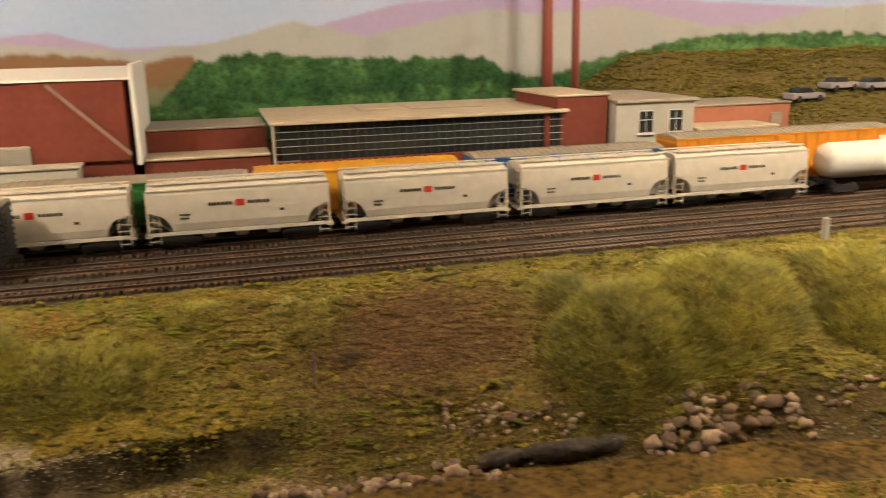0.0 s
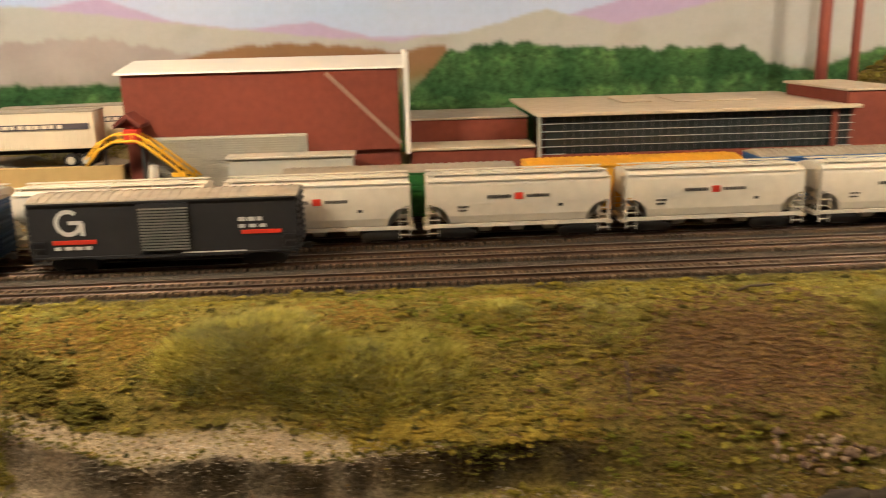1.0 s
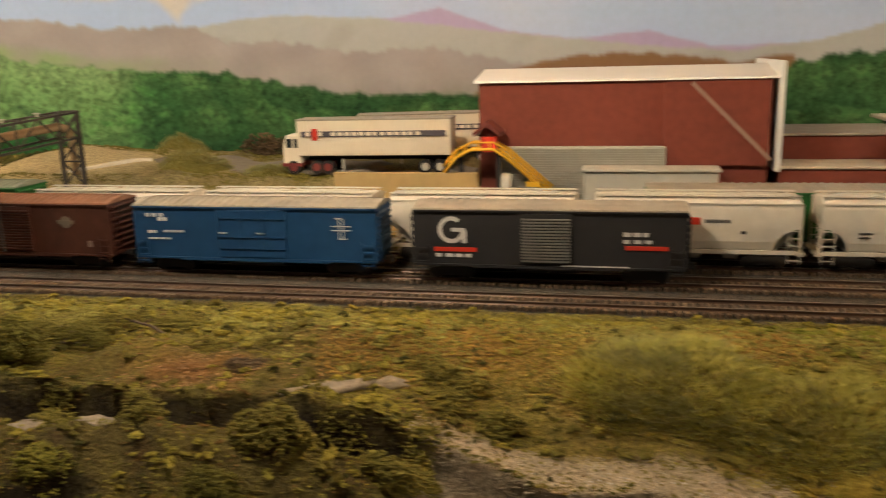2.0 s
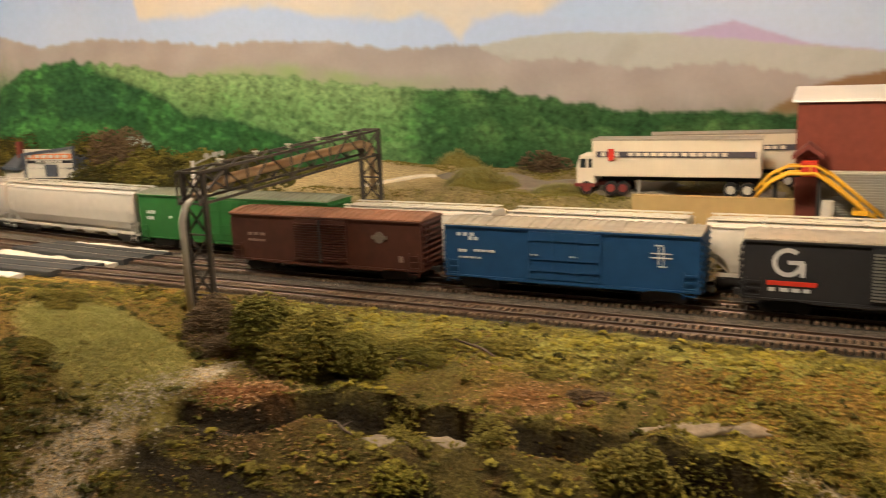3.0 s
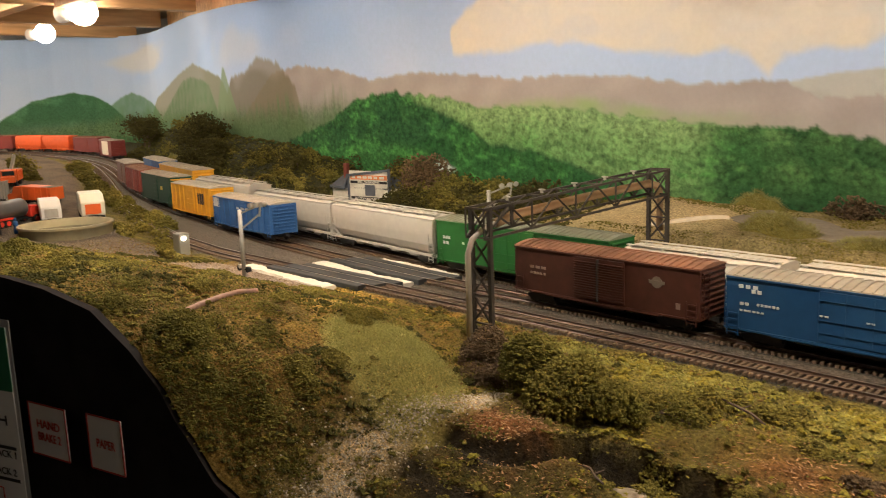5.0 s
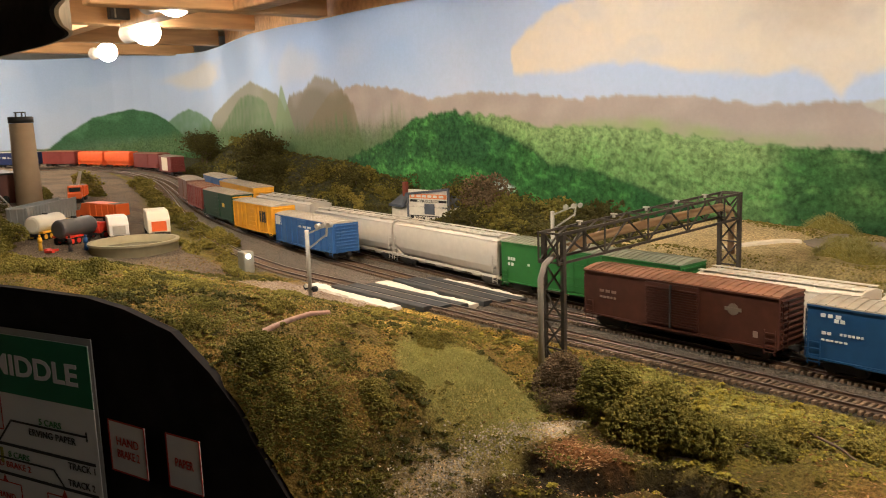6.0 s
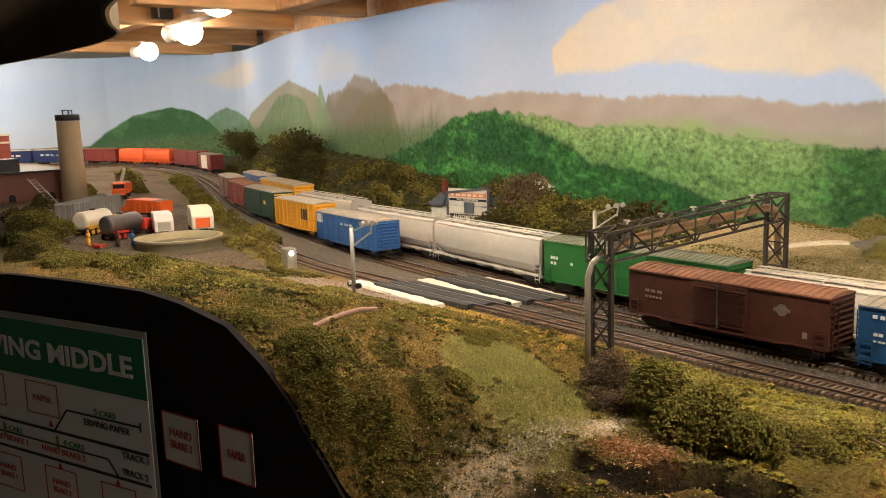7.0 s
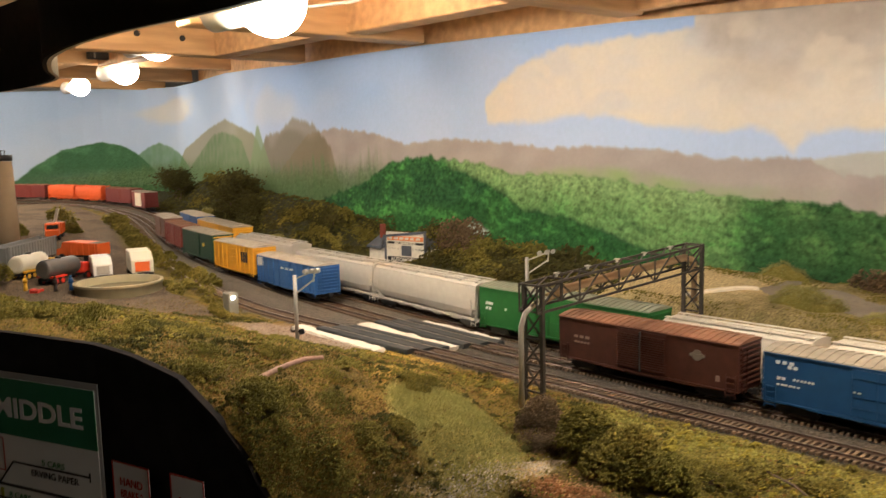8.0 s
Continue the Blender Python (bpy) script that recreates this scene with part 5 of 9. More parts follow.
part("pipe", bar(bmesh.new(), (-0.152, 0.8565, 1.2185), (-0.0925, 0.8565, 1.1595), 0.0035, 0.003), paint_of("brown_grey_pipe", (0.25, 0.17, 0.13)), mill, "sloping brown pipe")
block(mill, "lower_wall", -0.300, -0.170, 0.8535, 0.8612, 1.10, 1.1700, GREYWALL, "pale corrugated lower wall")
bm = bmesh.new()
for k in range(22):
    z = 1.128 + k * 0.0019
    box(bm, -0.298, -0.172, 0.8524, 0.8537, z, z + 0.0008)
part("siding", bm, GREYWALL, mill)
block(mill, "shed", -0.232, -0.132, 0.832, 0.8530, 1.10, 1.1530, GREYWALL, "low grey lean-to")
block(mill, "shed_roof", -0.234, -0.130, 0.830, 0.8532, 1.1532, 1.1556, CONCRETE)

# low link building and the long glazed shop
link = building("link_building", "low brick link between mill and shop", "building")
block(link, "wall", -0.0838, 0.0215, 0.905, 0.985, 1.10, 1.1725, BRICK)
block(link, "coping", -0.0838, 0.0217, 0.903, 0.987, 1.1727, 1.1748, ROOF_PALE)
block(link, "wall", -0.0838, 0.0215, 0.8640, 0.9045, 1.10, 1.1510, BRICK)
block(link, "roof", -0.0838, 0.0217, 0.862, 0.9048, 1.1512, 1.1538, ROOF_TAN)
block(link, "plinth", -0.19, 0.0, 0.842, 0.8522, 1.10, 1.1420, CONCRETE)

shop = building("glazed_shop", "long low brick shop with a band of dark windows", "building")
block(shop, "wall", 0.0265, 0.3010, 0.8640, 1.028, 1.10, 1.1440, BRICK)
block(shop, "core", 0.031, 0.2985, 0.8685, 1.025, 1.1441, 1.1765, GLASSDARK)
block(shop, "roof", 0.0225, 0.3045, 0.8600, 1.030, 1.1768, 1.1800, ROOF_TAN)
block(shop, "skylight", 0.115, 0.145, 0.94, 0.99, 1.1801, 1.1820, ROOF_TAN)
block(shop, "skylight", 0.165, 0.240, 0.93, 1.00, 1.1801, 1.1812, ROOF_TAN)
BAR = paint_of("thin_window_bars", (0.30, 0.31, 0.30))
DIM = paint_of("dim_mullions", (0.05, 0.05, 0.05))
for k in range(1, 5):
    z = 1.1445 + 0.0323 * k / 5
    part("window_bar", bar(bmesh.new(), (0.0475, 0.8666, z), (0.2985, 0.8666, z), 0.00055), BAR, shop)
for k in range(34):
    x = 0.0475 + 0.0076 * k
    part("mullion", bar(bmesh.new(), (x, 0.8674, 1.1442), (x, 0.8674, 1.1765), 0.0005), DIM, shop)
for k in range(0, 6):
    z = 1.1445 + 0.0323 * k / 5
    part("window_bar", bar(bmesh.new(), (0.0268, 0.8662, z), (0.0475, 0.8662, z), 0.0007), BAR, shop)
    part("window_bar", bar(bmesh.new(), (0.2865, 0.8662, z), (0.3005, 0.8662, z), 0.0007), BAR, shop)
block(shop, "pier", 0.2810, 0.2862, 0.8645, 0.868, 1.1441, 1.1766, BRICK)
block(shop, "corner_post", 0.0240, 0.0266, 0.8635, 0.868, 1.142, 1.1766, GREYWALL)

tower = building("stair_tower", "brick stair tower with a flat tan roof", "building")
block(tower, "wall", 0.2950, 0.3485, 0.8690, 0.985, 1.10, 1.1905, BRICK)
block(tower, "roof", 0.2930, 0.3505, 0.8670, 0.990, 1.1907, 1.1930, ROOF_TAN)

grey = building("grey_office", "grey clapboard office with tall paired windows", "building")
block(grey, "wall", 0.3510, 0.4360, 0.8560, 0.985, 1.10, 1.1830, GREYWALL)
block(grey, "roof", 0.3508, 0.4395, 0.8525, 0.990, 1.1832, 1.1865, ROOF_PALE)
for x in (0.383, 0.4155):
    w = part("window", box(bmesh.new(), x - 0.0078, x + 0.0078, 0.8552, 0.8562, 1.1535, 1.1755), SASH, grey)
    for dx in (-0.0037, 0.0037):
        for z0, z1 in ((1.1545, 1.1660), (1.1670, 1.1748)):
            part("pane", box(bmesh.new(), x + dx - 0.0032, x + dx + 0.0032, 0.8546, 0.8553, z0, z1), GLASSDARK, w)
    part("sill", box(bmesh.new(), x - 0.009, x + 0.009, 0.8530, 0.8562, 1.1520, 1.1534), WHITE, w)

low = building("brick_shed", "long low brick shed with a tan roof", "building")
block(low, "wall", 0.4370, 0.5800, 0.900, 0.975, 1.10, 1.1720, paint_of("orange_brick", (0.36, 0.14, 0.085)))
block(low, "coping", 0.4360, 0.5810, 0.898, 0.977, 1.1722, 1.1740, ROOF_PALE)
block(low, "annex", 0.4400, 0.5300, 0.852, 0.8990, 1.10, 1.1530, ROOF_PALE)
block(low, "annex_roof", 0.4390, 0.5310, 0.850, 0.8992, 1.1532, 1.1560, ROOF_TAN)
block(low, "doorway", 0.556, 0.570, 0.8985, 0.900, 1.150, 1.163, ROOF_PALE, "pale roller door")

for x, r0, r1 in ((0.3420, 0.0064, 0.0056), (0.3760, 0.0046, 0.0042)):
    st = building("smokestack", "tall slim rust-red smokestack", "smokestack", pose(x, 1.010, 1.10))
    part("shaft", rod(bmesh.new(), (0, 0, 0), (0, 0, 0.30), r0, r1, 20), paint_of("rust_red_stack", (0.20, 0.05, 0.035)), st)
    part("rim", rod(bmesh.new(), (0, 0, 0.298), (0, 0, 0.304), r1 * 1.2, seg=20), STEEL, st)

# ---- pipe gantry over the tracks ----
GIRDER = mat("dark_bronze_girder", (0.055, 0.045, 0.036), 0.6, 0.3, 200, 0.3)
PIPE_TAN = mat("tan_insulated_pipe", (0.33, 0.215, 0.115), 0.7, 0, 120, 0.2)
PIPE_STEEL = mat("galvanised_pipe", (0.40, 0.36, 0.30), 0.4, 0.4, 90, 0.2)
ga = thing("pipe_gantry", Matrix.Identity(4), "dark lattice pipe gantry with a tan pipe spanning the tracks", "gantry")
BASE_F, BASE_R = 1.085, 1.120


def lattice_leg(t, a, b, z0, z1, n, w=0.0032):
    """Two uprights with crossed braces between them."""
    leg = part("leg", bar(bmesh.new(), (*a, z0), (*a, z1), w), GIRDER, t)
    part("upright", bar(bmesh.new(), (*b, z0), (*b, z1), w), GIRDER, leg)
    for k in range(n):
        u, v = z0 + (z1 - z0) * k / n, z0 + (z1 - z0) * (k + 1) / n
        for c, d in (((*a, u), (*b, v)), ((*b, u), (*a, v)), ((*a, v), (*b, v))):
            part("brace", bar(bmesh.new(), c, d, 0.0013), GIRDER, leg)


lattice_leg(ga, (-0.6945, 0.612), (-0.6760, 0.612), BASE_F, 1.193, 5)
lattice_leg(ga, (-0.6805, 0.826), (-0.6615, 0.826), BASE_R, 1.204, 4)
lattice_leg(ga, (-0.6760, 0.612), (-0.6760, 0.636), 1.178, 1.193, 1, 0.002)
for xf, xr in ((-0.6945, -0.6805), (-0.6760, -0.6615)):
    for dz in (0.0, -0.0215):
        part("chord", bar(bmesh.new(), (xf, 0.606, 1.1935 + dz), (xr, 0.829, 1.2045 + dz), 0.0018), GIRDER, ga)
    n = 9
    for k in range(n):
        p, q = (Vector((xf, 0.606, 1.1935)).lerp(Vector((xr, 0.829, 1.2045)), j / n) for j in (k, k + 1))
        up = Vector((0, 0, -0.0215))
        part("brace", bar(bmesh.new(), p, q + up if k % 2 else p + up, 0.0011), GIRDER, ga)
        part("brace", bar(bmesh.new(), (p + up) if k % 2 == 0 else p, q if k % 2 == 0 else q + up, 0.0011), GIRDER, ga)
for k in range(8):
    f = k / 7
    p, q = Vector((-0.6945, 0.606, 1.194)).lerp(Vector((-0.6805, 0.829, 1.205)), f), Vector((-0.6760, 0.606, 1.194)).lerp(Vector((-0.6615, 0.829, 1.205)), f)
    part("top_brace", bar(bmesh.new(), p, q, 0.0014), GIRDER, ga)
    if k < 7:
        part("top_brace", bar(bmesh.new(), q, p.lerp(Vector((-0.6805, 0.829, 1.205)), 1 / (7 - k)), 0.0009), GIRDER, ga)
for k in (1, 2, 3, 4, 5):
    p = Vector((-0.690, 0.606, 1.1935)).lerp(Vector((-0.671, 0.829, 1.2045)), k / 6)
    bm = bar(bmesh.new(), p + Vector((0, 0, 0.0005)), p + Vector((0, 0, 0.0028)), 0.0016)
    box(bm, p.x - 0.0022, p.x + 0.0022, p.y - 0.0015, p.y + 0.0015, p.z + 0.0028, p.z + 0.0038)
    part("pipe_support", bm, CONCRETE, ga)
part("pipe", tube(bmesh.new(), [(-0.6855, 0.628, 1.180), (-0.685, 0.650, 1.1845), (-0.6805, 0.74, 1.1895), (-0.673, 0.815, 1.193), (-0.6715, 0.826, 1.190), (-0.6712, 0.829, 1.180), (-0.671, 0.829, 1.150)], 0.0036, 12), PIPE_TAN, ga, "tan insulated pipe")
part("downpipe", tube(bmesh.new(), [(-0.6855, 0.628, 1.180), (-0.688, 0.618, 1.1775), (-0.6905, 0.608, 1.170), (-0.6915, 0.6045, 1.160), (-0.6915, 0.604, 1.085)], 0.0023, 10), PIPE_STEEL, ga, "grey steel pipe bent down to the ground")

# ---- level crossing, strips and signal ----
ASPHALT = mat("rubber_crossing_panel", (0.035, 0.036, 0.036), 0.7, 0, 150, 0.3)
PLASTER_W = mat("white_plaster_strip", (0.62, 0.57, 0.48), 0.9, 0, 200, 0.2, 0.5)
lc = thing("level_crossing", Matrix.Identity(4), "level crossing of black rubber panels between the rails", "level crossing")
for line, x0, x1, sides in (("A", -1.045, -0.885, (-0.0148, 0.0, 0.0148)), ("B", -1.02, -0.858, (-0.0148, 0.0, 0.0148))):
    for k, off in enumerate(sides):
        w = 0.0052 if k != 1 else 0.0072
        path = [(x, float(y_line(line, x)) + off, RAIL_Z - 0.0025) for x in np.linspace(x0 + 0.012 * k, x1 + 0.01 * k, 12)]
        part("crossing_panel", sweep(bmesh.new(), path, [(-w, -0.002), (w, -0.002), (w, 0.0026), (w - 0.001, 0.0032), (-w + 0.001, 0.0032), (-w, 0.0026)]), ASPHALT, lc)
for pts, w in (([(-1.085, 0.650), (-1.0, 0.6445), (-0.91, 0.6400)], 0.010), ([(-1.035, 0.7085), (-0.957, 0.7000), (-0.860, 0.6960)], 0.0095), ([(-0.985, 0.7600), (-0.92, 0.7560), (-0.855, 0.7510)], 0.0075)):
    path = [(x, y2, 1.094) for x, y2 in spaced(pts, 0.008)]
    bm = sweep(bmesh.new(), path, [(-w, -0.003), (w, -0.003), (w * 0.8, 0.0035), (-w * 0.8, 0.0035)])
    for v in bm.verts:
        v.co += Vector((random.uniform(-1, 1), random.uniform(-1, 1), random.uniform(-0.3, 0.3))) * 0.0020
    solid("crossing_strip", bm, PLASTER_W, "rough white plaster strip beside the rails", "crossing strip", group="crossing strips")

SIG = mat("aluminium_mast", (0.34, 0.32, 0.28), 0.5, 0.2, 150, 0.2)
sg = thing("crossing_signal", pose(-1.012, 0.602, ground_at(-1.012, 0.602)), "slim grey crossing signal with a lamp bracket", "signal")
part("mast", rod(bmesh.new(), (0, 0, -0.004), (0, 0, 0.070), 0.0022, seg=10), SIG, sg)
bm = bar(bmesh.new(), (0, 0, 0.066), (0.024, 0.010, 0.076), 0.0016)
bar(bm, (0, 0, 0.050), (0.022, 0.009, 0.066), 0.0016)
bar(bm, (0.022, 0.009, 0.064), (0.024, 0.010, 0.078), 0.0016)
part("bracket", bm, SIG, sg)
for dx in (0.013, 0.021, 0.028):
    bm = rod(bmesh.new(), (dx, 0.004 + dx * 0.3, 0.073 + dx * 0.12), (dx + 0.001, -0.001 + dx * 0.3, 0.073 + dx * 0.12), 0.0026, seg=12)
    part("lamp_head", bm, SIG, sg)
bm = bar(bmesh.new(), (-0.008, 0, 0.009), (0.010, 0, 0.009), 0.0012)
for dx in (-0.007, 0.009):
    rod(bm, (dx, -0.002, 0.010), (dx, 0.002, 0.010), 0.003, seg=12)
part("flasher", bm, BLACK, sg)
part("lens", rod(bmesh.new(), (-0.004, -0.003, 0.012), (-0.004, -0.001, 0.012), 0.0022, seg=10), WHITE, sg)
s2 = copy_thing(sg, pose(-0.8957, 0.8440, 1.102, 0, 0, 20))
lb = thing("relay_box", pose(-1.225, 0.640, ground_at(-1.225, 0.640)), "grey relay box with a small lit lamp", "relay box")
part("cabinet", box(bmesh.new(), -0.0085, 0.0085, -0.007, 0.007, -0.002, 0.026), paint_of("relay_box_paint", (0.24, 0.225, 0.18)), lb, bevel=0.001)
part("lamp", rod(bmesh.new(), (0.0086, -0.001, 0.020), (0.0100, -0.001, 0.020), 0.0024, seg=14), glow("small_lit_lens", (1.0, 0.95, 0.8), 30.0), lb, "small lit white lamp")
po = thing("marker_post", pose(0.411, 0.628, ground_at(0.411, 0.628)), "short grey concrete marker post", "post")
part("post", box(bmesh.new(), -0.0022, 0.0022, -0.0022, 0.0022, -0.004, 0.016), CONCRETE, po)

# ---- lorry with a long trailer at the mill ----
CAB = mat("ivory_cab_paint", (0.68, 0.60, 0.46), 0.5, 0, 60, 0.08, 0.05)
TYRE = mat("rubber_tyre", (0.02, 0.018, 0.017), 0.85)


def wheel(parent, x, y, r, w, hub, z=None):
    z = r if z is None else z
    t = part("tyre", rod(bmesh.new(), (x, y - w / 2, z), (x, y + w / 2, z), r, seg=18), TYRE, parent)
    part("rim", rod(bmesh.new(), (x, y - w / 2 - 0.0006, z), (x, y - w / 2 + 0.001, z), r * 0.58, seg=14), hub, t)


tr = thing("semi_trailer", pose(-0.4085, 0.871, 1.1475, 0, 0, 2.5), "long ivory box trailer with a dark lettered stripe", "trailer", "lorries at the mill")
part("box", box(bmesh.new(), -0.066, 0.066, -0.0145, 0.0145, 0.0155, 0.0455), CAB, tr, bevel=0.0005)
for k in range(27):
    x = -0.0655 + 0.00504 * k
    part("side_post", box(bmesh.new(), x - 0.0003, x + 0.0003, -0.0151, -0.0143, 0.0160, 0.0450), CAB, tr)
part("roof_edge", box(bmesh.new(), -0.0664, 0.0664, -0.0149, 0.0149, 0.0450, 0.0462), ROOF_PALE, tr)
plate(tr, "stripe", -0.062, 0.062, 0.0315, 0.0362, -0.0152, paint_of("dark_stripe", (0.07, 0.06, 0.07)))
plate(tr, "emblem", -0.0525, -0.0475, 0.0285, 0.0385, -0.0155, RED, "red emblem")
scribble(tr, -0.058, -0.0535, 0.0322, 0.0033, -0.0155, CAB, 1, 2)
scribble(tr, -0.0470, -0.0425, 0.0322, 0.0033, -0.0155, CAB, 1, 2)
scribble(tr, -0.036, 0.043, 0.0325, 0.0028, -0.0155, CAB, 13, 5)
part("chassis", box(bmesh.new(), -0.060, 0.064, -0.006, 0.006, 0.0115, 0.0155), BLACK, tr)
for x in (0.044, 0.0565):
    for y2 in (-0.0112, 0.0112):
        wheel(tr, x, y2, 0.0058, 0.005, CONCRETE)
lg = part("landing_leg", bar(bmesh.new(), (-0.028, -0.009, 0.0015), (-0.028, -0.009, 0.0125), 0.0018), CONCRETE, tr)
tc = thing("truck_tractor", pose(-0.4765, 0.8685, 1.1475, 0, 0, 2.5), "ivory cab-over tractor unit with red wheels", "truck", "lorries at the mill")
bm = prism(bmesh.new(), [(-0.0115, 0.009), (0.0045, 0.009), (0.0045, 0.0330), (-0.0085, 0.0330), (-0.0115, 0.0235)], -0.0135, 0.0135)
part("cab", bm, CAB, tc, bevel=0.0008)
part("windscreen", prism(bmesh.new(), [(-0.0117, 0.0240), (-0.0094, 0.0315), (-0.0098, 0.0316), (-0.0121, 0.0241)], -0.011, 0.011), GLASSDARK, tc)
for x in (-0.0055, 0.0015):
    part("side_window", box(bmesh.new(), x - 0.0028, x + 0.0022, -0.0140, -0.0134, 0.0225, 0.0300), GLASSDARK, tc)
part("bumper", box(bmesh.new(), -0.0130, 0.0045, -0.0138, 0.0138, 0.0065, 0.0092), MAROON, tc)
part("chassis", box(bmesh.new(), 0.0, 0.026, -0.005, 0.005, 0.007, 0.0105), MAROON, tc)
for x in (-0.003, 0.0175, 0.0275):
    for y2 in (-0.011, 0.011):
        wheel(tc, x, y2, 0.0057, 0.005, MAROON)
t2_ = copy_thing(tr, pose(-0.372, 0.925, 1.1475, 0, 0, 12))

LOT = mat("grey_gravel_lot", (0.20, 0.17, 0.13), 0.95, 0, 250, 0.25, 0.5)
bm = bmesh.new()
sweep(bm, [(x, 0.895 + 0.07 * smooth_step(-0.50, -0.70, x), ground_at(x, 0.895) + 0.0012) for x in np.linspace(-0.70, -0.325, 24)], [(-0.035, -0.003), (0.035, -0.003), (0.034, 0.0006), (-0.034, 0.0006)])
solid("lorry_yard", bm, LOT, "grey gravel yard beside the mill", "yard", "structure")
PATHW = mat("pale_path_plaster", (0.66, 0.58, 0.44), 0.95, 0, 200, 0.15, 0.4)
bm = sweep(bmesh.new(), [(x, y2, ground_at(x, y2) + 0.0008) for x, y2 in spaced([(-0.700, 0.862), (-0.690, 0.885), (-0.675, 0.905), (-0.650, 0.922)], 0.006)], [(-0.006, -0.003), (0.006, -0.003), (0.005, 0.0012), (-0.005, 0.0012)])
solid("path", bm, PATHW, "narrow pale path down the sandy mound", "path", "structure")
TANWALL = mat("tan_concrete_wall", (0.40, 0.28, 0.12), 0.9, 0, 120, 0.12, 0.1)
rw = solid("retaining_wall", box(bmesh.new(), -0.436, -0.316, 0.834, 0.840, 1.10, 1.1515), TANWALL, "low tan retaining wall by the lorry yard", "wall", "structure")

# ---- yellow loading conveyor with a red hood ----
cv = thing("conveyor", Matrix.Identity(4), "yellow loading conveyor with railings and a dark red hood", "conveyor")
CY = 0.842
for y2 in (CY - 0.006, CY + 0.006):
    part("stringer", tube(bmesh.new(), [(-0.343, y2, 1.152), (-0.333, y2, 1.164), (-0.321, y2, 1.1700), (-0.303, y2, 1.1705), (-0.293, y2, 1.164), (-0.258, y2, 1.134)], 0.0014, 6), YELLOW, cv)
    part("handrail", tube(bmesh.new(), [(-0.344, y2, 1.157), (-0.333, y2, 1.1695), (-0.321, y2, 1.1755), (-0.303, y2, 1.1760), (-0.292, y2, 1.1695), (-0.257, y2, 1.1395)], 0.0009, 6), YELLOW, cv)
    for a in ((-0.338, 1.158), (-0.327, 1.167), (-0.316, 1.170), (-0.306, 1.170), (-0.296, 1.1665), (-0.285, 1.157), (-0.273, 1.147), (-0.262, 1.1375)):
        part("rail_post", bar(bmesh.new(), (a[0], y2, a[1]), (a[0], y2, a[1] + 0.006), 0.0011), YELLOW, cv)
part("belt", sweep(bmesh.new(), [(-0.343, CY, 1.151), (-0.333, CY, 1.163), (-0.321, CY, 1.169), (-0.303, CY, 1.1695), (-0.293, CY, 1.163), (-0.258, CY, 1.133)], [(-0.0055, -0.0015), (0.0055, -0.0015), (0.0055, 0.0008), (-0.0055, 0.0008)]), BLACK, cv, "black conveyor belt")
part("platform", box(bmesh.new(), -0.277, -0.267, CY - 0.008, CY + 0.008, 1.141, 1.1445), YELLOW, cv)
part("chute", box(bmesh.new(), -0.3125, -0.3015, CY - 0.0065, CY + 0.007, 1.168, 1.180), RED, cv, "bright red chute", bevel=0.0006)
HOOD = mat("dark_red_hood", (0.15, 0.035, 0.025), 0.7)
bm = prism(bmesh.new(), [(-0.319, 1.1835), (-0.3185, 1.1805), (-0.308, 1.1885), (-0.2975, 1.1805), (-0.297, 1.1835), (-0.308, 1.1925)], CY - 0.009, CY + 0.016)
part("hood", bm, HOOD, cv, "dark red pitched hood")
part("hood_back", prism(bmesh.new(), [(-0.317, 1.1805), (-0.299, 1.1805), (-0.308, 1.189)], CY - 0.002, CY + 0.016), HOOD, cv)
for x in (-0.330, -0.300):
    part("support", bar(bmesh.new(), (x, CY, 1.10), (x, CY, 1.166), 0.003), STEEL, cv)
part("discharge", rod(bmesh.new(), (-0.295, CY, 1.12), (-0.293, CY, 1.150), 0.006, 0.004, 12), CONCRETE, cv)

# ---- small shop with a painted gable sign ----
hs = thing("roadside_shop", pose(-1.245, 0.925, 1.108, 0, 0, 8), "small grey shop with a dark-framed painted advertisement wall", "house")
SIGNWHITE = mat("faded_sign_board", (0.55, 0.53, 0.46), 0.8, 0, 150, 0.2)
SLATE = mat("slate_blue_roof", (0.07, 0.08, 0.10), 0.8, 0, 120, 0.25)
part("sign_wall", box(bmesh.new(), -0.006, 0.072, -0.002, 0.0, 0, 0.066), SIGNWHITE, hs)
part("house_wall", box(bmesh.new(), -0.045, 0.070, 0.001, 0.055, 0, 0.040), SIGNWHITE, hs)
part("roof", sweep(bmesh.new(), [(-0.048, 0.028, 0), (0.070, 0.028, 0)], [(-0.030, 0.040), (-0.030, 0.042), (0, 0.056), (0.030, 0.042), (0.030, 0.040)]), SLATE, hs)
bm = bar(bmesh.new(), (-0.009, -0.0025, 0.059), (0.074, -0.0025, 0.068), 0.0035)
bar(bm, (-0.007, -0.0025, 0.0), (-0.007, -0.0025, 0.060), 0.003)
bar(bm, (0.0725, -0.0025, 0.0), (0.0725, -0.0025, 0.068), 0.003)
bar(bm, (-0.045, -0.0022, 0.042), (-0.018, -0.0022, 0.040), 0.004)
bar(bm, (-0.018, -0.0022, 0.040), (-0.008, -0.0022, 0.060), 0.004)
part("trim", bm, SLATE, hs)
plate(hs, "orange_band", -0.003, 0.069, 0.0535, 0.0600, -0.0026, paint_of("orange_sign_paint", (0.62, 0.20, 0.07)))
scribble(hs, 0.0, 0.066, 0.0550, 0.0035, -0.0029, SIGNWHITE, 6, 21)
plate(hs, "black_band", -0.003, 0.069, 0.0480, 0.0515, -0.0026, BLACK)
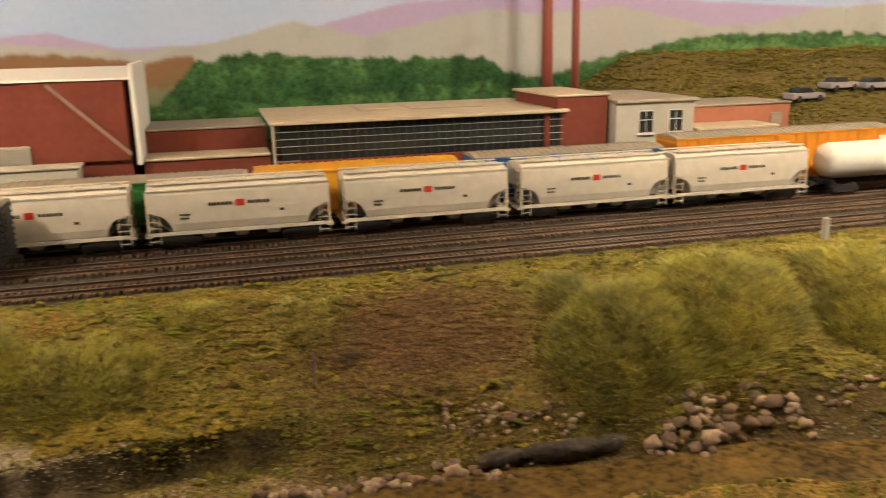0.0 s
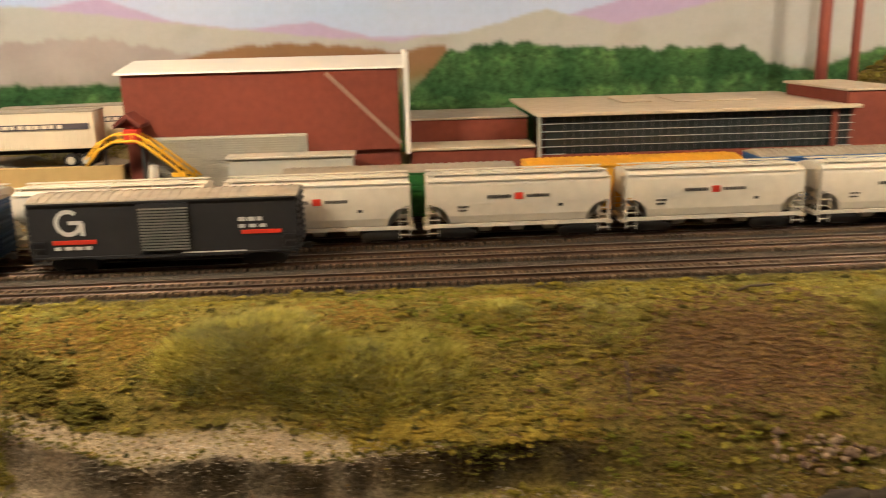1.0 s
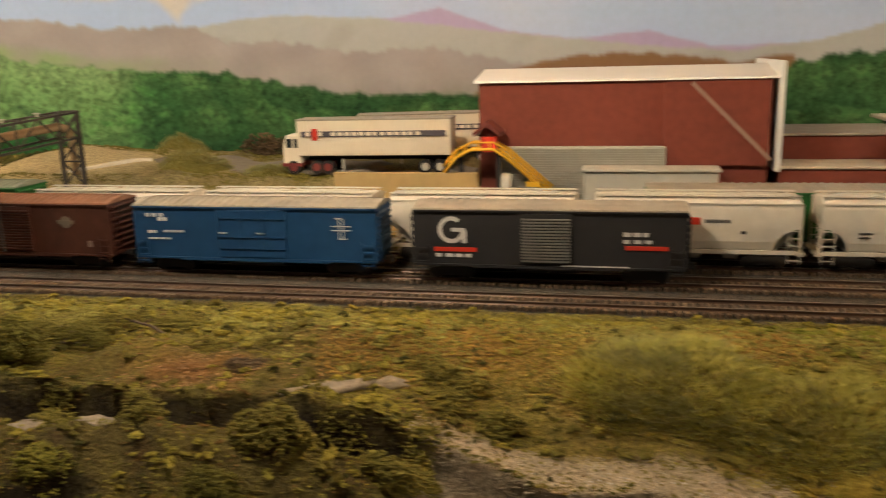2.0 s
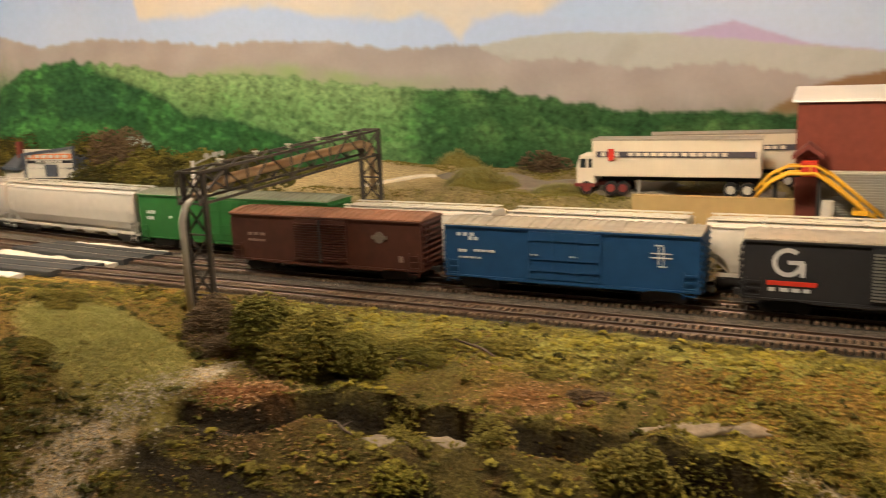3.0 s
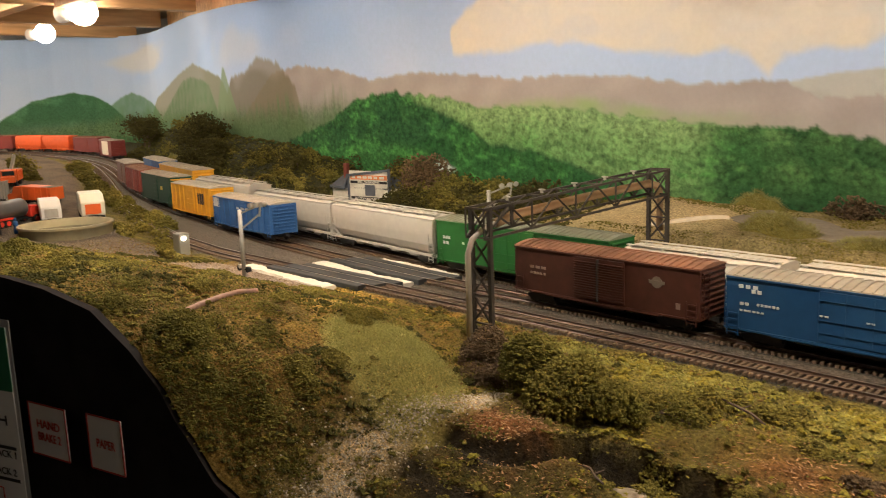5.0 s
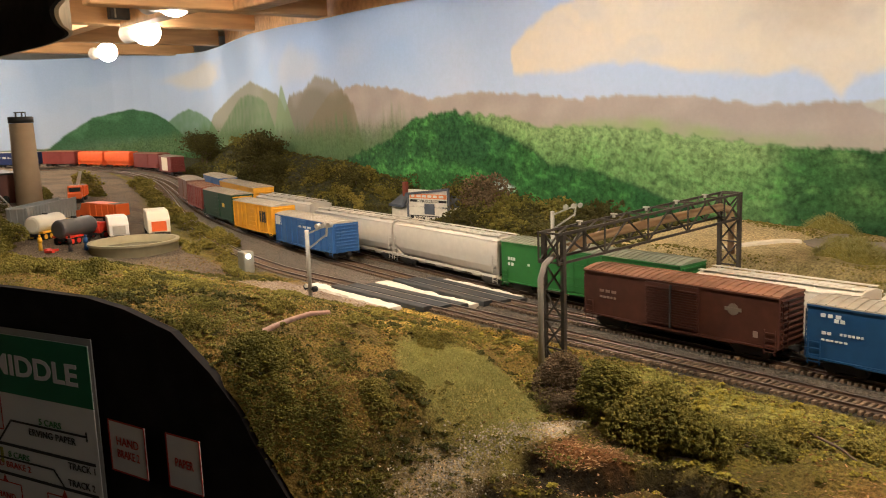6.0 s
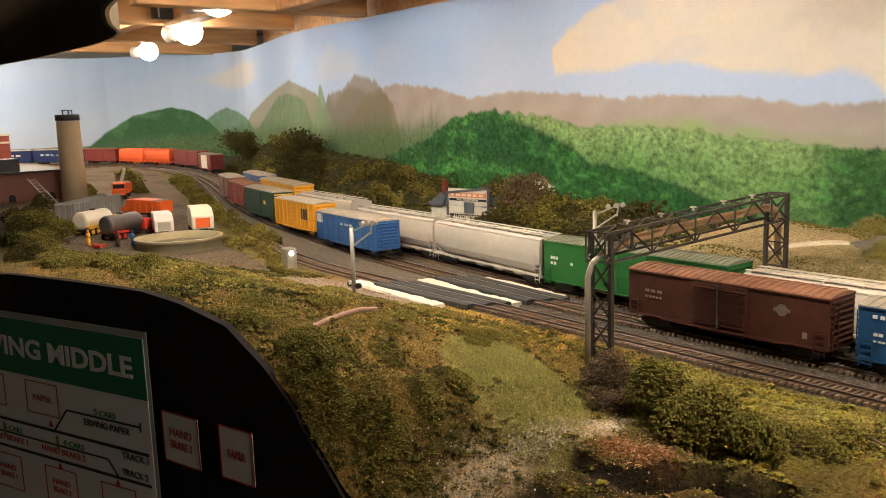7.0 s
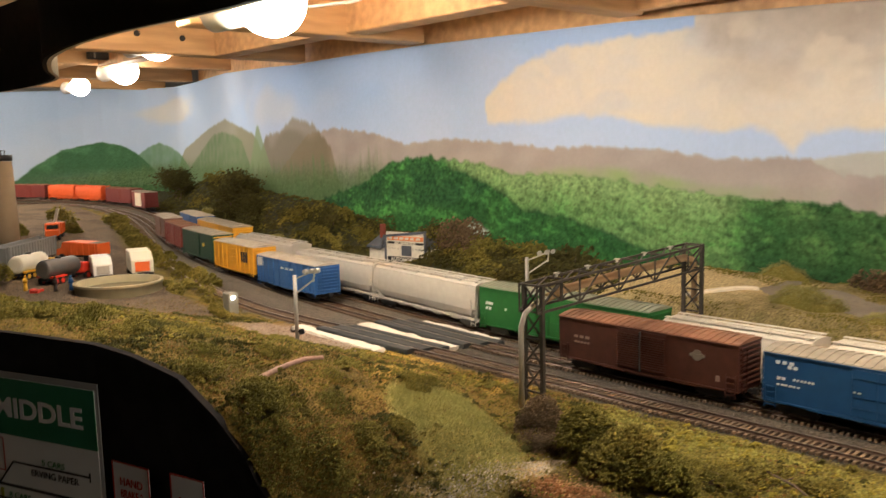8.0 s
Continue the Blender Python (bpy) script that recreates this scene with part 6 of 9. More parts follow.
words("SMALL ENGINE REPAIR", 0.0042, SIGNWHITE, hs, pose(0.033, -0.0032, 0.0497, 90), bold=0.0001)
plate(hs, "black_band", -0.003, 0.069, 0.0195, 0.0285, -0.0026, BLACK)
words("AUTOMOBILES", 0.0088, SIGNWHITE, hs, pose(0.033, -0.0032, 0.0240, 90), bold=0.0002)
plate(hs, "black_band", -0.003, 0.069, 0.0130, 0.0175, -0.0026, BLACK)
scribble(hs, 0.004, 0.062, 0.0138, 0.003, -0.0029, SIGNWHITE, 8, 22)
part("window", box(bmesh.new(), 0.026, 0.045, -0.0032, -0.0022, 0.0305, 0.0460), SLATE, hs)
part("chimney", box(bmesh.new(), -0.040, -0.033, 0.020, 0.027, 0.040, 0.074), BRICK, hs, "red brick chimney", bevel=0.0005)

# ---- sludge works at the left: silo, brick hall, tank, lorries ----
SILO = mat("buff_silo_concrete", (0.36, 0.27, 0.17), 0.85, 0, 60, 0.12, 0.15)
si = thing("silo", pose(-2.016, 0.596, 1.108), "tall buff silo with a dark cap", "silo")
bm = bmesh.new()
rod(bm, (0, 0, 0), (0, 0, 0.185), 0.0245, 0.0210, 32)
part("shell", bm, SILO, si)
part("cap", rod(bmesh.new(), (0, 0, 0.1855), (0, 0, 0.197), 0.0222, 0.0220, 32), STEEL, si, "dark steel cap")
bm = bmesh.new()
for a in range(5):
    p = Vector((0.009 * math.cos(a * 1.2566), 0.009 * math.sin(a * 1.2566), 0.197))
    bar(bm, p, p + Vector((0, 0, 0.0075)), 0.0016)
rod(bm, (0, 0, 0.2045), (0, 0, 0.206), 0.0105, seg=14)
part("vent", bm, STEEL, si)
bh = thing("brick_hall", Matrix.Identity(4), "low brick hall with a flat dark roof", "building")
block(bh, "wall", -2.36, -2.07, 0.28, 0.590, 1.10, 1.1950, paint_of("dull_brick", (0.16, 0.06, 0.045)))
block(bh, "roof", -2.37, -2.06, 0.27, 0.600, 1.1952, 1.1990, STEEL)
block(bh, "rooftop_unit", -2.14, -2.09, 0.44, 0.518, 1.1992, 1.2230, STEEL)
for y2 in (0.400, 0.4945, 0.567):
    part("window", prism(bmesh.new(), [(y2 - 0.006, 1.125), (y2 + 0.006, 1.125), (y2 + 0.006, 1.150), (y2 + 0.003, 1.155), (y2 - 0.003, 1.155), (y2 - 0.006, 1.150)], -2.0705, -2.0685, Matrix(((0, 1, 0, 0), (1, 0, 0, 0), (0, 0, 1, 0), (0, 0, 0, 1)))), GLASSDARK, bh, "dark arched window")
    block(bh, "window_sill", -2.0700, -2.0670, y2 - 0.008, y2 + 0.008, 1.1215, 1.1245, CONCRETE)
bt = thing("brick_tower", Matrix.Identity(4), "small brick tower with pale bands far behind", "building")
block(bt, "wall", -3.28, -3.20, 0.56, 0.724, 1.10, 1.2600, BRICK)
for z in (1.236, 1.2602):
    block(bt, "band", -3.29, -3.197, 0.55, 0.728, z, z + 0.006, CONCRETE)
ld = thing("ladder", Matrix.Identity(4), "pale metal ladder leaning on the hall", "ladder")
for dy in (-0.006, 0.006):
    part("stile", bar(bmesh.new(), (-2.058, 0.528 + dy, 1.184), (-1.950, 0.556 + dy, 1.122), 0.0016), SIG, ld)
for k in range(12):
    p = Vector((-2.058, 0.528, 1.184)).lerp(Vector((-1.950, 0.556, 1.122)), (k + 0.5) / 12)
    part("rung", bar(bmesh.new(), p + Vector((0, -0.006, 0)), p + Vector((0, 0.006, 0)), 0.0012), SIG, ld)
TANK = mat("olive_tank_concrete", (0.32, 0.28, 0.17), 0.8, 0, 90, 0.15, 0.1)
ct = thing("round_tank", pose(-1.400, 0.566, 1.1120), "low round open concrete tank", "tank")
bm = bmesh.new()
prof = [(0.057, -0.004), (0.057, 0.0140), (0.059, 0.0140), (0.059, 0.0170), (0.0545, 0.0170), (0.0545, 0.002)]
rings = [[bm.verts.new((r2 * math.cos(a), r2 * math.sin(a), z)) for r2, z in prof] for a in (2 * math.pi * i / 48 for i in range(48))]
for i in range(48):
    a, b2 = rings[i], rings[(i + 1) % 48]
    for k in range(len(prof) - 1):
        bm.faces.new((a[k], b2[k], b2[k + 1], a[k + 1])).smooth = k not in (1, 2, 3)
part("wall", bm, TANK, ct)
part("water", rod(bmesh.new(), (0, 0, 0.0), (0, 0, 0.0065), 0.0543, seg=48), mat("still_tank_water", (0.16, 0.14, 0.09), 0.12, spec=0.5), ct, "still brown water")


def lorry(name, label, m, kind, colour, cabc):
    t = thing(name, m, label, "truck", "works lorries")
    part("chassis", box(bmesh.new(), -0.042, 0.040, -0.006, 0.006, 0.0065, 0.0100), BLACK, t)
    if kind == "dump":
        part("cab", prism(bmesh.new(), [(0.018, 0.009), (0.044, 0.009), (0.044, 0.0195), (0.033, 0.0205), (0.030, 0.0320), (0.018, 0.0320)], -0.0125, 0.0125), cabc, t, bevel=0.0008)
        part("windscreen", box(bmesh.new(), 0.0308, 0.0326, -0.0105, 0.0105, 0.0215, 0.0300), GLASSDARK, t)
        bm = prism(bmesh.new(), [(-0.046, 0.0105), (0.015, 0.0105), (0.018, 0.0330), (-0.046, 0.0300)], -0.0148, 0.0148)
        part("tipper_body", bm, colour, t, bevel=0.0006)
        for k in range(5):
            x = -0.040 + 0.0125 * k
            part("body_rib", box(bmesh.new(), x - 0.001, x + 0.001, -0.0160, 0.0160, 0.0115, 0.0295), colour, t)
        part("load", box(bmesh.new(), -0.044, 0.014, -0.0130, 0.0130, 0.0280, 0.0310), LOT, t)
    elif kind == "tank":
        part("cab", prism(bmesh.new(), [(0.022, 0.009), (0.040, 0.009), (0.040, 0.0245), (0.022, 0.0255)], -0.0125, 0.0125), cabc, t, bevel=0.0012)
        part("windscreen", box(bmesh.new(), 0.0398, 0.0408, -0.0105, 0.0105, 0.0160, 0.0230), GLASSDARK, t)
        bm = bmesh.new()
        rod(bm, (-0.044, 0, 0.0235), (0.020, 0, 0.0235), 0.0132, seg=20)
        bmesh.ops.bevel(bm, geom=[e for e in bm.edges if len(e.link_faces) == 2 and not all(f.smooth for f in e.link_faces)], offset=0.004, segments=2, affect="EDGES", profile=0.5)
        part("tank", bm, colour, t)
        for y2 in (-0.012, 0.012):
            part("mudguard", box(bmesh.new(), -0.040, -0.012, y2 - 0.003, y2 + 0.003, 0.0110, 0.0135), cabc, t)
        part("hatch", rod(bmesh.new(), (-0.012, 0, 0.036), (-0.012, 0, 0.039), 0.004, seg=12), STEEL, t)
    else:
        part("cab", prism(bmesh.new(), [(0.026, 0.007), (0.040, 0.007), (0.040, 0.0260), (0.026, 0.0290)], -0.0125, 0.0125), cabc, t, bevel=0.0010)
        part("body", prism(bmesh.new(), [(-0.040, 0.009), (0.024, 0.009), (0.024, 0.0370), (-0.022, 0.0370), (-0.040, 0.0270)], -0.0145, 0.0145), colour, t, bevel=0.0010)
        part("tailgate", box(bmesh.new(), -0.0412, -0.0402, -0.0095, 0.0095, 0.0115, 0.0245), ORANGE if colour is CREAM else CONCRETE, t, "orange tailgate opening" if colour is CREAM else "grey tailgate")
    for x in (-0.033, -0.021, 0.031):
        for y2 in (-0.0115, 0.0115):
            wheel(t, x, y2, 0.0060, 0.005, cabc)
    return t


def yard_pose(x, y2, turn):
    return pose(x, y2, ground_at(x, y2) - 0.001, 0, 0, turn)


lorry("refuse_truck", "cream refuse truck with an orange tailgate opening", yard_pose(-1.490, 0.634, 163) @ Matrix.Scale(1.08, 4), "box", CREAM, CREAM)
lorry("box_truck", "small pale grey utility truck", yard_pose(-1.510, 0.583, 165) @ Matrix.Scale(0.92, 4), "box", WHITE, WHITE)
lorry("dump_truck", "orange dump truck with a ribbed body", yard_pose(-1.690, 0.622, 207), "dump", ORANGE, ORANGE)
cr = lorry("crane_truck", "orange lorry with a short raised boom", yard_pose(-2.000, 0.680, -24), "dump", ORANGE, ORANGE)
part("boom", bar(bmesh.new(), (-0.010, 0, 0.030), (-0.030, 0.006, 0.058), 0.005), CONCRETE, cr, "pale raised boom")
lorry("tank_truck", "small grey tanker with a red cab", yard_pose(-1.520, 0.536, 119), "tank", mat("worn_steel_tank", (0.16, 0.15, 0.14), 0.4, 0.5), RED)
lorry("tank_truck", "cream tanker on a yellow chassis", yard_pose(-1.600, 0.518, 128), "tank", CREAM, YELLOW)
GREYTRL = mat("grey_corrugated_trailer", (0.26, 0.26, 0.25), 0.6, 0.2, 90, 0.15)
gt = thing("bulk_trailer", yard_pose(-1.715, 0.540, 139), "long grey ribbed open bulk trailer", "trailer", "works lorries")
bm = box(bmesh.new(), -0.085, 0.085, -0.0150, 0.0150, 0.0075, 0.0105)
for y2 in (-0.0145, 0.0145):
    box(bm, -0.085, 0.085, y2 - 0.0006, y2 + 0.0006, 0.0106, 0.0370)
    box(bm, -0.086, 0.086, y2 - 0.0012, y2 + 0.0012, 0.0371, 0.0388)
for x in (-0.0845, 0.0845):
    box(bm, x - 0.0006, x + 0.0006, -0.0138, 0.0138, 0.0106, 0.0370)
part("body", bm, GREYTRL, gt, "open-topped ribbed body")
for k in range(18):
    x = -0.083 + 0.00976 * k
    for y2 in (-0.0154, 0.0154):
        part("body_rib", box(bmesh.new(), x - 0.0009, x + 0.0009, y2 - 0.0006, y2 + 0.0006, 0.0085, 0.0370), GREYTRL, gt)
for y2 in (-0.010, 0.0, 0.010):
    part("end_rib", box(bmesh.new(), -0.0862, -0.0852, y2 - 0.0009, y2 + 0.0009, 0.0085, 0.0370), GREYTRL, gt)
for x in (-0.07, -0.058, 0.06):
    for y2 in (-0.0112, 0.0112):
        wheel(gt, x, y2, 0.0060, 0.005, STEEL)
for i, (x, y2, c) in enumerate(((-1.484, 0.470, YELLOW), (-1.446, 0.497, STEEL), (-1.444, 0.517, ROYAL))):
    bm = rod(bmesh.new(), (0, 0, 0), (0, 0, 0.012), 0.0030, 0.0022, 8)
    rod(bm, (0, 0, 0.012), (0, 0, 0.0185), 0.0034, 0.0026, 8)
    rod(bm, (0, 0, 0.0188), (0, 0, 0.0225), 0.0016, 0.0014, 8)
    ob = solid("figurine", bm, c, "tiny plain painted figurine standing in the yard", "figurine", group="yard figurines")
    ob.matrix_world = yard_pose(x, y2, 40 * i)
bm = bmesh.new()
for k in range(3):
    bar(bm, (0, 0, 0.003 + 0.001 * k), (0.016 * math.cos(k * 1.1), 0.016 * math.sin(k * 1.1), 0.004), 0.004, 0.003)
ob = solid("red_wreckage", bm, RED, "small heap of bright red parts on the ground", "heap")
ob.matrix_world = yard_pose(-1.462, 0.470, 20)

# ---- parked cars on the far hill, to the right ----
for x, y2, turn in ((0.655, 0.975, 8), (0.712, 0.985, 12), (0.765, 0.985, 6)):
    pc = thing("parked_car", pose(x, y2, ground_at(x, y2) - 0.001, 0, 0, turn), "small dull lilac-grey model car on the hill", "car", "parked cars")
    LIL = paint_of("lilac_grey_car", (0.30, 0.27, 0.30), 0.35)
    part("body", prism(bmesh.new(), [(-0.026, 0.004), (0.026, 0.004), (0.026, 0.0095), (0.016, 0.0110), (-0.026, 0.0110)], -0.010, 0.010), LIL, pc, bevel=0.0012)
    part("cabin", prism(bmesh.new(), [(-0.018, 0.0108), (0.010, 0.0108), (0.003, 0.0165), (-0.013, 0.0165)], -0.0088, 0.0088), GLASSDARK, pc, bevel=0.0008)
    for dx in (-0.016, 0.016):
        for dy in (-0.0092, 0.0092):
            wheel(pc, dx, dy, 0.0040, 0.003, STEEL)

# ---- black fascia, control panel and valance ----
FASCIA = mat("matt_black_fascia", (0.022, 0.019, 0.018), 0.95, 0, 60, 0.3, 0.05, spec=0.05)
# plan of the fascia and the height of its top edge
FRONT = [(1.90, 0.328, 1.000), (0.35, 0.328, 1.000), (0.10, 0.398, 1.000), (-0.20, 0.428, 1.000), (-0.60, 0.428, 1.000), (-0.665, 0.417, 1.010), (-0.700, 0.405, 1.036), (-0.717, 0.402, 1.044), (-0.731, 0.398, 1.062), (-0.746, 0.394, 1.079), (-0.758, 0.391, 1.097), (-0.781, 0.384, 1.120), (-0.817, 0.375, 1.143),
         (-0.864, 0.361, 1.154), (-0.903, 0.348, 1.159), (-0.98, 0.317, 1.161), (-1.05, 0.290, 1.161), (-1.12, 0.258, 1.159), (-1.20, 0.220, 1.156), (-1.40, 0.118, 1.150), (-2.0, 0.118, 1.150), (-3.9, 0.118, 1.150)]
bm = bmesh.new()
cols = []
for i, (x, y2, z) in enumerate(FRONT):
    a, b2 = Vector(FRONT[max(i - 1, 0)][:2]), Vector(FRONT[min(i + 1, len(FRONT) - 1)][:2])
    n2 = Vector((-(b2 - a).y, (b2 - a).x)).normalized() * -0.006
    cols.append([bm.verts.new(c) for c in ((x, y2, 0.02), (x, y2, z), (x + n2.x, y2 + n2.y, z), (x + n2.x, y2 + n2.y, 0.02))])
for a, b2 in zip(cols, cols[1:]):
    for k in range(4):
        bm.faces.new((a[k], a[(k + 1) % 4], b2[(k + 1) % 4], b2[k]))
solid("fascia", bm, FASCIA, "curved matt black fascia board along the layout front", "fascia", "structure")

PANEL_WHITE = mat("printed_white_panel", (0.66, 0.66, 0.65), 0.4, 0, 40, 0.05, 0)
PANEL_GREEN = mat("printed_green_band", (0.015, 0.15, 0.065), 0.4, 0, 40, 0.1, 0)
PANEL_GREY = mat("grey_panel_edge", (0.30, 0.30, 0.29), 0.4, 0, 40, 0.1, 0)
PRINT_RED = mat("printed_red_line", (0.40, 0.04, 0.03), 0.5, 0, 40, 0.1, 0)
PRINT_GREEN = mat("printed_green_letters", (0.03, 0.16, 0.05), 0.5, 0, 40, 0.1, 0)
PRINT_OLIVE = mat("printed_olive_mark", (0.25, 0.25, 0.04), 0.5, 0, 40, 0.1, 0)


def board(ox, oy, ux, uy):
    """A pose whose x runs right along the fascia, y up and z out of it; y = 0 on the room floor."""
    X, Y = Vector((ux, uy, 0)).normalized(), Vector((0, 0, 1))
    Z = X.cross(Y)
    return Matrix(((X.x, Y.x, Z.x, ox), (X.y, Y.y, Z.y, oy), (X.z, Y.z, Z.z, 0.002), (0, 0, 0, 1)))


cp = thing("control_panel", board(-0.8978, 0.3471, 0.934, 0.358), "printed track diagram panel with a green title band", "panel")


def flat(t, name, x0, x1, z0, z1, d, material, label=""):
    return part(name, box(bmesh.new(), x0, x1, z0, z1, d - 0.0006, d), material, t, label)


def stroke(t, a, b, w, material, d=0.0050):
    return part("printed_line", bar(bmesh.new(), (a[0], a[1], d), (b[0], b[1], d), w, 0.0004), material, t)


def fitted(text, x0, x1, zc, h, material, t, d, bold=0.0):
    """Letters stretched to a width and a height."""
    ob = words(text, 0.02, material, t, Matrix.Identity(4), bold=bold)
    xs, ys = zip(*((v.co.x, v.co.y) for v in ob.data.vertices))
    sx, sy = (x1 - x0) / (max(xs) - min(xs)), h / (max(ys) - min(ys))
    ob.matrix_local = Matrix.Translation((x0 - min(xs) * sx, zc - (min(ys) + max(ys)) / 2 * sy, d)) @ Matrix.Diagonal((sx, sy, 1, 1))
    return ob


flat(cp, "backing", -0.425, 0.004, 0.930, 1.1278, 0.0036, PANEL_GREY, "grey edge of the panel")
flat(cp, "sheet", -0.420, 0.0005, 0.934, 1.1225, 0.0044, PANEL_WHITE)
flat(cp, "title_band", -0.420, 0.0005, 1.0745, 1.1225, 0.0048, PANEL_GREEN, "dark green title band")
fitted("ERVING MIDDLE", -0.226, -0.0130, 1.0985, 0.0172, PANEL_WHITE, cp, 0.0052, bold=0.0005)
stroke(cp, (-0.41, 1.0306), (-0.003, 1.0306), 0.0024, DARK_LETTER)
stroke(cp, (-0.41, 1.0052), (-0.003, 1.0052), 0.0024, DARK_LETTER)
stroke(cp, (-0.1183, 1.0310), (-0.0990, 1.0518), 0.0016, DARK_LETTER)
stroke(cp, (-0.0990, 1.0518), (-0.0100, 1.0518), 0.0016, DARK_LETTER)
stroke(cp, (-0.0100, 1.0480), (-0.0100, 1.0556), 0.0014, DARK_LETTER)
stroke(cp, (-0.2600, 1.0185), (-0.0524, 1.0185), 0.0014, DARK_LETTER)
stroke(cp, (-0.0524, 1.0185), (-0.0410, 1.0052), 0.0014, DARK_LETTER)
fitted("5 CARS", -0.0640, -0.0381, 1.0560, 0.0050, PRINT_GREEN, cp, 0.0050)
fitted("ERVING PAPER", -0.0775, -0.0230, 1.0458, 0.0055, DARK_LETTER, cp, 0.0050)
fitted("8 CARS", -0.1074, -0.0813, 1.0225, 0.0050, PRINT_GREEN, cp, 0.0050)
fitted("5 CARS", -0.1900, -0.1640, 1.0225, 0.0050, PRINT_GREEN, cp, 0.0050)
fitted("HAND BRAKE 2", -0.1378, -0.0811, 1.0132, 0.0050, PRINT_RED, cp, 0.0050)
fitted("HAND BRAKE 1", -0.2150, -0.1580, 1.0132, 0.0050, PRINT_RED, cp, 0.0050)
fitted("TRACK 1", -0.0345, -0.0043, 1.0254, 0.0055, DARK_LETTER, cp, 0.0050)
fitted("TRACK 2", -0.0366, -0.0062, 1.0114, 0.0055, DARK_LETTER, cp, 0.0050)
for x in (-0.1160, -0.1900):
    flat(cp, "olive_mark", x - 0.0016, x + 0.0016, 1.0140, 1.0268, 0.0052, PRINT_OLIVE, "short olive mark")
for (x0, x1, z0, z1), lines in (((-0.1520, -0.1095, 1.0430, 1.0708), ("PAPER",)), ((-0.2250, -0.1830, 1.0430, 1.0708), ()), ((-0.1370, -0.0960, 0.9660, 0.9975), ("HAND", "BRAKE 2")), ((-0.0635, -0.0230, 0.9660, 0.9975), ("MIDDLE",)), ((-0.2120, -0.1710, 0.9660, 0.9975), ("HAND", "BRAKE 1"))):
    for a, b2 in (((x0, z0), (x1, z0)), ((x1, z0), (x1, z1)), ((x1, z1), (x0, z1)), ((x0, z1), (x0, z0))):
        stroke(cp, a, b2, 0.0008, PRINT_RED)
    for k, tx in enumerate(lines):
        zc = (z0 + z1) / 2 + 0.0036 * (len(lines) - 1) - 0.0075 * k
        fitted(tx, x0 + 0.009, x1 - 0.009, zc, 0.0050, PRINT_RED, cp, 0.0050)
for x, z in ((-0.1225, 1.0365), (-0.1160, 1.0005), (-0.0430, 1.0005)):
    part("arrowhead", prism(bmesh.new(), [(x - 0.003, z - 0.003), (x + 0.003, z - 0.003), (x, z + 0.003)], 0, 0.0004, Matrix(((1, 0, 0, 0), (0, 0, 1, 0), (0, 1, 0, 0.0046), (0, 0, 0, 1)))), PRINT_RED, cp)

for (x0, x1, z0, z1), lines in (((-0.0360, 0.0048, 1.0308, 1.0692), ("HAND", "BRAKE 2")), ((0.0290, 0.0630, 1.0325, 1.0710), ("PAPER",))):
    ca = thing("label_card", board(-0.8497, 0.3617, 0.9627, 0.2704), "small white label card with red print on the fascia", "card", "label cards")
    flat(ca, "card", x0, x1, z0, z1, 0.0030, PANEL_WHITE)
    for a, b2 in (((x0, z0), (x1, z0)), ((x1, z0), (x1, z1)), ((x1, z1), (x0, z1)), ((x0, z1), (x0, z0))):
        stroke(ca, a, b2, 0.0010, PRINT_RED, 0.0034)
    for k, tx in enumerate(lines):
        fitted(tx, x0 + 0.008, x1 - 0.0075, (z0 + z1) / 2 + 0.0045 * (len(lines) - 1) - 0.0095 * k, 0.0062, PRINT_RED, ca, 0.0034)

# ---- valance and the wooden frame above ----
CREAM_IN = mat("cream_valance_inside", (0.62, 0.52, 0.36), 0.7)
VAL = spaced([(-3.9, 0.25), (-2.6, 0.50), (-2.20, 0.565), (-1.93, 0.585), (-1.78, 0.590), (-1.63, 0.575), (-1.49, 0.520), (-1.35, 0.475), (-1.25, 0.457), (-1.15, 0.449), (-1.05, 0.452), (-0.91, 0.468), (-0.60, 0.470), (-0.20, 0.450), (0.40, 0.40), (1.9, 0.34)], 0.02)
VALZ = 1.420
for nm, off, m in (("outer_face", 0.0, FASCIA), ("inner_face", 0.0052, CREAM_IN)):
    bm = bmesh.new()
    cols = []
    for i, (x, y2) in enumerate(VAL):
        a, b2 = Vector(VAL[max(i - 1, 0)]), Vector(VAL[min(i + 1, len(VAL) - 1)])
        n2 = Vector((-(b2 - a).y, (b2 - a).x)).normalized()
        p, q = Vector((x, y2)) + n2 * off, Vector((x, y2)) + n2 * (off + 0.005)
        cols.append([bm.verts.new(c) for c in ((*p, VALZ), (*p, 1.565), (*q, 1.565), (*q, VALZ))])
    for a, b2 in zip(cols, cols[1:]):
        for k in range(4):
            bm.faces.new((a[k], a[(k + 1) % 4], b2[(k + 1) % 4], b2[k])).smooth = k in (0, 2)
    bm.faces.new(cols[0])
    bm.faces.new(cols[-1][::-1])
    if nm == "outer_face":
        va = solid("valance", bm, m, "curved black valance board over the layout", "valance", "structure")
    else:
        part(nm, bm, m, va, "cream inside face")

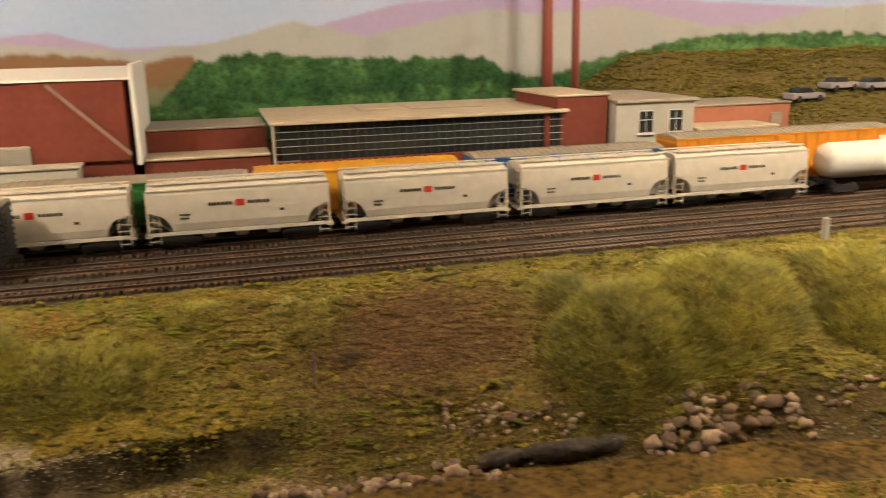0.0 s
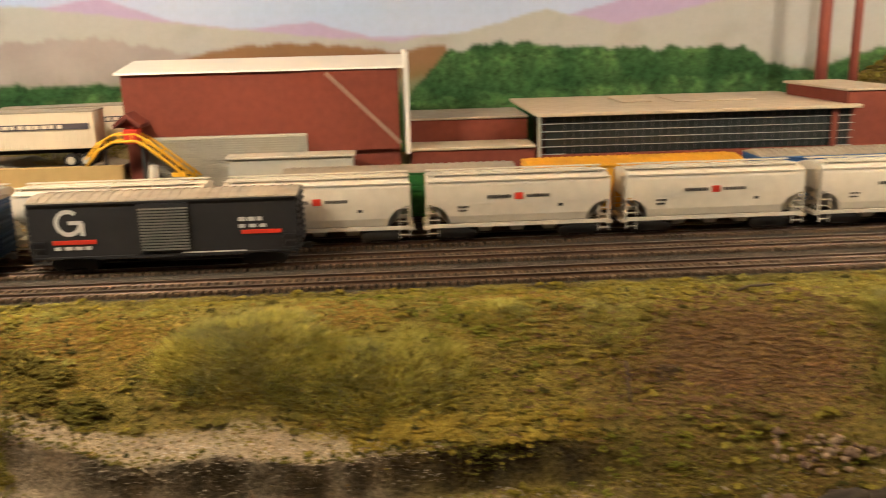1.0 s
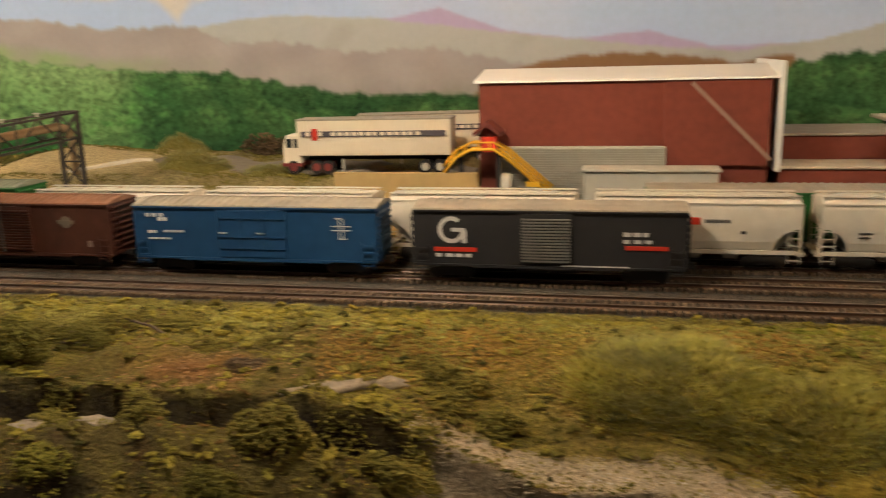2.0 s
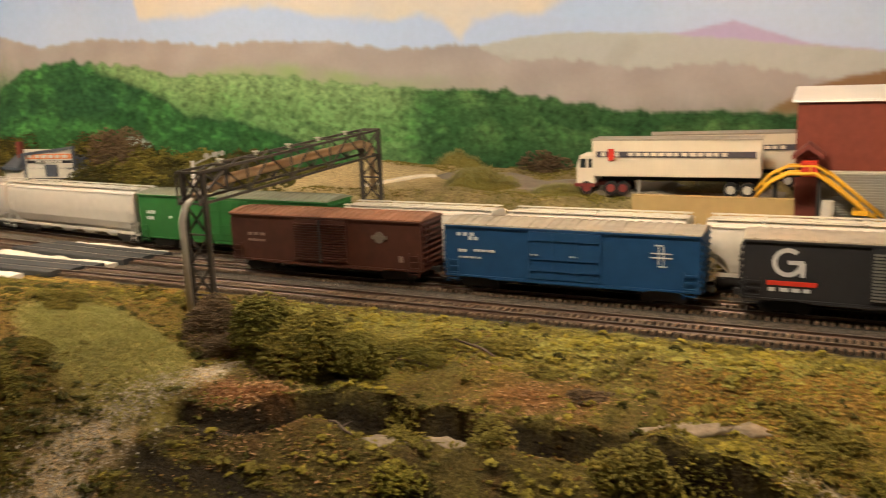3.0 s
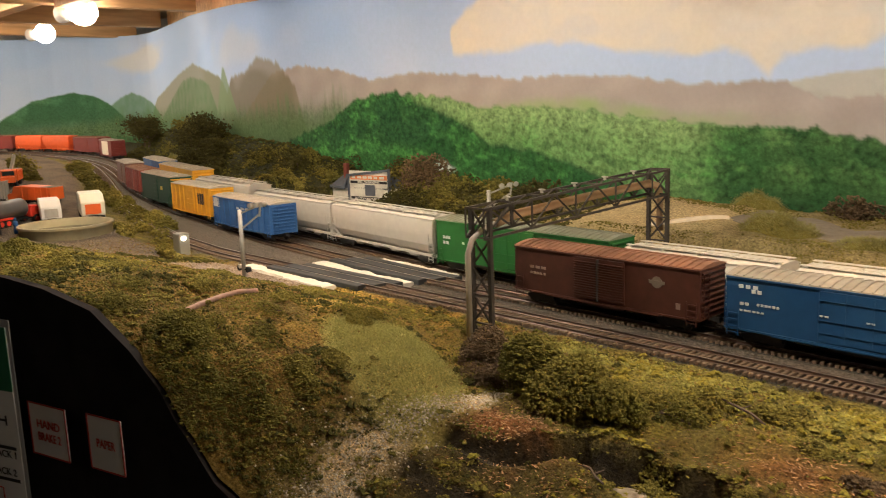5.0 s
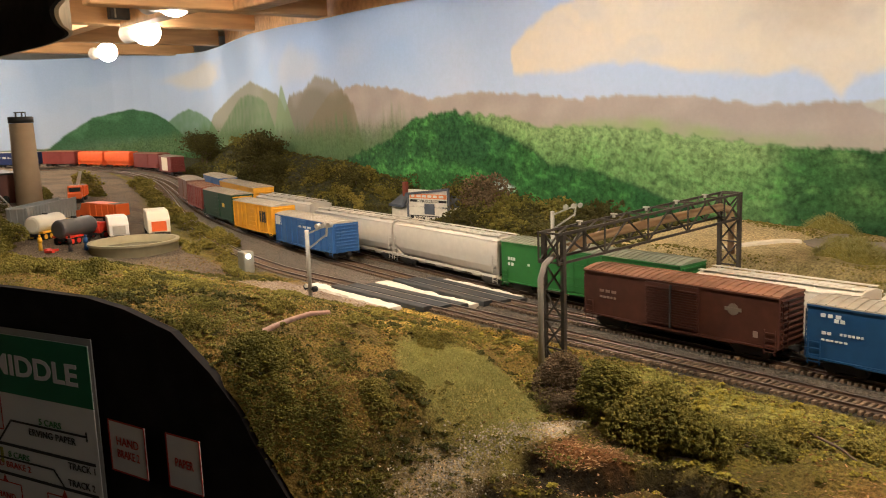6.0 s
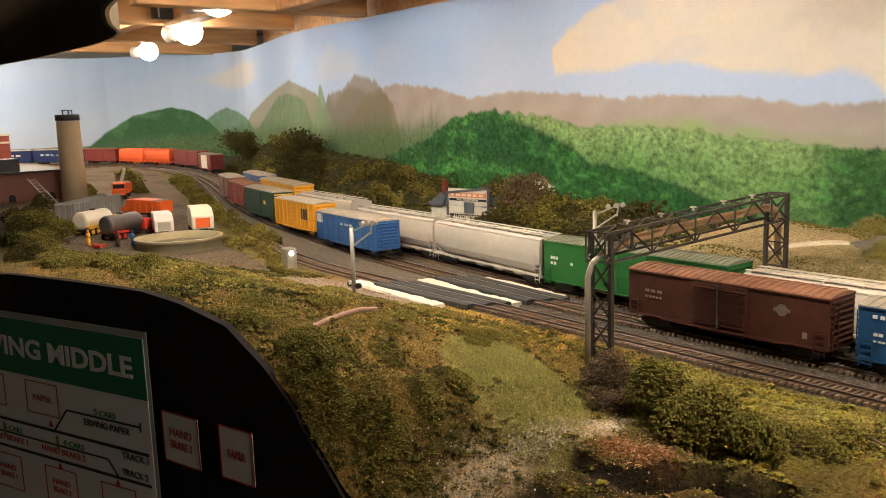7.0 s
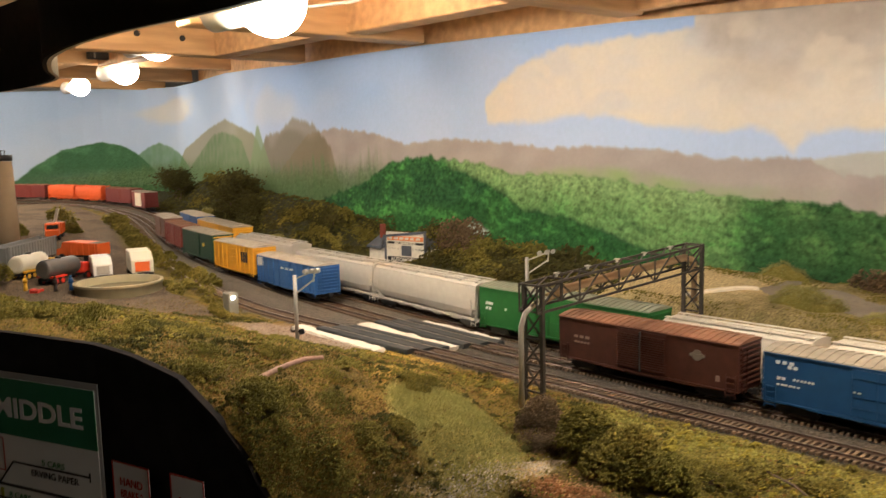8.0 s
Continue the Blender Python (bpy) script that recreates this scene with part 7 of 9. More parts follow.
DECK = mat("plywood_deck", (0.62, 0.45, 0.26), 0.75, 0, 9, 0.2, 0.08, stretch=(2, 8, 2))
JOISTS = [(1.55, 1.08, 1.470), (1.12, 1.08, 1.470), (0.70, 1.08, 1.470), (0.27, 1.08, 1.470), (-0.10, 1.07, 1.468), (-0.48, 1.04, 1.462), (-0.87, 1.02, 1.455), (-1.27, 1.02, 1.462), (-1.66, 1.06, 1.470), (-2.20, 1.20, 1.502), (-2.85, 1.42, 1.525), (-3.5, 1.63, 1.545)]
for x, y1, z in JOISTS:
    bm = box(bmesh.new(), x - 0.019, x + 0.019, 0.49 if x > -0.9 else 0.62, y1 - 0.006, z, z + 0.108)
    tagged(part("joist", bm, WOOD, None, "pine joist carrying the upper deck", bevel=0.002), "pine joist carrying the upper deck", "joist", "joists", "structure")
bm = bmesh.new()
sweep(bm, [(1.9, 1.0, 1.5782), (-0.10, 1.0, 1.5766), (-0.48, 1.0, 1.5706), (-0.87, 1.0, 1.5662), (-1.27, 1.0, 1.5706), (-1.66, 1.0, 1.5786), (-2.20, 1.0, 1.6106), (-2.85, 1.0, 1.6336), (-3.9, 1.0, 1.6600)], [(-0.90, 0.0), (0.90, 0.0), (0.90, 0.012), (-0.90, 0.012)])
solid("upper_deck", bm, DECK, "plywood underside of the deck above the layout", "ceiling", "structure")
for x0, x1, z in ((-1.640, -1.290, 1.470), (-2.18, -1.68, 1.495), (-2.83, -2.22, 1.520), (-1.25, -0.89, 1.466), (-0.85, -0.50, 1.468)):
    tagged(part("beam", box(bmesh.new(), x0, x1, 0.86, 0.90, z, z + 0.05), WOOD, None, bevel=0.002), "short pine blocking between the joists", "beam", "joists", "structure")
# rim boards along the top of the mural
for x0, x1, z in ((-0.85, -0.50, 1.458), (-0.46, -0.12, 1.446), (-0.08, 0.25, 1.448), (0.29, 0.68, 1.450)):
    tagged(part("rim_board", box(bmesh.new(), x0, x1, 0.992, 1.012, z, z + 0.10), WOOD, None, bevel=0.002), "pine rim board along the top of the mural", "beam", "joists", "structure")
# the long ledger board behind the mural's top edge, up to the deck
bm = bmesh.new()
cols = []
for k in range(73):
    a, b2 = Vector(wall_point(1.0 + 0.05 * k)), Vector(wall_point(1.02 + 0.05 * k))
    n2 = Vector(((b2 - a).y, -(b2 - a).x)).normalized()
    p, q = a + n2 * 0.016, a + n2 * 0.034
    cols.append([bm.verts.new(c) for c in ((*p, 1.40), (*p, 1.60), (*q, 1.60), (*q, 1.40))])
for a, b2 in zip(cols, cols[1:]):
    for k in range(4):
        bm.faces.new((a[k], b2[k], b2[(k + 1) % 4], a[(k + 1) % 4]))
bm.faces.new(cols[0])
bm.faces.new(cols[-1][::-1])
solid("ledger_board", bm, WOOD, "long pine ledger board behind the mural's top edge", "beam", "structure")
# junction box, switch plate and lamp leads under the joists
for x, y2, z in ((-1.652, 0.70, 1.520), (-2.13, 0.84, 1.520), (-0.855, 0.74, 1.492)):
    jb = thing("junction_box", pose(x, y2, z), "grey steel junction box screwed to a joist", "junction box", "junction boxes")
    part("box", box(bmesh.new(), -0.002, 0.018, -0.022, 0.022, -0.014, 0.016), STEEL, jb, bevel=0.002)
    part("clamp", bar(bmesh.new(), (0.020, -0.012, -0.012), (0.020, -0.012, 0.014), 0.003), SIG, jb)
for x, y2, z in ((-1.248, 0.70, 1.492), (-1.248, 0.74, 1.500), (-1.248, 0.66, 1.486), (-1.640, 0.80, 1.497), (-1.640, 0.72, 1.500), (-2.18, 0.92, 1.525)):
    tagged(part("bolt", rod(bmesh.new(), (x, y2, z), (x + 0.003, y2, z), 0.005, seg=10), STEEL, None), "dark bolt head in a joist", "bolt", "bolts")
wi = tube(bmesh.new(), [(-0.846, 0.70, 1.49), (-0.80, 0.74, 1.475), (-0.70, 0.80, 1.468), (-0.60, 0.84, 1.478), (-0.50, 0.86, 1.49)], 0.0022, 6)
tube(wi, [(-1.24, 0.60, 1.49), (-1.15, 0.66, 1.466), (-1.05, 0.72, 1.47), (-0.90, 0.76, 1.49)], 0.002, 6)
solid("cable", wi, mat("grey_cable", (0.35, 0.32, 0.28), 0.5), "grey cables slung under the joists", "cable")

# ---- stream ----
WATER = mat("dark_stream_water", (0.032, 0.023, 0.010), 0.08, 0, 220, 0.4, 0.45, spec=0.5, tint=(0.14, 0.088, 0.026))
bm = bmesh.new()
v = [bm.verts.new((x, y2, 1.0215)) for x, y2 in ((-0.03, 0.41), (0.10, 0.408), (0.35, 0.34), (0.9, 0.34), (0.9, 0.52), (-0.03, 0.52))]
bm.faces.new(v)
ext = bmesh.ops.extrude_face_region(bm, geom=bm.faces[:])
bmesh.ops.translate(bm, verts=[e for e in ext["geom"] if isinstance(e, bmesh.types.BMVert)], vec=(0, 0, -0.006))
solid("water", bm, WATER, "dark shallow stream along the bank foot", "water", "structure")

# ---- stones ----
STONE = [mat("tan_stone", (0.33, 0.225, 0.135), 0.85, 0, 250, 0.25, 0.4, per_object=0.5, tint=(0.43, 0.31, 0.20)), mat("brown_stone", (0.20, 0.13, 0.085), 0.85, 0, 250, 0.25, 0.4, per_object=0.5)]
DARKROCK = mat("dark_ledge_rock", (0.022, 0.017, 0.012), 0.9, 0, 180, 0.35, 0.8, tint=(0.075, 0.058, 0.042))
STONES = []
for k in range(6):
    tv, tf = lump(100 + k, 0.36, 2)
    me = bpy.data.meshes.new("stone")
    me.from_pydata((tv * np.array((1, 0.8 + 0.05 * k, 0.75))).tolist(), [], tf.tolist())
    me.materials.append(STONE[k % 2])
    for p in me.polygons:
        p.use_smooth = True
    STONES.append(me)
rnd = random.Random(5)
SPOTS = [(0.209, 0.497, 11), (0.222, 0.489, 10), (0.232, 0.492, 13), (0.246, 0.496, 12), (0.262, 0.497, 11), (0.280, 0.499, 12), (0.252, 0.505, 10), (0.226, 0.506, 11), (0.240, 0.510, 9), (0.270, 0.507, 10), (0.289, 0.486, 9),
         (0.200, 0.492, 7), (0.085, 0.507, 10), (0.097, 0.505, 8), (0.064, 0.505, 9), (0.074, 0.502, 8), (0.052, 0.503, 8), (0.041, 0.505, 9), (0.028, 0.505, 8), (0.012, 0.505, 9), (0.000, 0.509, 8), (-0.019, 0.508, 9), (0.107, 0.498, 7),
         (0.099, 0.522, 6), (0.110, 0.523, 5), (0.122, 0.523, 6), (0.133, 0.522, 6), (0.145, 0.520, 5), (0.156, 0.512, 6), (0.325, 0.493, 7), (0.340, 0.496, 6), (0.355, 0.498, 7), (0.310, 0.490, 6)]
MORE = [(x + rnd.uniform(-0.010, 0.010), y2 + rnd.uniform(-0.006, 0.008), mm * rnd.uniform(0.45, 0.95)) for x, y2, mm in SPOTS for _ in range(5)]
HEAP = [(rnd.uniform(0.085, 0.148), 0, rnd.uniform(3.5, 6.0)) for _ in range(34)]
HEAP = [(x, 0.531 - 0.16 * (x - 0.085) + rnd.uniform(-0.005, 0.005), mm) for x, y2, mm in HEAP]
for x, y2, mm in SPOTS + MORE + HEAP:
    ob = new("stone", rnd.choice(STONES))
    s = mm * 0.001 * rnd.uniform(0.65, 1.0)
    ob.matrix_world = pose(x, y2, max(ground_at(x, y2), 1.0205) + s * 0.22, rnd.uniform(-20, 20), rnd.uniform(-20, 20), rnd.uniform(0, 360)) @ Matrix.Diagonal((s, s, s, 1))
    tagged(ob, "rounded tan stone at the water's edge", "stone", "stream stones")


def slab(name, label, x, y2, lx, ly, lz, turn, seed, material=DARKROCK, lift=0.3):
    tv, tf = lump(seed, 0.18, 3)
    me = bpy.data.meshes.new(name)
    me.from_pydata((tv * np.array((lx, ly, lz))).tolist(), [], tf.tolist())
    me.materials.append(material)
    for p in me.polygons:
        p.use_smooth = True
    ob = new(name, me)
    ob.matrix_world = pose(x, y2, ground_at(x, y2) + lz * lift, 0, 0, turn)
    return tagged(ob, label, "rock", "ledge rocks")


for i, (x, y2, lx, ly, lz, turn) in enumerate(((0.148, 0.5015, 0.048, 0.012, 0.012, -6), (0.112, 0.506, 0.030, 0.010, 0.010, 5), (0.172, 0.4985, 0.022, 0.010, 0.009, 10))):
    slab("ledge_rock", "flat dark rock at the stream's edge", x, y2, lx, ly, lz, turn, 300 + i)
PALEROCK = mat("pale_rock", (0.17, 0.13, 0.085), 0.9, 0, 220, 0.35, 0.8, tint=(0.30, 0.24, 0.17))
for i, (x, y2, lx, ly, lz, turn) in enumerate(((-0.345, 0.548, 0.050, 0.012, 0.010, 28), (-0.318, 0.563, 0.022, 0.010, 0.012, 20), (-0.482, 0.512, 0.034, 0.012, 0.010, 10), (-0.452, 0.517, 0.030, 0.012, 0.010, -8), (-0.405, 0.520, 0.022, 0.010, 0.008, 5), (-0.530, 0.546, 0.026, 0.010, 0.008, 15))):
    slab("pale_rock", "pale smooth rock lying on the mossy bank", x, y2, lx, ly, lz, turn, 350 + i, PALEROCK, -0.2)

# ---- turf, litter and pebbles strewn on the ground ----


def foam(name, colour, tint, var=0.45):
    warm = [(c[0] * 1.06, c[1] * 0.97, c[2] * 0.78) for c in (colour, tint)]
    return mat(name, warm[0], 0.95, 0, 700, var, 0.5, coarse=30, island=0.6, tint=warm[1], spec=0.1)


FOAM = {
    "yellow": foam("yellow_green_turf", (0.15, 0.14, 0.028), (0.26, 0.235, 0.048)),
    "olive": foam("olive_turf", (0.095, 0.088, 0.024), (0.17, 0.155, 0.042)),
    "dark": foam("dark_turf", (0.032, 0.036, 0.013), (0.075, 0.075, 0.024)),
    "heath": foam("heath_turf", (0.040, 0.043, 0.013), (0.095, 0.092, 0.027)),
    "rust": foam("rust_turf", (0.105, 0.066, 0.024), (0.19, 0.122, 0.046)),
}
ICO0 = []
for s in range(4):
    rr = np.random.RandomState(s)
    o = np.array([(1, 0, 0), (-1, 0, 0), (0, 1, 0), (0, -1, 0), (0, 0, 1), (0.3, 0.3, -1)]) * 0.5 * rr.uniform(0.6, 1.4, (6, 1))
    ICO0.append((o, np.array([(0, 2, 4), (2, 1, 4), (1, 3, 4), (3, 0, 4), (2, 0, 5), (1, 2, 5), (3, 1, 5), (0, 3, 5)])))


CLUMPS = []
for s in range(4):
    rr = np.random.RandomState(40 + s)
    dirs = rr.normal(size=(11, 3))
    dirs /= np.linalg.norm(dirs, axis=1)[:, None]
    dirs[:, 2] = np.abs(dirs[:, 2])
    pts = [ICO0[s][0] * rr.uniform(0.26, 0.46) + d * np.array((0.34, 0.34, 0.30)) for d in dirs]
    CLUMPS.append((np.concatenate(pts), np.concatenate([ICO0[s][1] + 6 * k for k in range(11)])))


def strew(name, label, n, area, size, material, weight, squash=0.7, templates=ICO0, seed=1, lift=0.15):
    """Scatters clumps over part of the ground, thick where weight says so."""
    rng = np.random.RandomState(seed)
    x0, x1, y0, y1 = area
    X, Y = rng.uniform(x0, x1, n * 4), rng.uniform(y0, y1, n * 4)
    w = np.clip(weight(X, Y), 0, 1)
    w = w * (Y > wall_front(X) + 0.004)
    keep = rng.uniform(0, 1, n * 4) < w
    X, Y = X[keep][:n], Y[keep][:n]
    sz = rng.uniform(size[0], size[1], len(X)) * rng.uniform(0.7, 1.2, len(X))
    Z = ground(X, Y) + sz * lift
    np.random.seed(seed)
    P = np.c_[X, Y, Z]
    t = templates[seed % len(templates)]
    me = cloud_mesh(name, t, P, sz, squash, material)
    return tagged(new(name, me), label, "ground cover", kind="stuff")


def bank_depth(X, Y):
    return np.where(X > -2.75, y_line("A", X), 0.9) - 0.0215 - Y


def no_go(X, Y):
    """Where no turf lies: bare bank, wash, litter, water."""
    d = bank_depth(X, Y)
    bare = np.exp(-(((X - 0.085) / 0.07) ** 2 + ((Y - 0.572) / 0.032) ** 2))
    wash = np.exp(-(((X - wash_mid(Y)) / wash_wide(Y)) ** 2)) * (Y < 0.55) * 0.8
    litter = np.exp(-(((X + 0.43) / 0.05) ** 2 + ((Y - 0.56) / 0.025) ** 2)) + np.exp(-(((X + 0.572) / 0.045) ** 2 + ((Y - 0.515) / 0.011) ** 2))
    pale = smooth_step(1.1, 0.85, pale_slope(X, Y))
    water = (X > -0.02) * smooth_step(1.026, 1.023, ground(X, Y)) + (X > -0.28) * (X < -0.11) * smooth_step(0.548, 0.542, Y) * 0.7
    pads = (X < -0.93) * (X > -1.13) * (d < 0.07) * 1.0 + (X < -1.17) * 0.8
    cliff = (X > -0.64) * (X < 0.02) * np.exp(-(((Y - ledge_line(X, 1) + 0.004) / 0.004) ** 2)) + (X > -0.64) * (X < -0.44) * np.exp(-(((Y - ledge_line(X, 2) + 0.004) / 0.004) ** 2))
    return np.clip(1 - cliff - 1.3 * bare - wash - litter - 1.2 * pale - water - pads, 0, 1) * smooth_step(-0.006, 0.002, d)


FRONT_AREA = (-1.30, 0.62, 0.32, 0.66)
strew("turf", "yellow-green ground foam turf", 20000, FRONT_AREA, (0.0011, 0.0025), FOAM["yellow"], lambda X, Y: no_go(X, Y) * (1 - 0.85 * smooth_step(-0.66, -0.72, X)) * np.clip(0.45 + 0.8 * wobble(X, Y, 0.09, 21) + 0.5 * smooth_step(0.07, 0.0, bank_depth(X, Y)), 0, 1), 0.75, ICO0, 1)
strew("turf", "olive ground foam turf", 20000, FRONT_AREA, (0.0010, 0.0024), FOAM["olive"], lambda X, Y: no_go(X, Y) * np.clip(0.55 - 0.5 * wobble(X, Y, 0.07, 24), 0, 1), 0.7, ICO0, 2)
strew("turf", "dark green foam tufts", 8000, FRONT_AREA, (0.0013, 0.0030), FOAM["dark"], lambda X, Y: no_go(X, Y) * smooth_step(0.15, 0.7, wobble(X, Y, 0.06, 25)), 0.8, ICO0, 3)
strew("turf", "rust-brown foam tufts", 8000, FRONT_AREA, (0.0012, 0.0030), FOAM["rust"], lambda X, Y: np.clip(no_go(X, Y) * smooth_step(0.1, 0.8, wobble(X, Y, 0.11, 26)) + 0.8 * np.exp(-(((X - 0.085) / 0.08) ** 2 + ((Y - 0.575) / 0.035) ** 2)), 0, 1), 0.7, ICO0, 4)
strew("turf", "fine olive turf dust", 9000, FRONT_AREA, (0.0008, 0.0018), FOAM["olive"], lambda X, Y: no_go(X, Y) * 0.9, 0.8, ICO0, 5)
strew("turf", "dark brown crumbs on the bare bank", 2600, (-0.06, 0.22, 0.52, 0.64), (0.0022, 0.0050), mat("dark_earth_crumb", (0.075, 0.044, 0.022), 0.95, 0, 500, 0.4, 0.4, island=1.0, tint=(0.22, 0.130, 0.065), spec=0.1), lambda X, Y: np.exp(-(((X - 0.085) / 0.075) ** 2 + ((Y - 0.572) / 0.036) ** 2)), 0.6, CLUMPS, 37, 0.0)
strew("turf", "fine brown earth crumbs", 12000, FRONT_AREA, (0.0009, 0.0024), FOAM["rust"], lambda X, Y: smooth_step(0.0, 0.02, bank_depth(X, Y)) * (0.25 + np.exp(-(((X - 0.085) / 0.09) ** 2 + ((Y - 0.57) / 0.04) ** 2))) * (1 - (X > -0.02) * smooth_step(1.026, 1.023, ground(X, Y))), 0.8, ICO0, 6)
SLOPE = (-0.34, 0.62, 0.50, 0.66)
VERGE = foam("pale_yellow_green_turf", (0.145, 0.150, 0.045), (0.290, 0.285, 0.090))
strew("turf", "pale yellow-green turf along the track", 14000, (-0.66, 0.62, 0.565, 0.66), (0.0010, 0.0022), VERGE, lambda X, Y: no_go(X, Y) * smooth_step(0.085, 0.025, bank_depth(X, Y)) * (0.35 + 0.65 * smooth_step(0.40, 0.58, speck(X, Y, 0.026, 94))), 0.7, ICO0, 38, 0.15)
strew("turf", "pale yellow-green clumps along the track", 1500, (-0.64, 0.62, 0.565, 0.652), (0.0028, 0.0060), VERGE, lambda X, Y: no_go(X, Y) * smooth_step(0.085, 0.03, bank_depth(X, Y)) * smooth_step(0.50, 0.62, speck(X, Y, 0.020, 95)), 0.75, CLUMPS, 39, 0.05)
strew("turf", "lumpy yellow-green turf on the stream bank", 11000, SLOPE, (0.0012, 0.0028), FOAM["yellow"], lambda X, Y: no_go(X, Y) * smooth_step(0.42, 0.62, speck(X, Y, 0.022, 91)), 0.7, ICO0, 17, 0.1)
strew("turf", "lumpy olive turf on the stream bank", 11000, SLOPE, (0.0012, 0.0028), FOAM["olive"], lambda X, Y: no_go(X, Y) * smooth_step(0.42, 0.62, speck(X, Y, 0.026, 92)), 0.7, ICO0, 18, 0.1)
strew("turf", "golden dry grass strip over the stream ledge", 1500, (-0.14, 0.04, 0.528, 0.560), (0.0022, 0.0050), foam("golden_dry_turf", (0.160, 0.130, 0.024), (0.32, 0.270, 0.062)), lambda X, Y: np.exp(-(((Y - 0.541) / 0.007) ** 2)) * smooth_step(-0.14, -0.09, X) * smooth_step(0.0, -0.03, X) * smooth_step(0.42, 0.52, speck(X, Y, 0.012, 96)), 0.85, CLUMPS, 19, 0.2)
MOSS = foam("bright_moss_turf", (0.115, 0.140, 0.024), (0.225, 0.245, 0.045))
strew("turf", "bright green moss clumps on the bank", 1300, (-0.16, 0.14, 0.51, 0.652), (0.0028, 0.0066), MOSS, lambda X, Y: sum(np.exp(-(((X - a) / r) ** 2 + ((Y - b) / q) ** 2)) for a, b, r, q in ((-0.096, 0.636, 0.035, 0.010), (-0.065, 0.600, 0.022, 0.016), (-0.034, 0.577, 0.012, 0.010), (0.040, 0.530, 0.042, 0.008))) * smooth_step(0.40, 0.55, speck(X, Y, 0.012, 97)) * smooth_step(-0.002, 0.004, bank_depth(X, Y)), 0.8, CLUMPS, 42, 0.1)
strew("turf", "ochre turf between the tussocks", 3500, (-0.36, 0.02, 0.56, 0.645), (0.0010, 0.0024), foam("ochre_turf", (0.17, 0.105, 0.030), (0.30, 0.20, 0.060)), lambda X, Y: sum(np.exp(-(((X - a) / r) ** 2 + ((Y - b) / 0.018) ** 2)) for a, b, r in ((-0.140, 0.612, 0.030), (-0.275, 0.600, 0.035), (-0.03, 0.612, 0.03), (-0.33, 0.58, 0.03))) * no_go(X, Y), 0.7, ICO0, 43, 0.3)
for tone, word, n, cell, cut, seed in (("dark", "dark lumps of moss and clump foliage", 700, 0.030, 0.60, 30), ("olive", "olive lumps of moss and clump foliage", 1900, 0.022, 0.56, 31), ("yellow", "yellow-green lumps of clump foliage", 2300, 0.020, 0.54, 32)):
    strew("turf", word, n, (-1.15, 0.45, 0.36, 0.65), (0.0036, 0.0078), FOAM[tone], lambda X, Y: no_go(X, Y) * (1 - 0.9 * smooth_step(-0.56, -0.62, X)) * smooth_step(cut - 0.04, cut + 0.08, speck(X, Y, cell, seed + 80)), 0.8, CLUMPS, seed, 0.1)
for tone, n, seed in (("dark", 130, 33), ("olive", 150, 34)):
    strew("turf", "moss clumps in the washed-out gully", n, (-0.70, -0.58, 0.40, 0.51), (0.0022, 0.0060), FOAM[tone], lambda X, Y: smooth_step(0.50, 0.60, speck(X, Y, 0.014, seed + 80)), 0.8, CLUMPS, seed, 0.1)
EDGE_AREA = (-0.63, 0.02, 0.46, 0.555)
for tone, n, seed in (("dark", 1800, 20), ("olive", 4200, 21)):
    strew("turf", "ragged moss hanging over the rock steps", n, EDGE_AREA, (0.0014, 0.0034), FOAM[tone], lambda X, Y: smooth_step(0.35, 0.55, speck(X, Y, 0.02, 93)) * ((Y > ledge_line(X, 1)) * np.exp(-(((Y - ledge_line(X, 1) - 0.002) / 0.003) ** 2)) + (X < -0.45) * (Y > ledge_line(X, 2)) * np.exp(-(((Y - ledge_line(X, 2) - 0.002) / 0.003) ** 2))), 0.8, ICO0, seed, 0.0)
KNOLL = (-1.18, -0.62, 0.36, 0.65)
for tone, word, n, cell, seed in (("dark", "dark mossy patches on the knoll", 9000, 0.050, 22), ("olive", "olive mossy patches on the knoll", 12000, 0.035, 23), ("rust", "golden brown patches on the knoll", 9000, 0.045, 24), ("yellow", "sparse yellow tufts on the knoll", 2500, 0.030, 25)):
    strew("turf", word, n, KNOLL, (0.0009, 0.0021), FOAM[tone], lambda X, Y: no_go(X, Y) * smooth_step(0.46, 0.64, speck(X, Y, cell, seed + 70)), 0.75, ICO0, seed, 0.15)
for tone, word, n, cell, seed in (("dark", "small dark clumps on the knoll", 2000, 0.055, 35), ("olive", "small olive clumps on the knoll", 1500, 0.040, 36)):
    strew("turf", word, n, KNOLL, (0.0028, 0.0078), FOAM[tone], lambda X, Y: no_go(X, Y) * smooth_step(0.50, 0.66, speck(X, Y, cell, seed + 70)), 0.75, CLUMPS, seed, 0.1)
PEBBLE = mat("pale_gravel", (0.20, 0.17, 0.12), 0.9, 0, 400, 0.3, 0.2, island=1.0, tint=(0.40, 0.34, 0.25))
strew("gravel", "pale gravel washed down the gully", 5200, (-0.74, -0.60, 0.42, 0.56), (0.0006, 0.0019), mat("washed_gravel", (0.30, 0.25, 0.18), 0.9, 0, 400, 0.3, 0.2, island=1.0, tint=(0.62, 0.53, 0.40)), lambda X, Y: np.exp(-(((X - wash_mid(Y)) / wash_wide(Y)) ** 2)) * (Y < 0.55), 0.7, ICO0, 7)
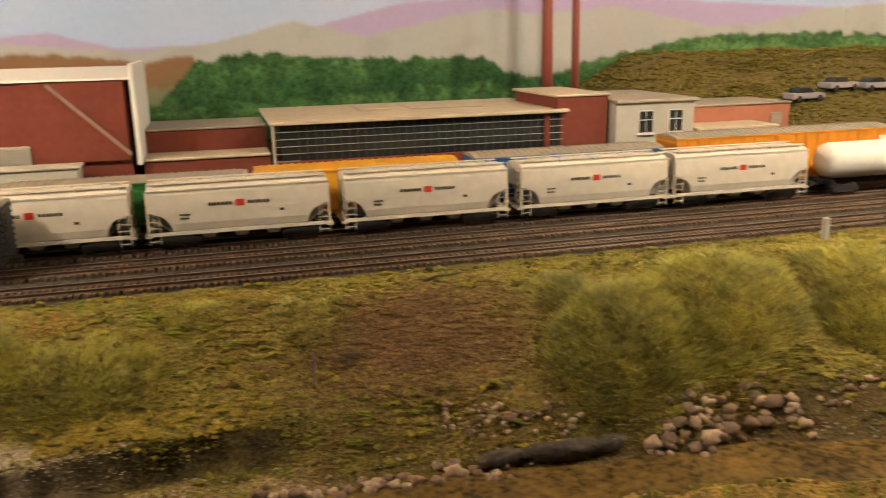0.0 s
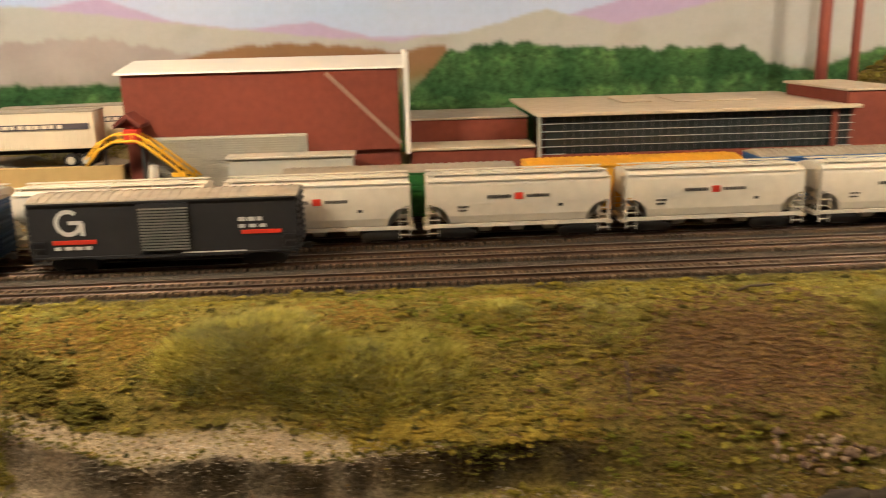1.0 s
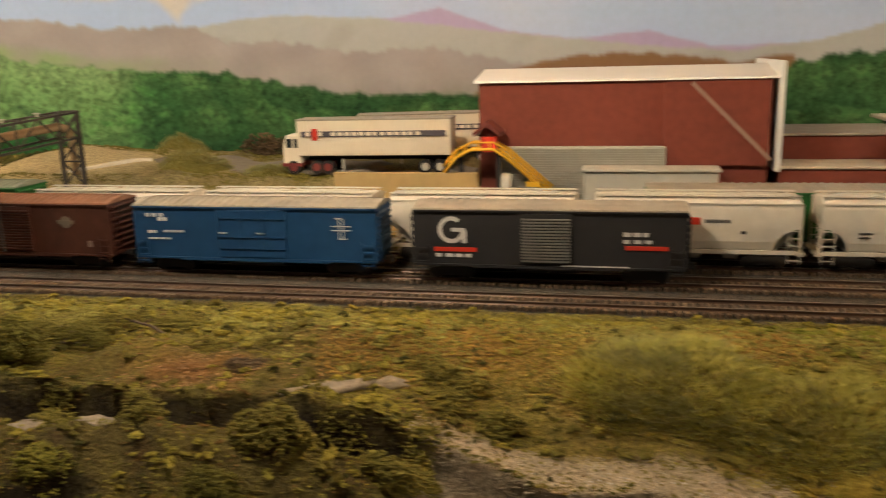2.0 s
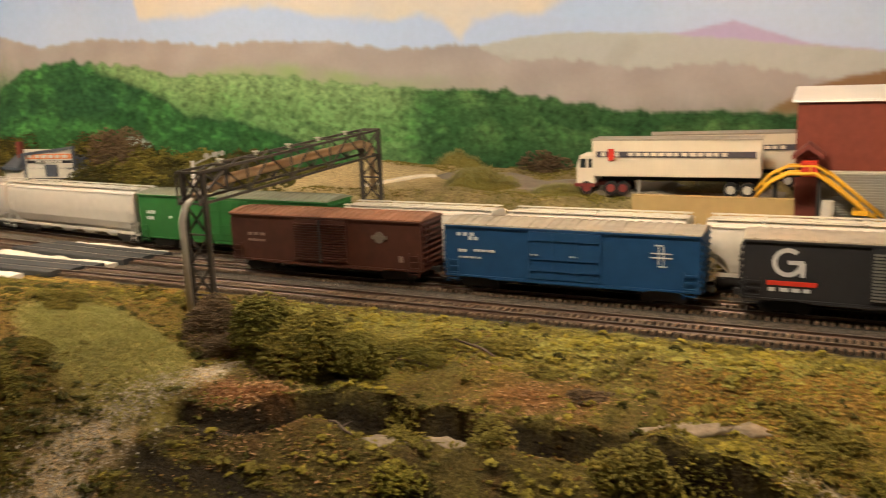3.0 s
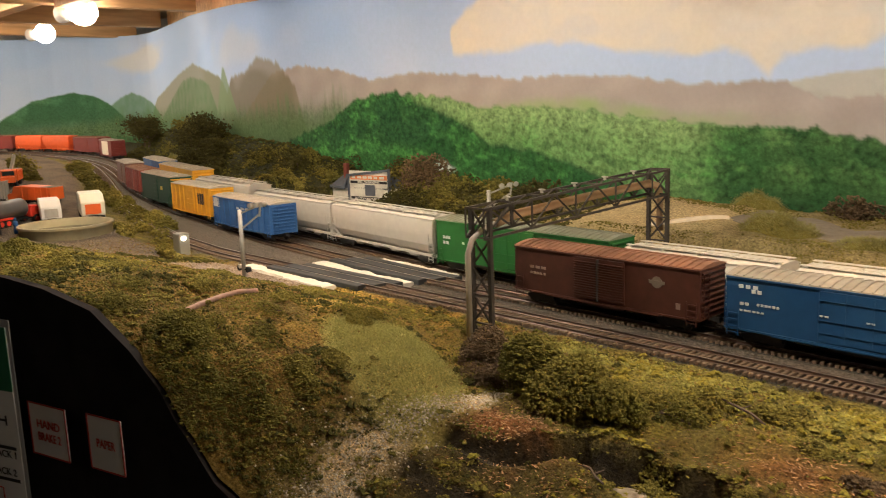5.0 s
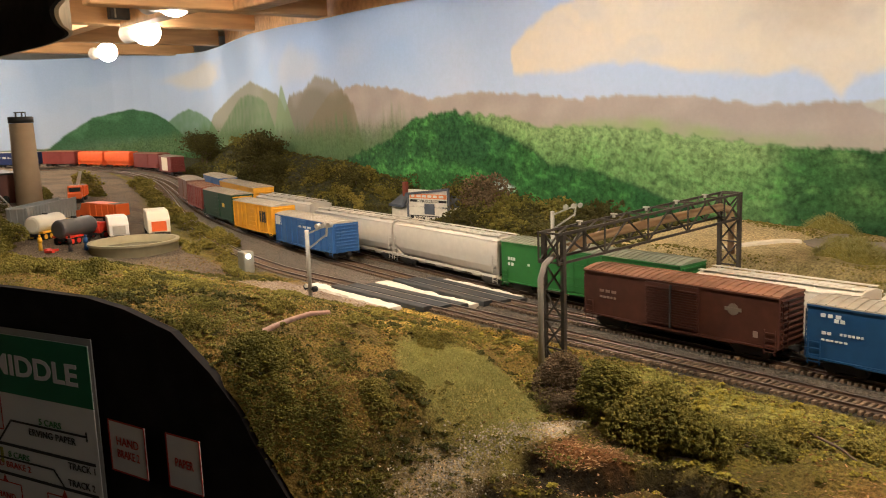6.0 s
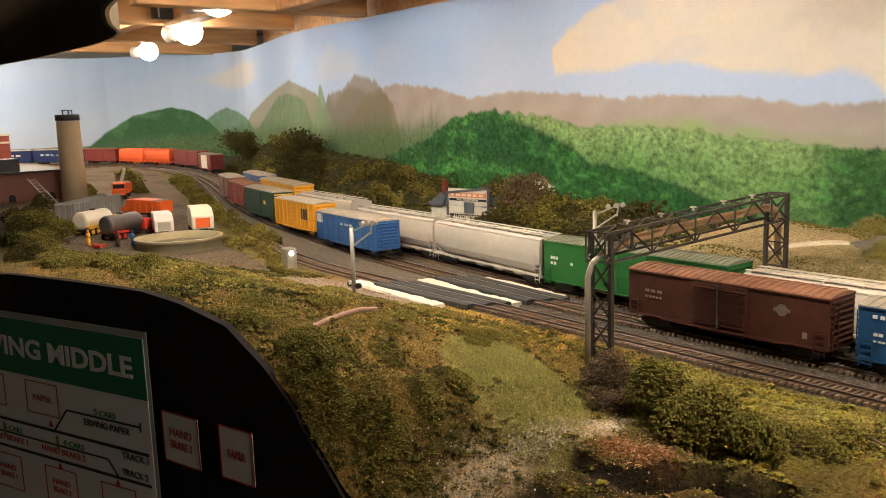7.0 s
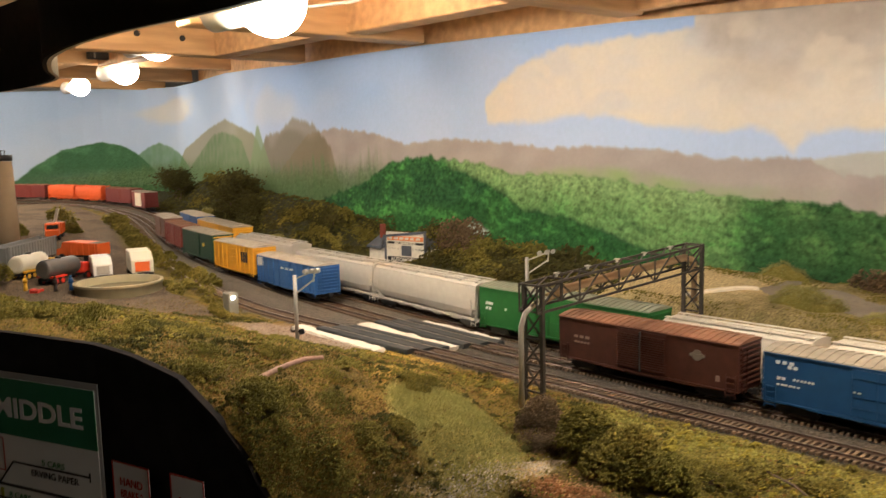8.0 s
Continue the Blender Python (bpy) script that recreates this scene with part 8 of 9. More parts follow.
strew("gravel", "fine beige sand and grit beside the stream", 5000, (-0.30, -0.08, 0.50, 0.56), (0.0005, 0.0015), mat("beige_grit", (0.30, 0.245, 0.165), 0.9, 0, 400, 0.3, 0.2, island=1.0, tint=(0.46, 0.38, 0.27)), lambda X, Y: smooth_step(0.549, 0.544, Y) * smooth_step(0.522, 0.530, Y), 0.5, ICO0, 8, 0.0)
# glints on the sand, put in as scattered white chips
strew("gravel", "small glossy white chips standing for glints on the sand", 60, (-0.28, -0.12, 0.531, 0.541), (0.0008, 0.0017), mat("white_glint_chip", (0.70, 0.64, 0.55), 0.3, 0, 400, 0.2, 0.1), lambda X, Y: 0.6 + 0 * X, 0.6, ICO0, 40, 0.1)
strew("gravel", "pale gravel along the stream", 3000, (-0.09, 0.60, 0.44, 0.56), (0.0010, 0.0030), PEBBLE, lambda X, Y: 0.5 * np.exp(-(((ground(X, Y) - 1.027) / 0.005) ** 2)), 0.7, ICO0, 41)
BALLAST = mat("grey_brown_ballast", (0.034, 0.028, 0.022), 0.95, 0, 400, 0.3, 0.2, island=1.2, tint=(0.085, 0.070, 0.055))
strew("ballast", "fine grey-brown track ballast", 20000, (-1.35, 0.75, 0.645, 0.80), (0.0007, 0.0015), BALLAST, lambda X, Y: 0.12 + 0.85 * (np.min([np.abs(Y - y_line(q, X)) for q in ("A", "B", "C")], axis=0) < 0.017), 0.8, ICO0, 9, 0.05)
strew("gravel", "crushed grey-pink yard gravel", 9000, (-1.95, -1.10, 0.42, 0.72), (0.0010, 0.0022), mat("yard_gravel", (0.14, 0.105, 0.075), 0.95, 0, 400, 0.3, 0.2, island=1.0, tint=(0.25, 0.195, 0.145)), lambda X, Y: smooth_step(0.03, 0.06, bank_depth(X, Y)), 0.7, ICO0, 10)
strew("gravel", "crushed grey-pink gravel by the crossing", 5000, (-1.14, -0.92, 0.57, 0.66), (0.0008, 0.0018), mat("pad_gravel", (0.22, 0.16, 0.12), 0.95, 0, 400, 0.3, 0.2, island=1.0, tint=(0.36, 0.28, 0.22)), lambda X, Y: smooth_step(0.0, 0.005, bank_depth(X, Y)) * smooth_step(0.075, 0.055, bank_depth(X, Y)), 0.7, ICO0, 11)
LEAF = mat("orange_leaf_litter", (0.19, 0.090, 0.036), 0.9, 0, 400, 0.4, 0.2, island=1.0, tint=(0.42, 0.23, 0.10))
FLAKE = [(np.array([(-0.5, -0.12, 0), (0.5, -0.1, 0.1), (0.45, 0.12, 0.1), (-0.5, 0.14, 0.02), (0, 0, 0.12)]), np.array([(0, 1, 4), (1, 2, 4), (2, 3, 4), (3, 0, 4)]))]
strew("leaf_litter", "orange-brown wood chips and dead leaves", 4200, (-0.70, -0.34, 0.46, 0.61), (0.0012, 0.0032), LEAF, lambda X, Y: 0.45 * np.exp(-(((X + 0.420) / 0.045) ** 2 + ((Y - 0.556) / 0.018) ** 2)) + 1.2 * np.exp(-(((X + 0.572) / 0.042) ** 2 + ((Y - 0.516) / 0.010) ** 2)) + 0.5 * np.exp(-(((X + 0.55) / 0.04) ** 2 + ((Y - 0.495) / 0.008) ** 2)), 1.0, FLAKE, 12, 0.3)
BACK = (-2.6, -0.80, 0.80, 1.35)
strew("turf", "dark olive turf on the wooded bank", 12000, BACK, (0.004, 0.011), FOAM["dark"], lambda X, Y: smooth_step(0.02, 0.05, Y - y_line("C", X) - 0.02) * (0.5 + 0.5 * wobble(X, Y, 0.2, 27)), 0.75, ICO0, 13)
strew("turf", "brown olive turf on the wooded bank", 10000, BACK, (0.003, 0.008), FOAM["heath"], lambda X, Y: smooth_step(0.005, 0.03, Y - y_line("C", X) - 0.02) * 0.7, 0.75, ICO0, 14)
strew("turf", "dry olive grass by the lorry yard", 7000, (-0.80, -0.30, 0.80, 1.03), (0.0012, 0.003), FOAM["olive"], lambda X, Y: smooth_step(0.005, 0.02, Y - y_line("C", X) - 0.025) * (0.3 + 0.6 * wobble(X, Y, 0.08, 28)) * ((Y < 0.855) | (Y > 0.945)), 0.6, ICO0, 15)
strew("turf", "olive turf on the far hill", 5000, (0.30, 1.3, 0.86, 1.09), (0.003, 0.009), FOAM["olive"], lambda X, Y: smooth_step(0.90, 0.98, Y) * (0.5 + 0.4 * wobble(X, Y, 0.2, 29)), 0.7, ICO0, 16)

# ---- tall soft grass in humps ----
BLADE_Y = mat("tall_olive_grass", (0.28, 0.26, 0.055), 0.9, 0, 50, 0.3, 0, island=1.0, tint=(0.56, 0.50, 0.12), spec=0.1)
BLADE_P = mat("pale_static_grass", (0.22, 0.20, 0.065), 0.9, 0, 50, 0.25, 0, island=1.0, tint=(0.32, 0.30, 0.12), spec=0.1)


def hump(name, label, n, area, height, length, material, seed):
    """A soft mound of fine fibres over a matted heart: area is centre x, y and radii."""
    cx, cy, rx, ry = area
    rng = np.random.RandomState(seed)
    t = thing(name, Matrix.Identity(4), label, "grass", "tall grass")

    def skin(r, a):
        X, Y = cx + rx * r * np.cos(a), cy + ry * r * np.sin(a)
        wide = r * (0.75 + 0.6 * speck(X, Y, 0.030, seed + 5, 2))
        dome = np.clip(1 - wide**2, 0, 1) ** 0.8
        return X, Y, ground(X, Y) + height * dome * (0.55 + 0.9 * speck(X, Y, 0.011, seed)) - 0.002, dome

    # the heart, a low mound that follows the slope
    R, A = np.meshgrid(np.linspace(0.03, 1.25, 18), np.linspace(0, 2 * np.pi, 41)[:-1], indexing="ij")
    X, Y, Z, _ = skin(R, A)
    core = bpy.data.meshes.new("matting")
    faces = [(i * 40 + k, i * 40 + (k + 1) % 40, (i + 1) * 40 + (k + 1) % 40, (i + 1) * 40 + k) for i in range(17) for k in range(40)] + [tuple(range(39, -1, -1))]
    core.from_pydata(np.stack([X, Y, Z - 0.003], -1).reshape(-1, 3).tolist(), [], faces)
    core.materials.append(FOAM["olive"])
    core.polygons.foreach_set("use_smooth", np.ones(len(core.polygons), bool))
    new("matting", core).parent = t
    a, r = rng.uniform(0, 6.283, n), np.sqrt(rng.uniform(0, 1.5, n))
    X, Y, Z, dome = skin(r, a)
    keep = rng.uniform(0, 1, n) < 0.12 + 2.5 * dome
    a, r, X, Y, Z = a[keep], r[keep], X[keep], Y[keep], Z[keep]
    n = len(a)
    L = length * rng.uniform(0.35, 1.0, n)
    lean = rng.normal(0, 0.55, (n, 2)) + np.c_[np.cos(a), np.sin(a) - 0.25] * r[:, None] * 0.8
    w = rng.uniform(0.00016, 0.00034, n)
    b = np.c_[X, Y, Z - 0.001]
    tip = b + np.c_[lean[:, 0] * L, lean[:, 1] * L, L * 0.75]
    side = np.c_[np.cos(rng.uniform(0, 6.28, n)), np.sin(rng.uniform(0, 6.28, n)), 0 * w] * w[:, None]
    v = np.stack([b - side, b + side, tip], 1).reshape(-1, 3)
    me = bpy.data.meshes.new(name)
    me.from_pydata(v, [], np.arange(3 * n).reshape(-1, 3).tolist())
    me.materials.append(material)
    me.materials.append(BLADE_P)
    me.polygons.foreach_set("material_index", (speck(X, Y, 0.02, seed + 9) + rng.uniform(-0.25, 0.25, n) > 0.60).astype(np.int32))
    ob = new("blades", me)
    ob.parent = t
    tagged(ob, kind="stuff")


for n, area, height, length, seed, word in (
    (34000, (0.212, 0.552, 0.066, 0.044), 0.022, 0.0085, 61, "thicket on the bank"), (26000, (0.288, 0.566, 0.062, 0.050), 0.020, 0.0085, 62, "thicket on the bank"), (9000, (0.190, 0.585, 0.035, 0.026), 0.010, 0.007, 71, "thicket on the bank"), (22000, (0.400, 0.560, 0.050, 0.048), 0.019, 0.0085, 63, "thicket on the bank"),
    (24000, (-0.182, 0.587, 0.060, 0.034), 0.009, 0.0065, 64, "tussock on the slope"), (17000, (-0.112, 0.569, 0.058, 0.024), 0.007, 0.006, 65, "tussock on the slope"), (6000, (0.020, 0.588, 0.028, 0.030), 0.004, 0.005, 66, "tussock on the slope"), (7000, (-0.045, 0.605, 0.03, 0.018), 0.005, 0.005, 72, "tussock on the slope"),
):
    hump("tall_grass", "soft olive tall-grass " + word, n, area, height, length, BLADE_Y, seed)
hump("tall_grass", "pale yellow-green grass hump by the lorry yard", 6000, (-0.585, 0.880, 0.045, 0.018), 0.018, 0.006, BLADE_P, 67)
hump("tall_grass", "pale yellow-green grass hump by the lorry yard", 4000, (-0.500, 0.862, 0.035, 0.014), 0.010, 0.006, BLADE_P, 68)
hump("tall_grass", "olive grass clump by the painted woods", 3000, (-0.655, 0.995, 0.035, 0.014), 0.016, 0.006, BLADE_P, 69)
rng0 = np.random.RandomState(70)
X0, Y0 = rng0.uniform(-0.79, -0.60, 90000), rng0.uniform(0.470, 0.600, 90000)
ok = (pale_slope(X0, Y0) < rng0.uniform(0.75, 1.08, 90000)) & (bank_depth(X0, Y0) > 0.012)
X0, Y0 = X0[ok], Y0[ok]
b0 = np.c_[X0, Y0, ground(X0, Y0)]
tip0 = b0 + np.c_[rng0.normal(0, 0.0008, (len(X0), 2)), rng0.uniform(0.0008, 0.0020, len(X0))]
sd0 = np.c_[rng0.uniform(-1, 1, (len(X0), 2)) * 0.00035, 0 * X0]
me = bpy.data.meshes.new("static_grass")
me.from_pydata(np.stack([b0 - sd0, b0 + sd0, tip0], 1).reshape(-1, 3), [], np.arange(3 * len(X0)).reshape(-1, 3).tolist())
me.materials.append(mat("pale_short_grass", (0.24, 0.225, 0.075), 0.9, 0, 50, 0.25, 0, island=1.0, tint=(0.42, 0.39, 0.135), spec=0.1))
tagged(new("static_grass", me), "short pale grass on the smooth knoll slope", "grass", kind="stuff")

# ---- bushes and trees ----
TWIG = mat("grey_brown_twig", (0.10, 0.07, 0.05), 0.9)
LEAFY = {
    "moss": foam("moss_green_leaves", (0.075, 0.075, 0.022), (0.21, 0.19, 0.052)),
    "deep": foam("deep_green_leaves", (0.050, 0.053, 0.016), (0.155, 0.148, 0.038)),
    "bright": foam("bright_green_leaves", (0.10, 0.11, 0.024), (0.26, 0.25, 0.055)),
    "brown": foam("dead_brown_twigs", (0.062, 0.046, 0.032), (0.14, 0.105, 0.075)),
    "wood": foam("dark_olive_leaves", (0.024, 0.026, 0.010), (0.070, 0.068, 0.024)),
}


def bush(x, y2, rx, ry, h, kind, n=160, leaf=0.005, label="", z=None, name="bush", category="bush"):
    """A low ragged bush: twigs and many small leaf clumps."""
    seed = int(abs(x * 7919 + y2 * 104729)) % 9973
    rng = np.random.RandomState(seed)
    drape = z is None
    z = min(ground_at(x, y2), ground_at(x, y2 - 0.8 * ry)) - 0.001 if z is None else z
    t = thing(name, pose(x, y2, z), label or "low ragged %s bush of foam leaves" % {"moss": "moss-green", "deep": "deep green", "bright": "bright green", "brown": "dead brown", "wood": "dark olive"}[kind], category, "bushes")
    near = y2 < 0.62
    n = int(n * (7 if near else 3))
    knobs = rng.normal(size=(max(5, n // 45), 3))
    knobs /= np.linalg.norm(knobs, axis=1)[:, None]
    knobs[:, 2] = abs(knobs[:, 2])
    d = rng.normal(size=(n, 3))
    d /= np.linalg.norm(d, axis=1)[:, None]
    d[:, 2] = abs(d[:, 2])
    # rounded knobs bulge out of the whole
    bulge = np.max(d @ knobs.T, axis=1)[:, None]
    r = (0.72 + 0.34 * smooth_step(0.75, 0.98, bulge)) * rng.uniform(0.55, 1.10, n)[:, None] ** 0.5
    P = d * r
    # several uneven lobes make up the bush
    lobes = np.c_[rng.uniform(-0.55, 0.55, (5, 2)), rng.uniform(-0.1, 0.35, 5)]
    which, grow = rng.randint(0, 5, n), rng.uniform(0.40, 0.65, 5)
    P = (P * grow[which][:, None] + lobes[which]) * np.array((rx, ry, h * 1.35)) * 1.05
    P[:, 2] = np.maximum(P[:, 2], -0.001)
    if near and drape:
        # it follows the slope that it grows on
        rise = ground(x + P[:, 0], y2 + P[:, 1]) - z
        P[:, 2] += np.where(rise < 0, rise, 0.45 * rise)
    np.random.seed(seed)
    me = cloud_mesh("foliage", ICO0[seed % 4], P, rng.uniform(0.5, 1.25, n) * leaf * (0.43 if near else 0.62), 0.85, LEAFY[kind])
    ob = new("foliage", me)
    ob.parent = t
    tagged(ob, kind="stuff")
    bm = bmesh.new()
    for k in range(7):
        q = Vector(P[k])
        rod(bm, (0, 0, -0.002), q * 0.9, 0.0007, 0.0003, 4, False)
    part("twig", bm, TWIG, t)
    return t


for row in (
    (-0.598, 0.556, 0.034, 0.024, 0.034, "deep", 760, 0.0048), (-0.568, 0.552, 0.030, 0.022, 0.030, "moss", 620, 0.0048), (-0.535, 0.556, 0.026, 0.018, 0.022, "deep", 420, 0.0048), (-0.528, 0.570, 0.028, 0.020, 0.014, "moss", 320, 0.0048), (-0.648, 0.578, 0.028, 0.020, 0.028, "brown", 620, 0.0040, "", 1.086), (-0.628, 0.560, 0.020, 0.014, 0.020, "brown", 320, 0.0040, "", 1.080),
    (-0.500, 0.592, 0.020, 0.012, 0.007, "moss", 110, 0.004), (-0.530, 0.560, 0.016, 0.010, 0.007, "moss", 90, 0.004), (-0.480, 0.535, 0.016, 0.011, 0.012, "moss", 140, 0.0050), 
    (-0.337, 0.533, 0.020, 0.013, 0.013, "moss", 170, 0.0052), (-0.372, 0.512, 0.016, 0.012, 0.013, "moss", 150, 0.0052),
    (-0.292, 0.520, 0.012, 0.010, 0.011, "moss", 100, 0.0050), (-0.285, 0.560, 0.016, 0.011, 0.009, "moss", 110, 0.0048), (-0.465, 0.495, 0.016, 0.010, 0.009, "bright", 100, 0.0048),
    (-0.150, 0.512, 0.014, 0.008, 0.008, "bright", 80, 0.0045), (0.043, 0.563, 0.008, 0.006, 0.006, "brown", 50, 0.004), (0.22, 0.507, 0.008, 0.006, 0.006, "bright", 50, 0.004), (0.31, 0.525, 0.020, 0.010, 0.009, "moss", 110, 0.0045), (-0.05, 0.535, 0.04, 0.007, 0.004, "bright", 120, 0.004), (0.06, 0.527, 0.03, 0.008, 0.004, "bright", 100, 0.004),
    (-0.762, 0.556, 0.020, 0.012, 0.009, "moss", 150, 0.0042), (-0.752, 0.548, 0.014, 0.009, 0.007, "moss", 100, 0.0042), (-0.712, 0.470, 0.020, 0.014, 0.010, "moss", 170, 0.0045), (-0.702, 0.490, 0.018, 0.010, 0.008, "moss", 130, 0.0042), (-0.770, 0.418, 0.042, 0.024, 0.022, "deep", 460, 0.0048), (-0.735, 0.428, 0.030, 0.018, 0.014, "deep", 260, 0.0045), (-0.835, 0.402, 0.022, 0.016, 0.010, "deep", 120, 0.0045), (-0.785, 0.445, 0.026, 0.016, 0.005, "moss", 140, 0.0040), (-0.760, 0.470, 0.018, 0.012, 0.004, "deep", 90, 0.0038), (-0.790, 0.490, 0.022, 0.014, 0.004, "moss", 100, 0.0038), (-0.720, 0.445, 0.020, 0.012, 0.005, "moss", 110, 0.0040), (-0.810, 0.520, 0.020, 0.012, 0.004, "moss", 90, 0.0038), (-0.690, 0.440, 0.020, 0.012, 0.005, "deep", 110, 0.0040), (-0.850, 0.470, 0.024, 0.014, 0.005, "moss", 120, 0.0040),
    (-0.80, 0.425, 0.018, 0.012, 0.005, "deep", 100, 0.0042), (-0.875, 0.43, 0.022, 0.014, 0.006, "deep", 120, 0.0042), (-1.01, 0.385, 0.034, 0.022, 0.013, "deep", 200, 0.0050), (-1.09, 0.345, 0.040, 0.022, 0.010, "moss", 220, 0.0050), (-0.96, 0.40, 0.026, 0.016, 0.007, "moss", 130, 0.0048), (-0.93, 0.44, 0.024, 0.014, 0.005, "moss", 120, 0.0042), (-0.99, 0.45, 0.03, 0.016, 0.005, "deep", 130, 0.0042), (-0.90, 0.51, 0.024, 0.012, 0.004, "moss", 100, 0.0040), (-1.05, 0.50, 0.03, 0.014, 0.005, "moss", 120, 0.0042),
    (-1.175, 0.603, 0.022, 0.012, 0.012, "moss", 160, 0.0055), (-1.15, 0.59, 0.014, 0.010, 0.009, "moss", 90, 0.0050), (-1.29, 0.645, 0.030, 0.012, 0.012, "moss", 170, 0.0055), (-1.35, 0.665, 0.030, 0.012, 0.013, "moss", 170, 0.0055), (-1.42, 0.678, 0.030, 0.012, 0.014, "moss", 170, 0.0058), (-1.35, 0.625, 0.018, 0.012, 0.013, "moss", 110, 0.0055),
    (-1.50, 0.700, 0.03, 0.013, 0.014, "moss", 150, 0.006), (-1.60, 0.722, 0.03, 0.013, 0.014, "moss", 150, 0.006), (-1.80, 0.778, 0.05, 0.018, 0.016, "moss", 180, 0.0065), (-1.93, 0.815, 0.05, 0.02, 0.018, "moss", 180, 0.007), (-2.08, 0.85, 0.06, 0.025, 0.018, "moss", 180, 0.008), (-2.25, 0.90, 0.06, 0.025, 0.018, "moss", 160, 0.008),
    (-2.06, 0.735, 0.03, 0.025, 0.022, "deep", 150, 0.008), (-2.10, 0.645, 0.03, 0.025, 0.025, "deep", 150, 0.008), (-2.25, 0.78, 0.04, 0.03, 0.03, "moss", 150, 0.009), (-1.55, 0.40, 0.05, 0.03, 0.020, "wood", 220, 0.0075), (-1.64, 0.43, 0.05, 0.03, 0.024, "wood", 220, 0.0080), (-1.75, 0.44, 0.05, 0.03, 0.026, "wood", 220, 0.0080), (-1.46, 0.38, 0.04, 0.025, 0.017, "wood", 180, 0.0070), (-1.37, 0.41, 0.035, 0.022, 0.015, "moss", 170, 0.0065),
    (-1.30, 0.43, 0.03, 0.02, 0.014, "moss", 150, 0.0060), (-1.24, 0.47, 0.025, 0.016, 0.010, "moss", 110, 0.0055), (-1.60, 0.455, 0.03, 0.02, 0.016, "wood", 140, 0.0075), (-1.88, 0.50, 0.05, 0.03, 0.03, "wood", 180, 0.009),
    (-0.476, 0.522, 0.020, 0.014, 0.018, "moss", 240, 0.005), (-0.435, 0.520, 0.017, 0.013, 0.016, "moss", 200, 0.005), (-0.352, 0.512, 0.017, 0.013, 0.016, "moss", 190, 0.005), (-0.305, 0.512, 0.015, 0.012, 0.014, "moss", 170, 0.005),
    (-0.372, 0.525, 0.014, 0.010, 0.014, "bright", 150, 0.0048), (-0.290, 0.535, 0.012, 0.010, 0.012, "moss", 130, 0.0048), (-0.380, 0.488, 0.018, 0.013, 0.014, "deep", 190, 0.005), 
    
    (-0.421, 0.572, 0.014, 0.010, 0.007, "moss", 110, 0.004), (-0.490, 0.600, 0.020, 0.012, 0.009, "moss", 150, 0.0042), (-0.453, 0.606, 0.018, 0.011, 0.007, "moss", 130, 0.0042), (-0.502, 0.575, 0.022, 0.012, 0.009, "deep", 150, 0.0042), (-0.394, 0.562, 0.012, 0.009, 0.006, "brown", 100, 0.004), (-0.281, 0.568, 0.020, 0.014, 0.010, "moss", 170, 0.0045), (-0.300, 0.580, 0.014, 0.010, 0.007, "moss", 110, 0.0042), (-0.262, 0.555, 0.014, 0.010, 0.009, "deep", 120, 0.0045),
    # along the yard
    (-1.105, 0.345, 0.028, 0.016, 0.008, "deep", 260, 0.0050), (-1.080, 0.372, 0.024, 0.014, 0.008, "moss", 220, 0.0050), (-1.065, 0.400, 0.020, 0.012, 0.007, "deep", 200, 0.0050), (-1.15, 0.365, 0.028, 0.016, 0.007, "deep", 240, 0.0050), (-1.49, 0.402, 0.050, 0.030, 0.024, "deep", 380, 0.0070), (-1.56, 0.440, 0.050, 0.030, 0.026, "deep", 380, 0.0070), (-1.66, 0.440, 0.050, 0.030, 0.030, "deep", 380, 0.0075),
    (-1.405, 0.632, 0.018, 0.012, 0.014, "moss", 170, 0.0055), (-1.40, 0.704, 0.034, 0.014, 0.018, "deep", 300, 0.0060), (-1.46, 0.712, 0.034, 0.014, 0.018, "moss", 300, 0.0060), (-1.54, 0.722, 0.036, 0.015, 0.020, "deep", 300, 0.0062), (-1.66, 0.745, 0.040, 0.016, 0.020, "deep", 300, 0.0065), (-1.74, 0.765, 0.040, 0.016, 0.022, "moss", 300, 0.0068), (-1.86, 0.790, 0.045, 0.018, 0.022, "deep", 300, 0.0070), (-2.00, 0.830, 0.050, 0.020, 0.024, "deep", 300, 0.0080), (-2.16, 0.870, 0.055, 0.022, 0.026, "deep", 300, 0.0085),
    # behind the tracks
    (-1.125, 0.962, 0.056, 0.024, 0.048, "brown", 560, 0.0055), (-1.190, 0.985, 0.030, 0.018, 0.040, "wood", 260, 0.0060),
    (-0.570, 1.005, 0.040, 0.014, 0.022, "brown", 240, 0.0055), (-0.475, 0.847, 0.016, 0.008, 0.006, "moss", 70, 0.0035), (-0.450, 0.845, 0.012, 0.006, 0.005, "deep", 60, 0.0035),
    (0.515, 1.02, 0.05, 0.02, 0.016, "moss", 200, 0.006), (0.58, 1.00, 0.045, 0.02, 0.020, "moss", 200, 0.006), (0.64, 1.03, 0.05, 0.02, 0.018, "moss", 180, 0.006), (0.75, 1.04, 0.06, 0.02, 0.018, "moss", 180, 0.006), (0.85, 1.03, 0.06, 0.02, 0.018, "moss", 180, 0.006),
):
    bush(*row)
rnd = random.Random(77)
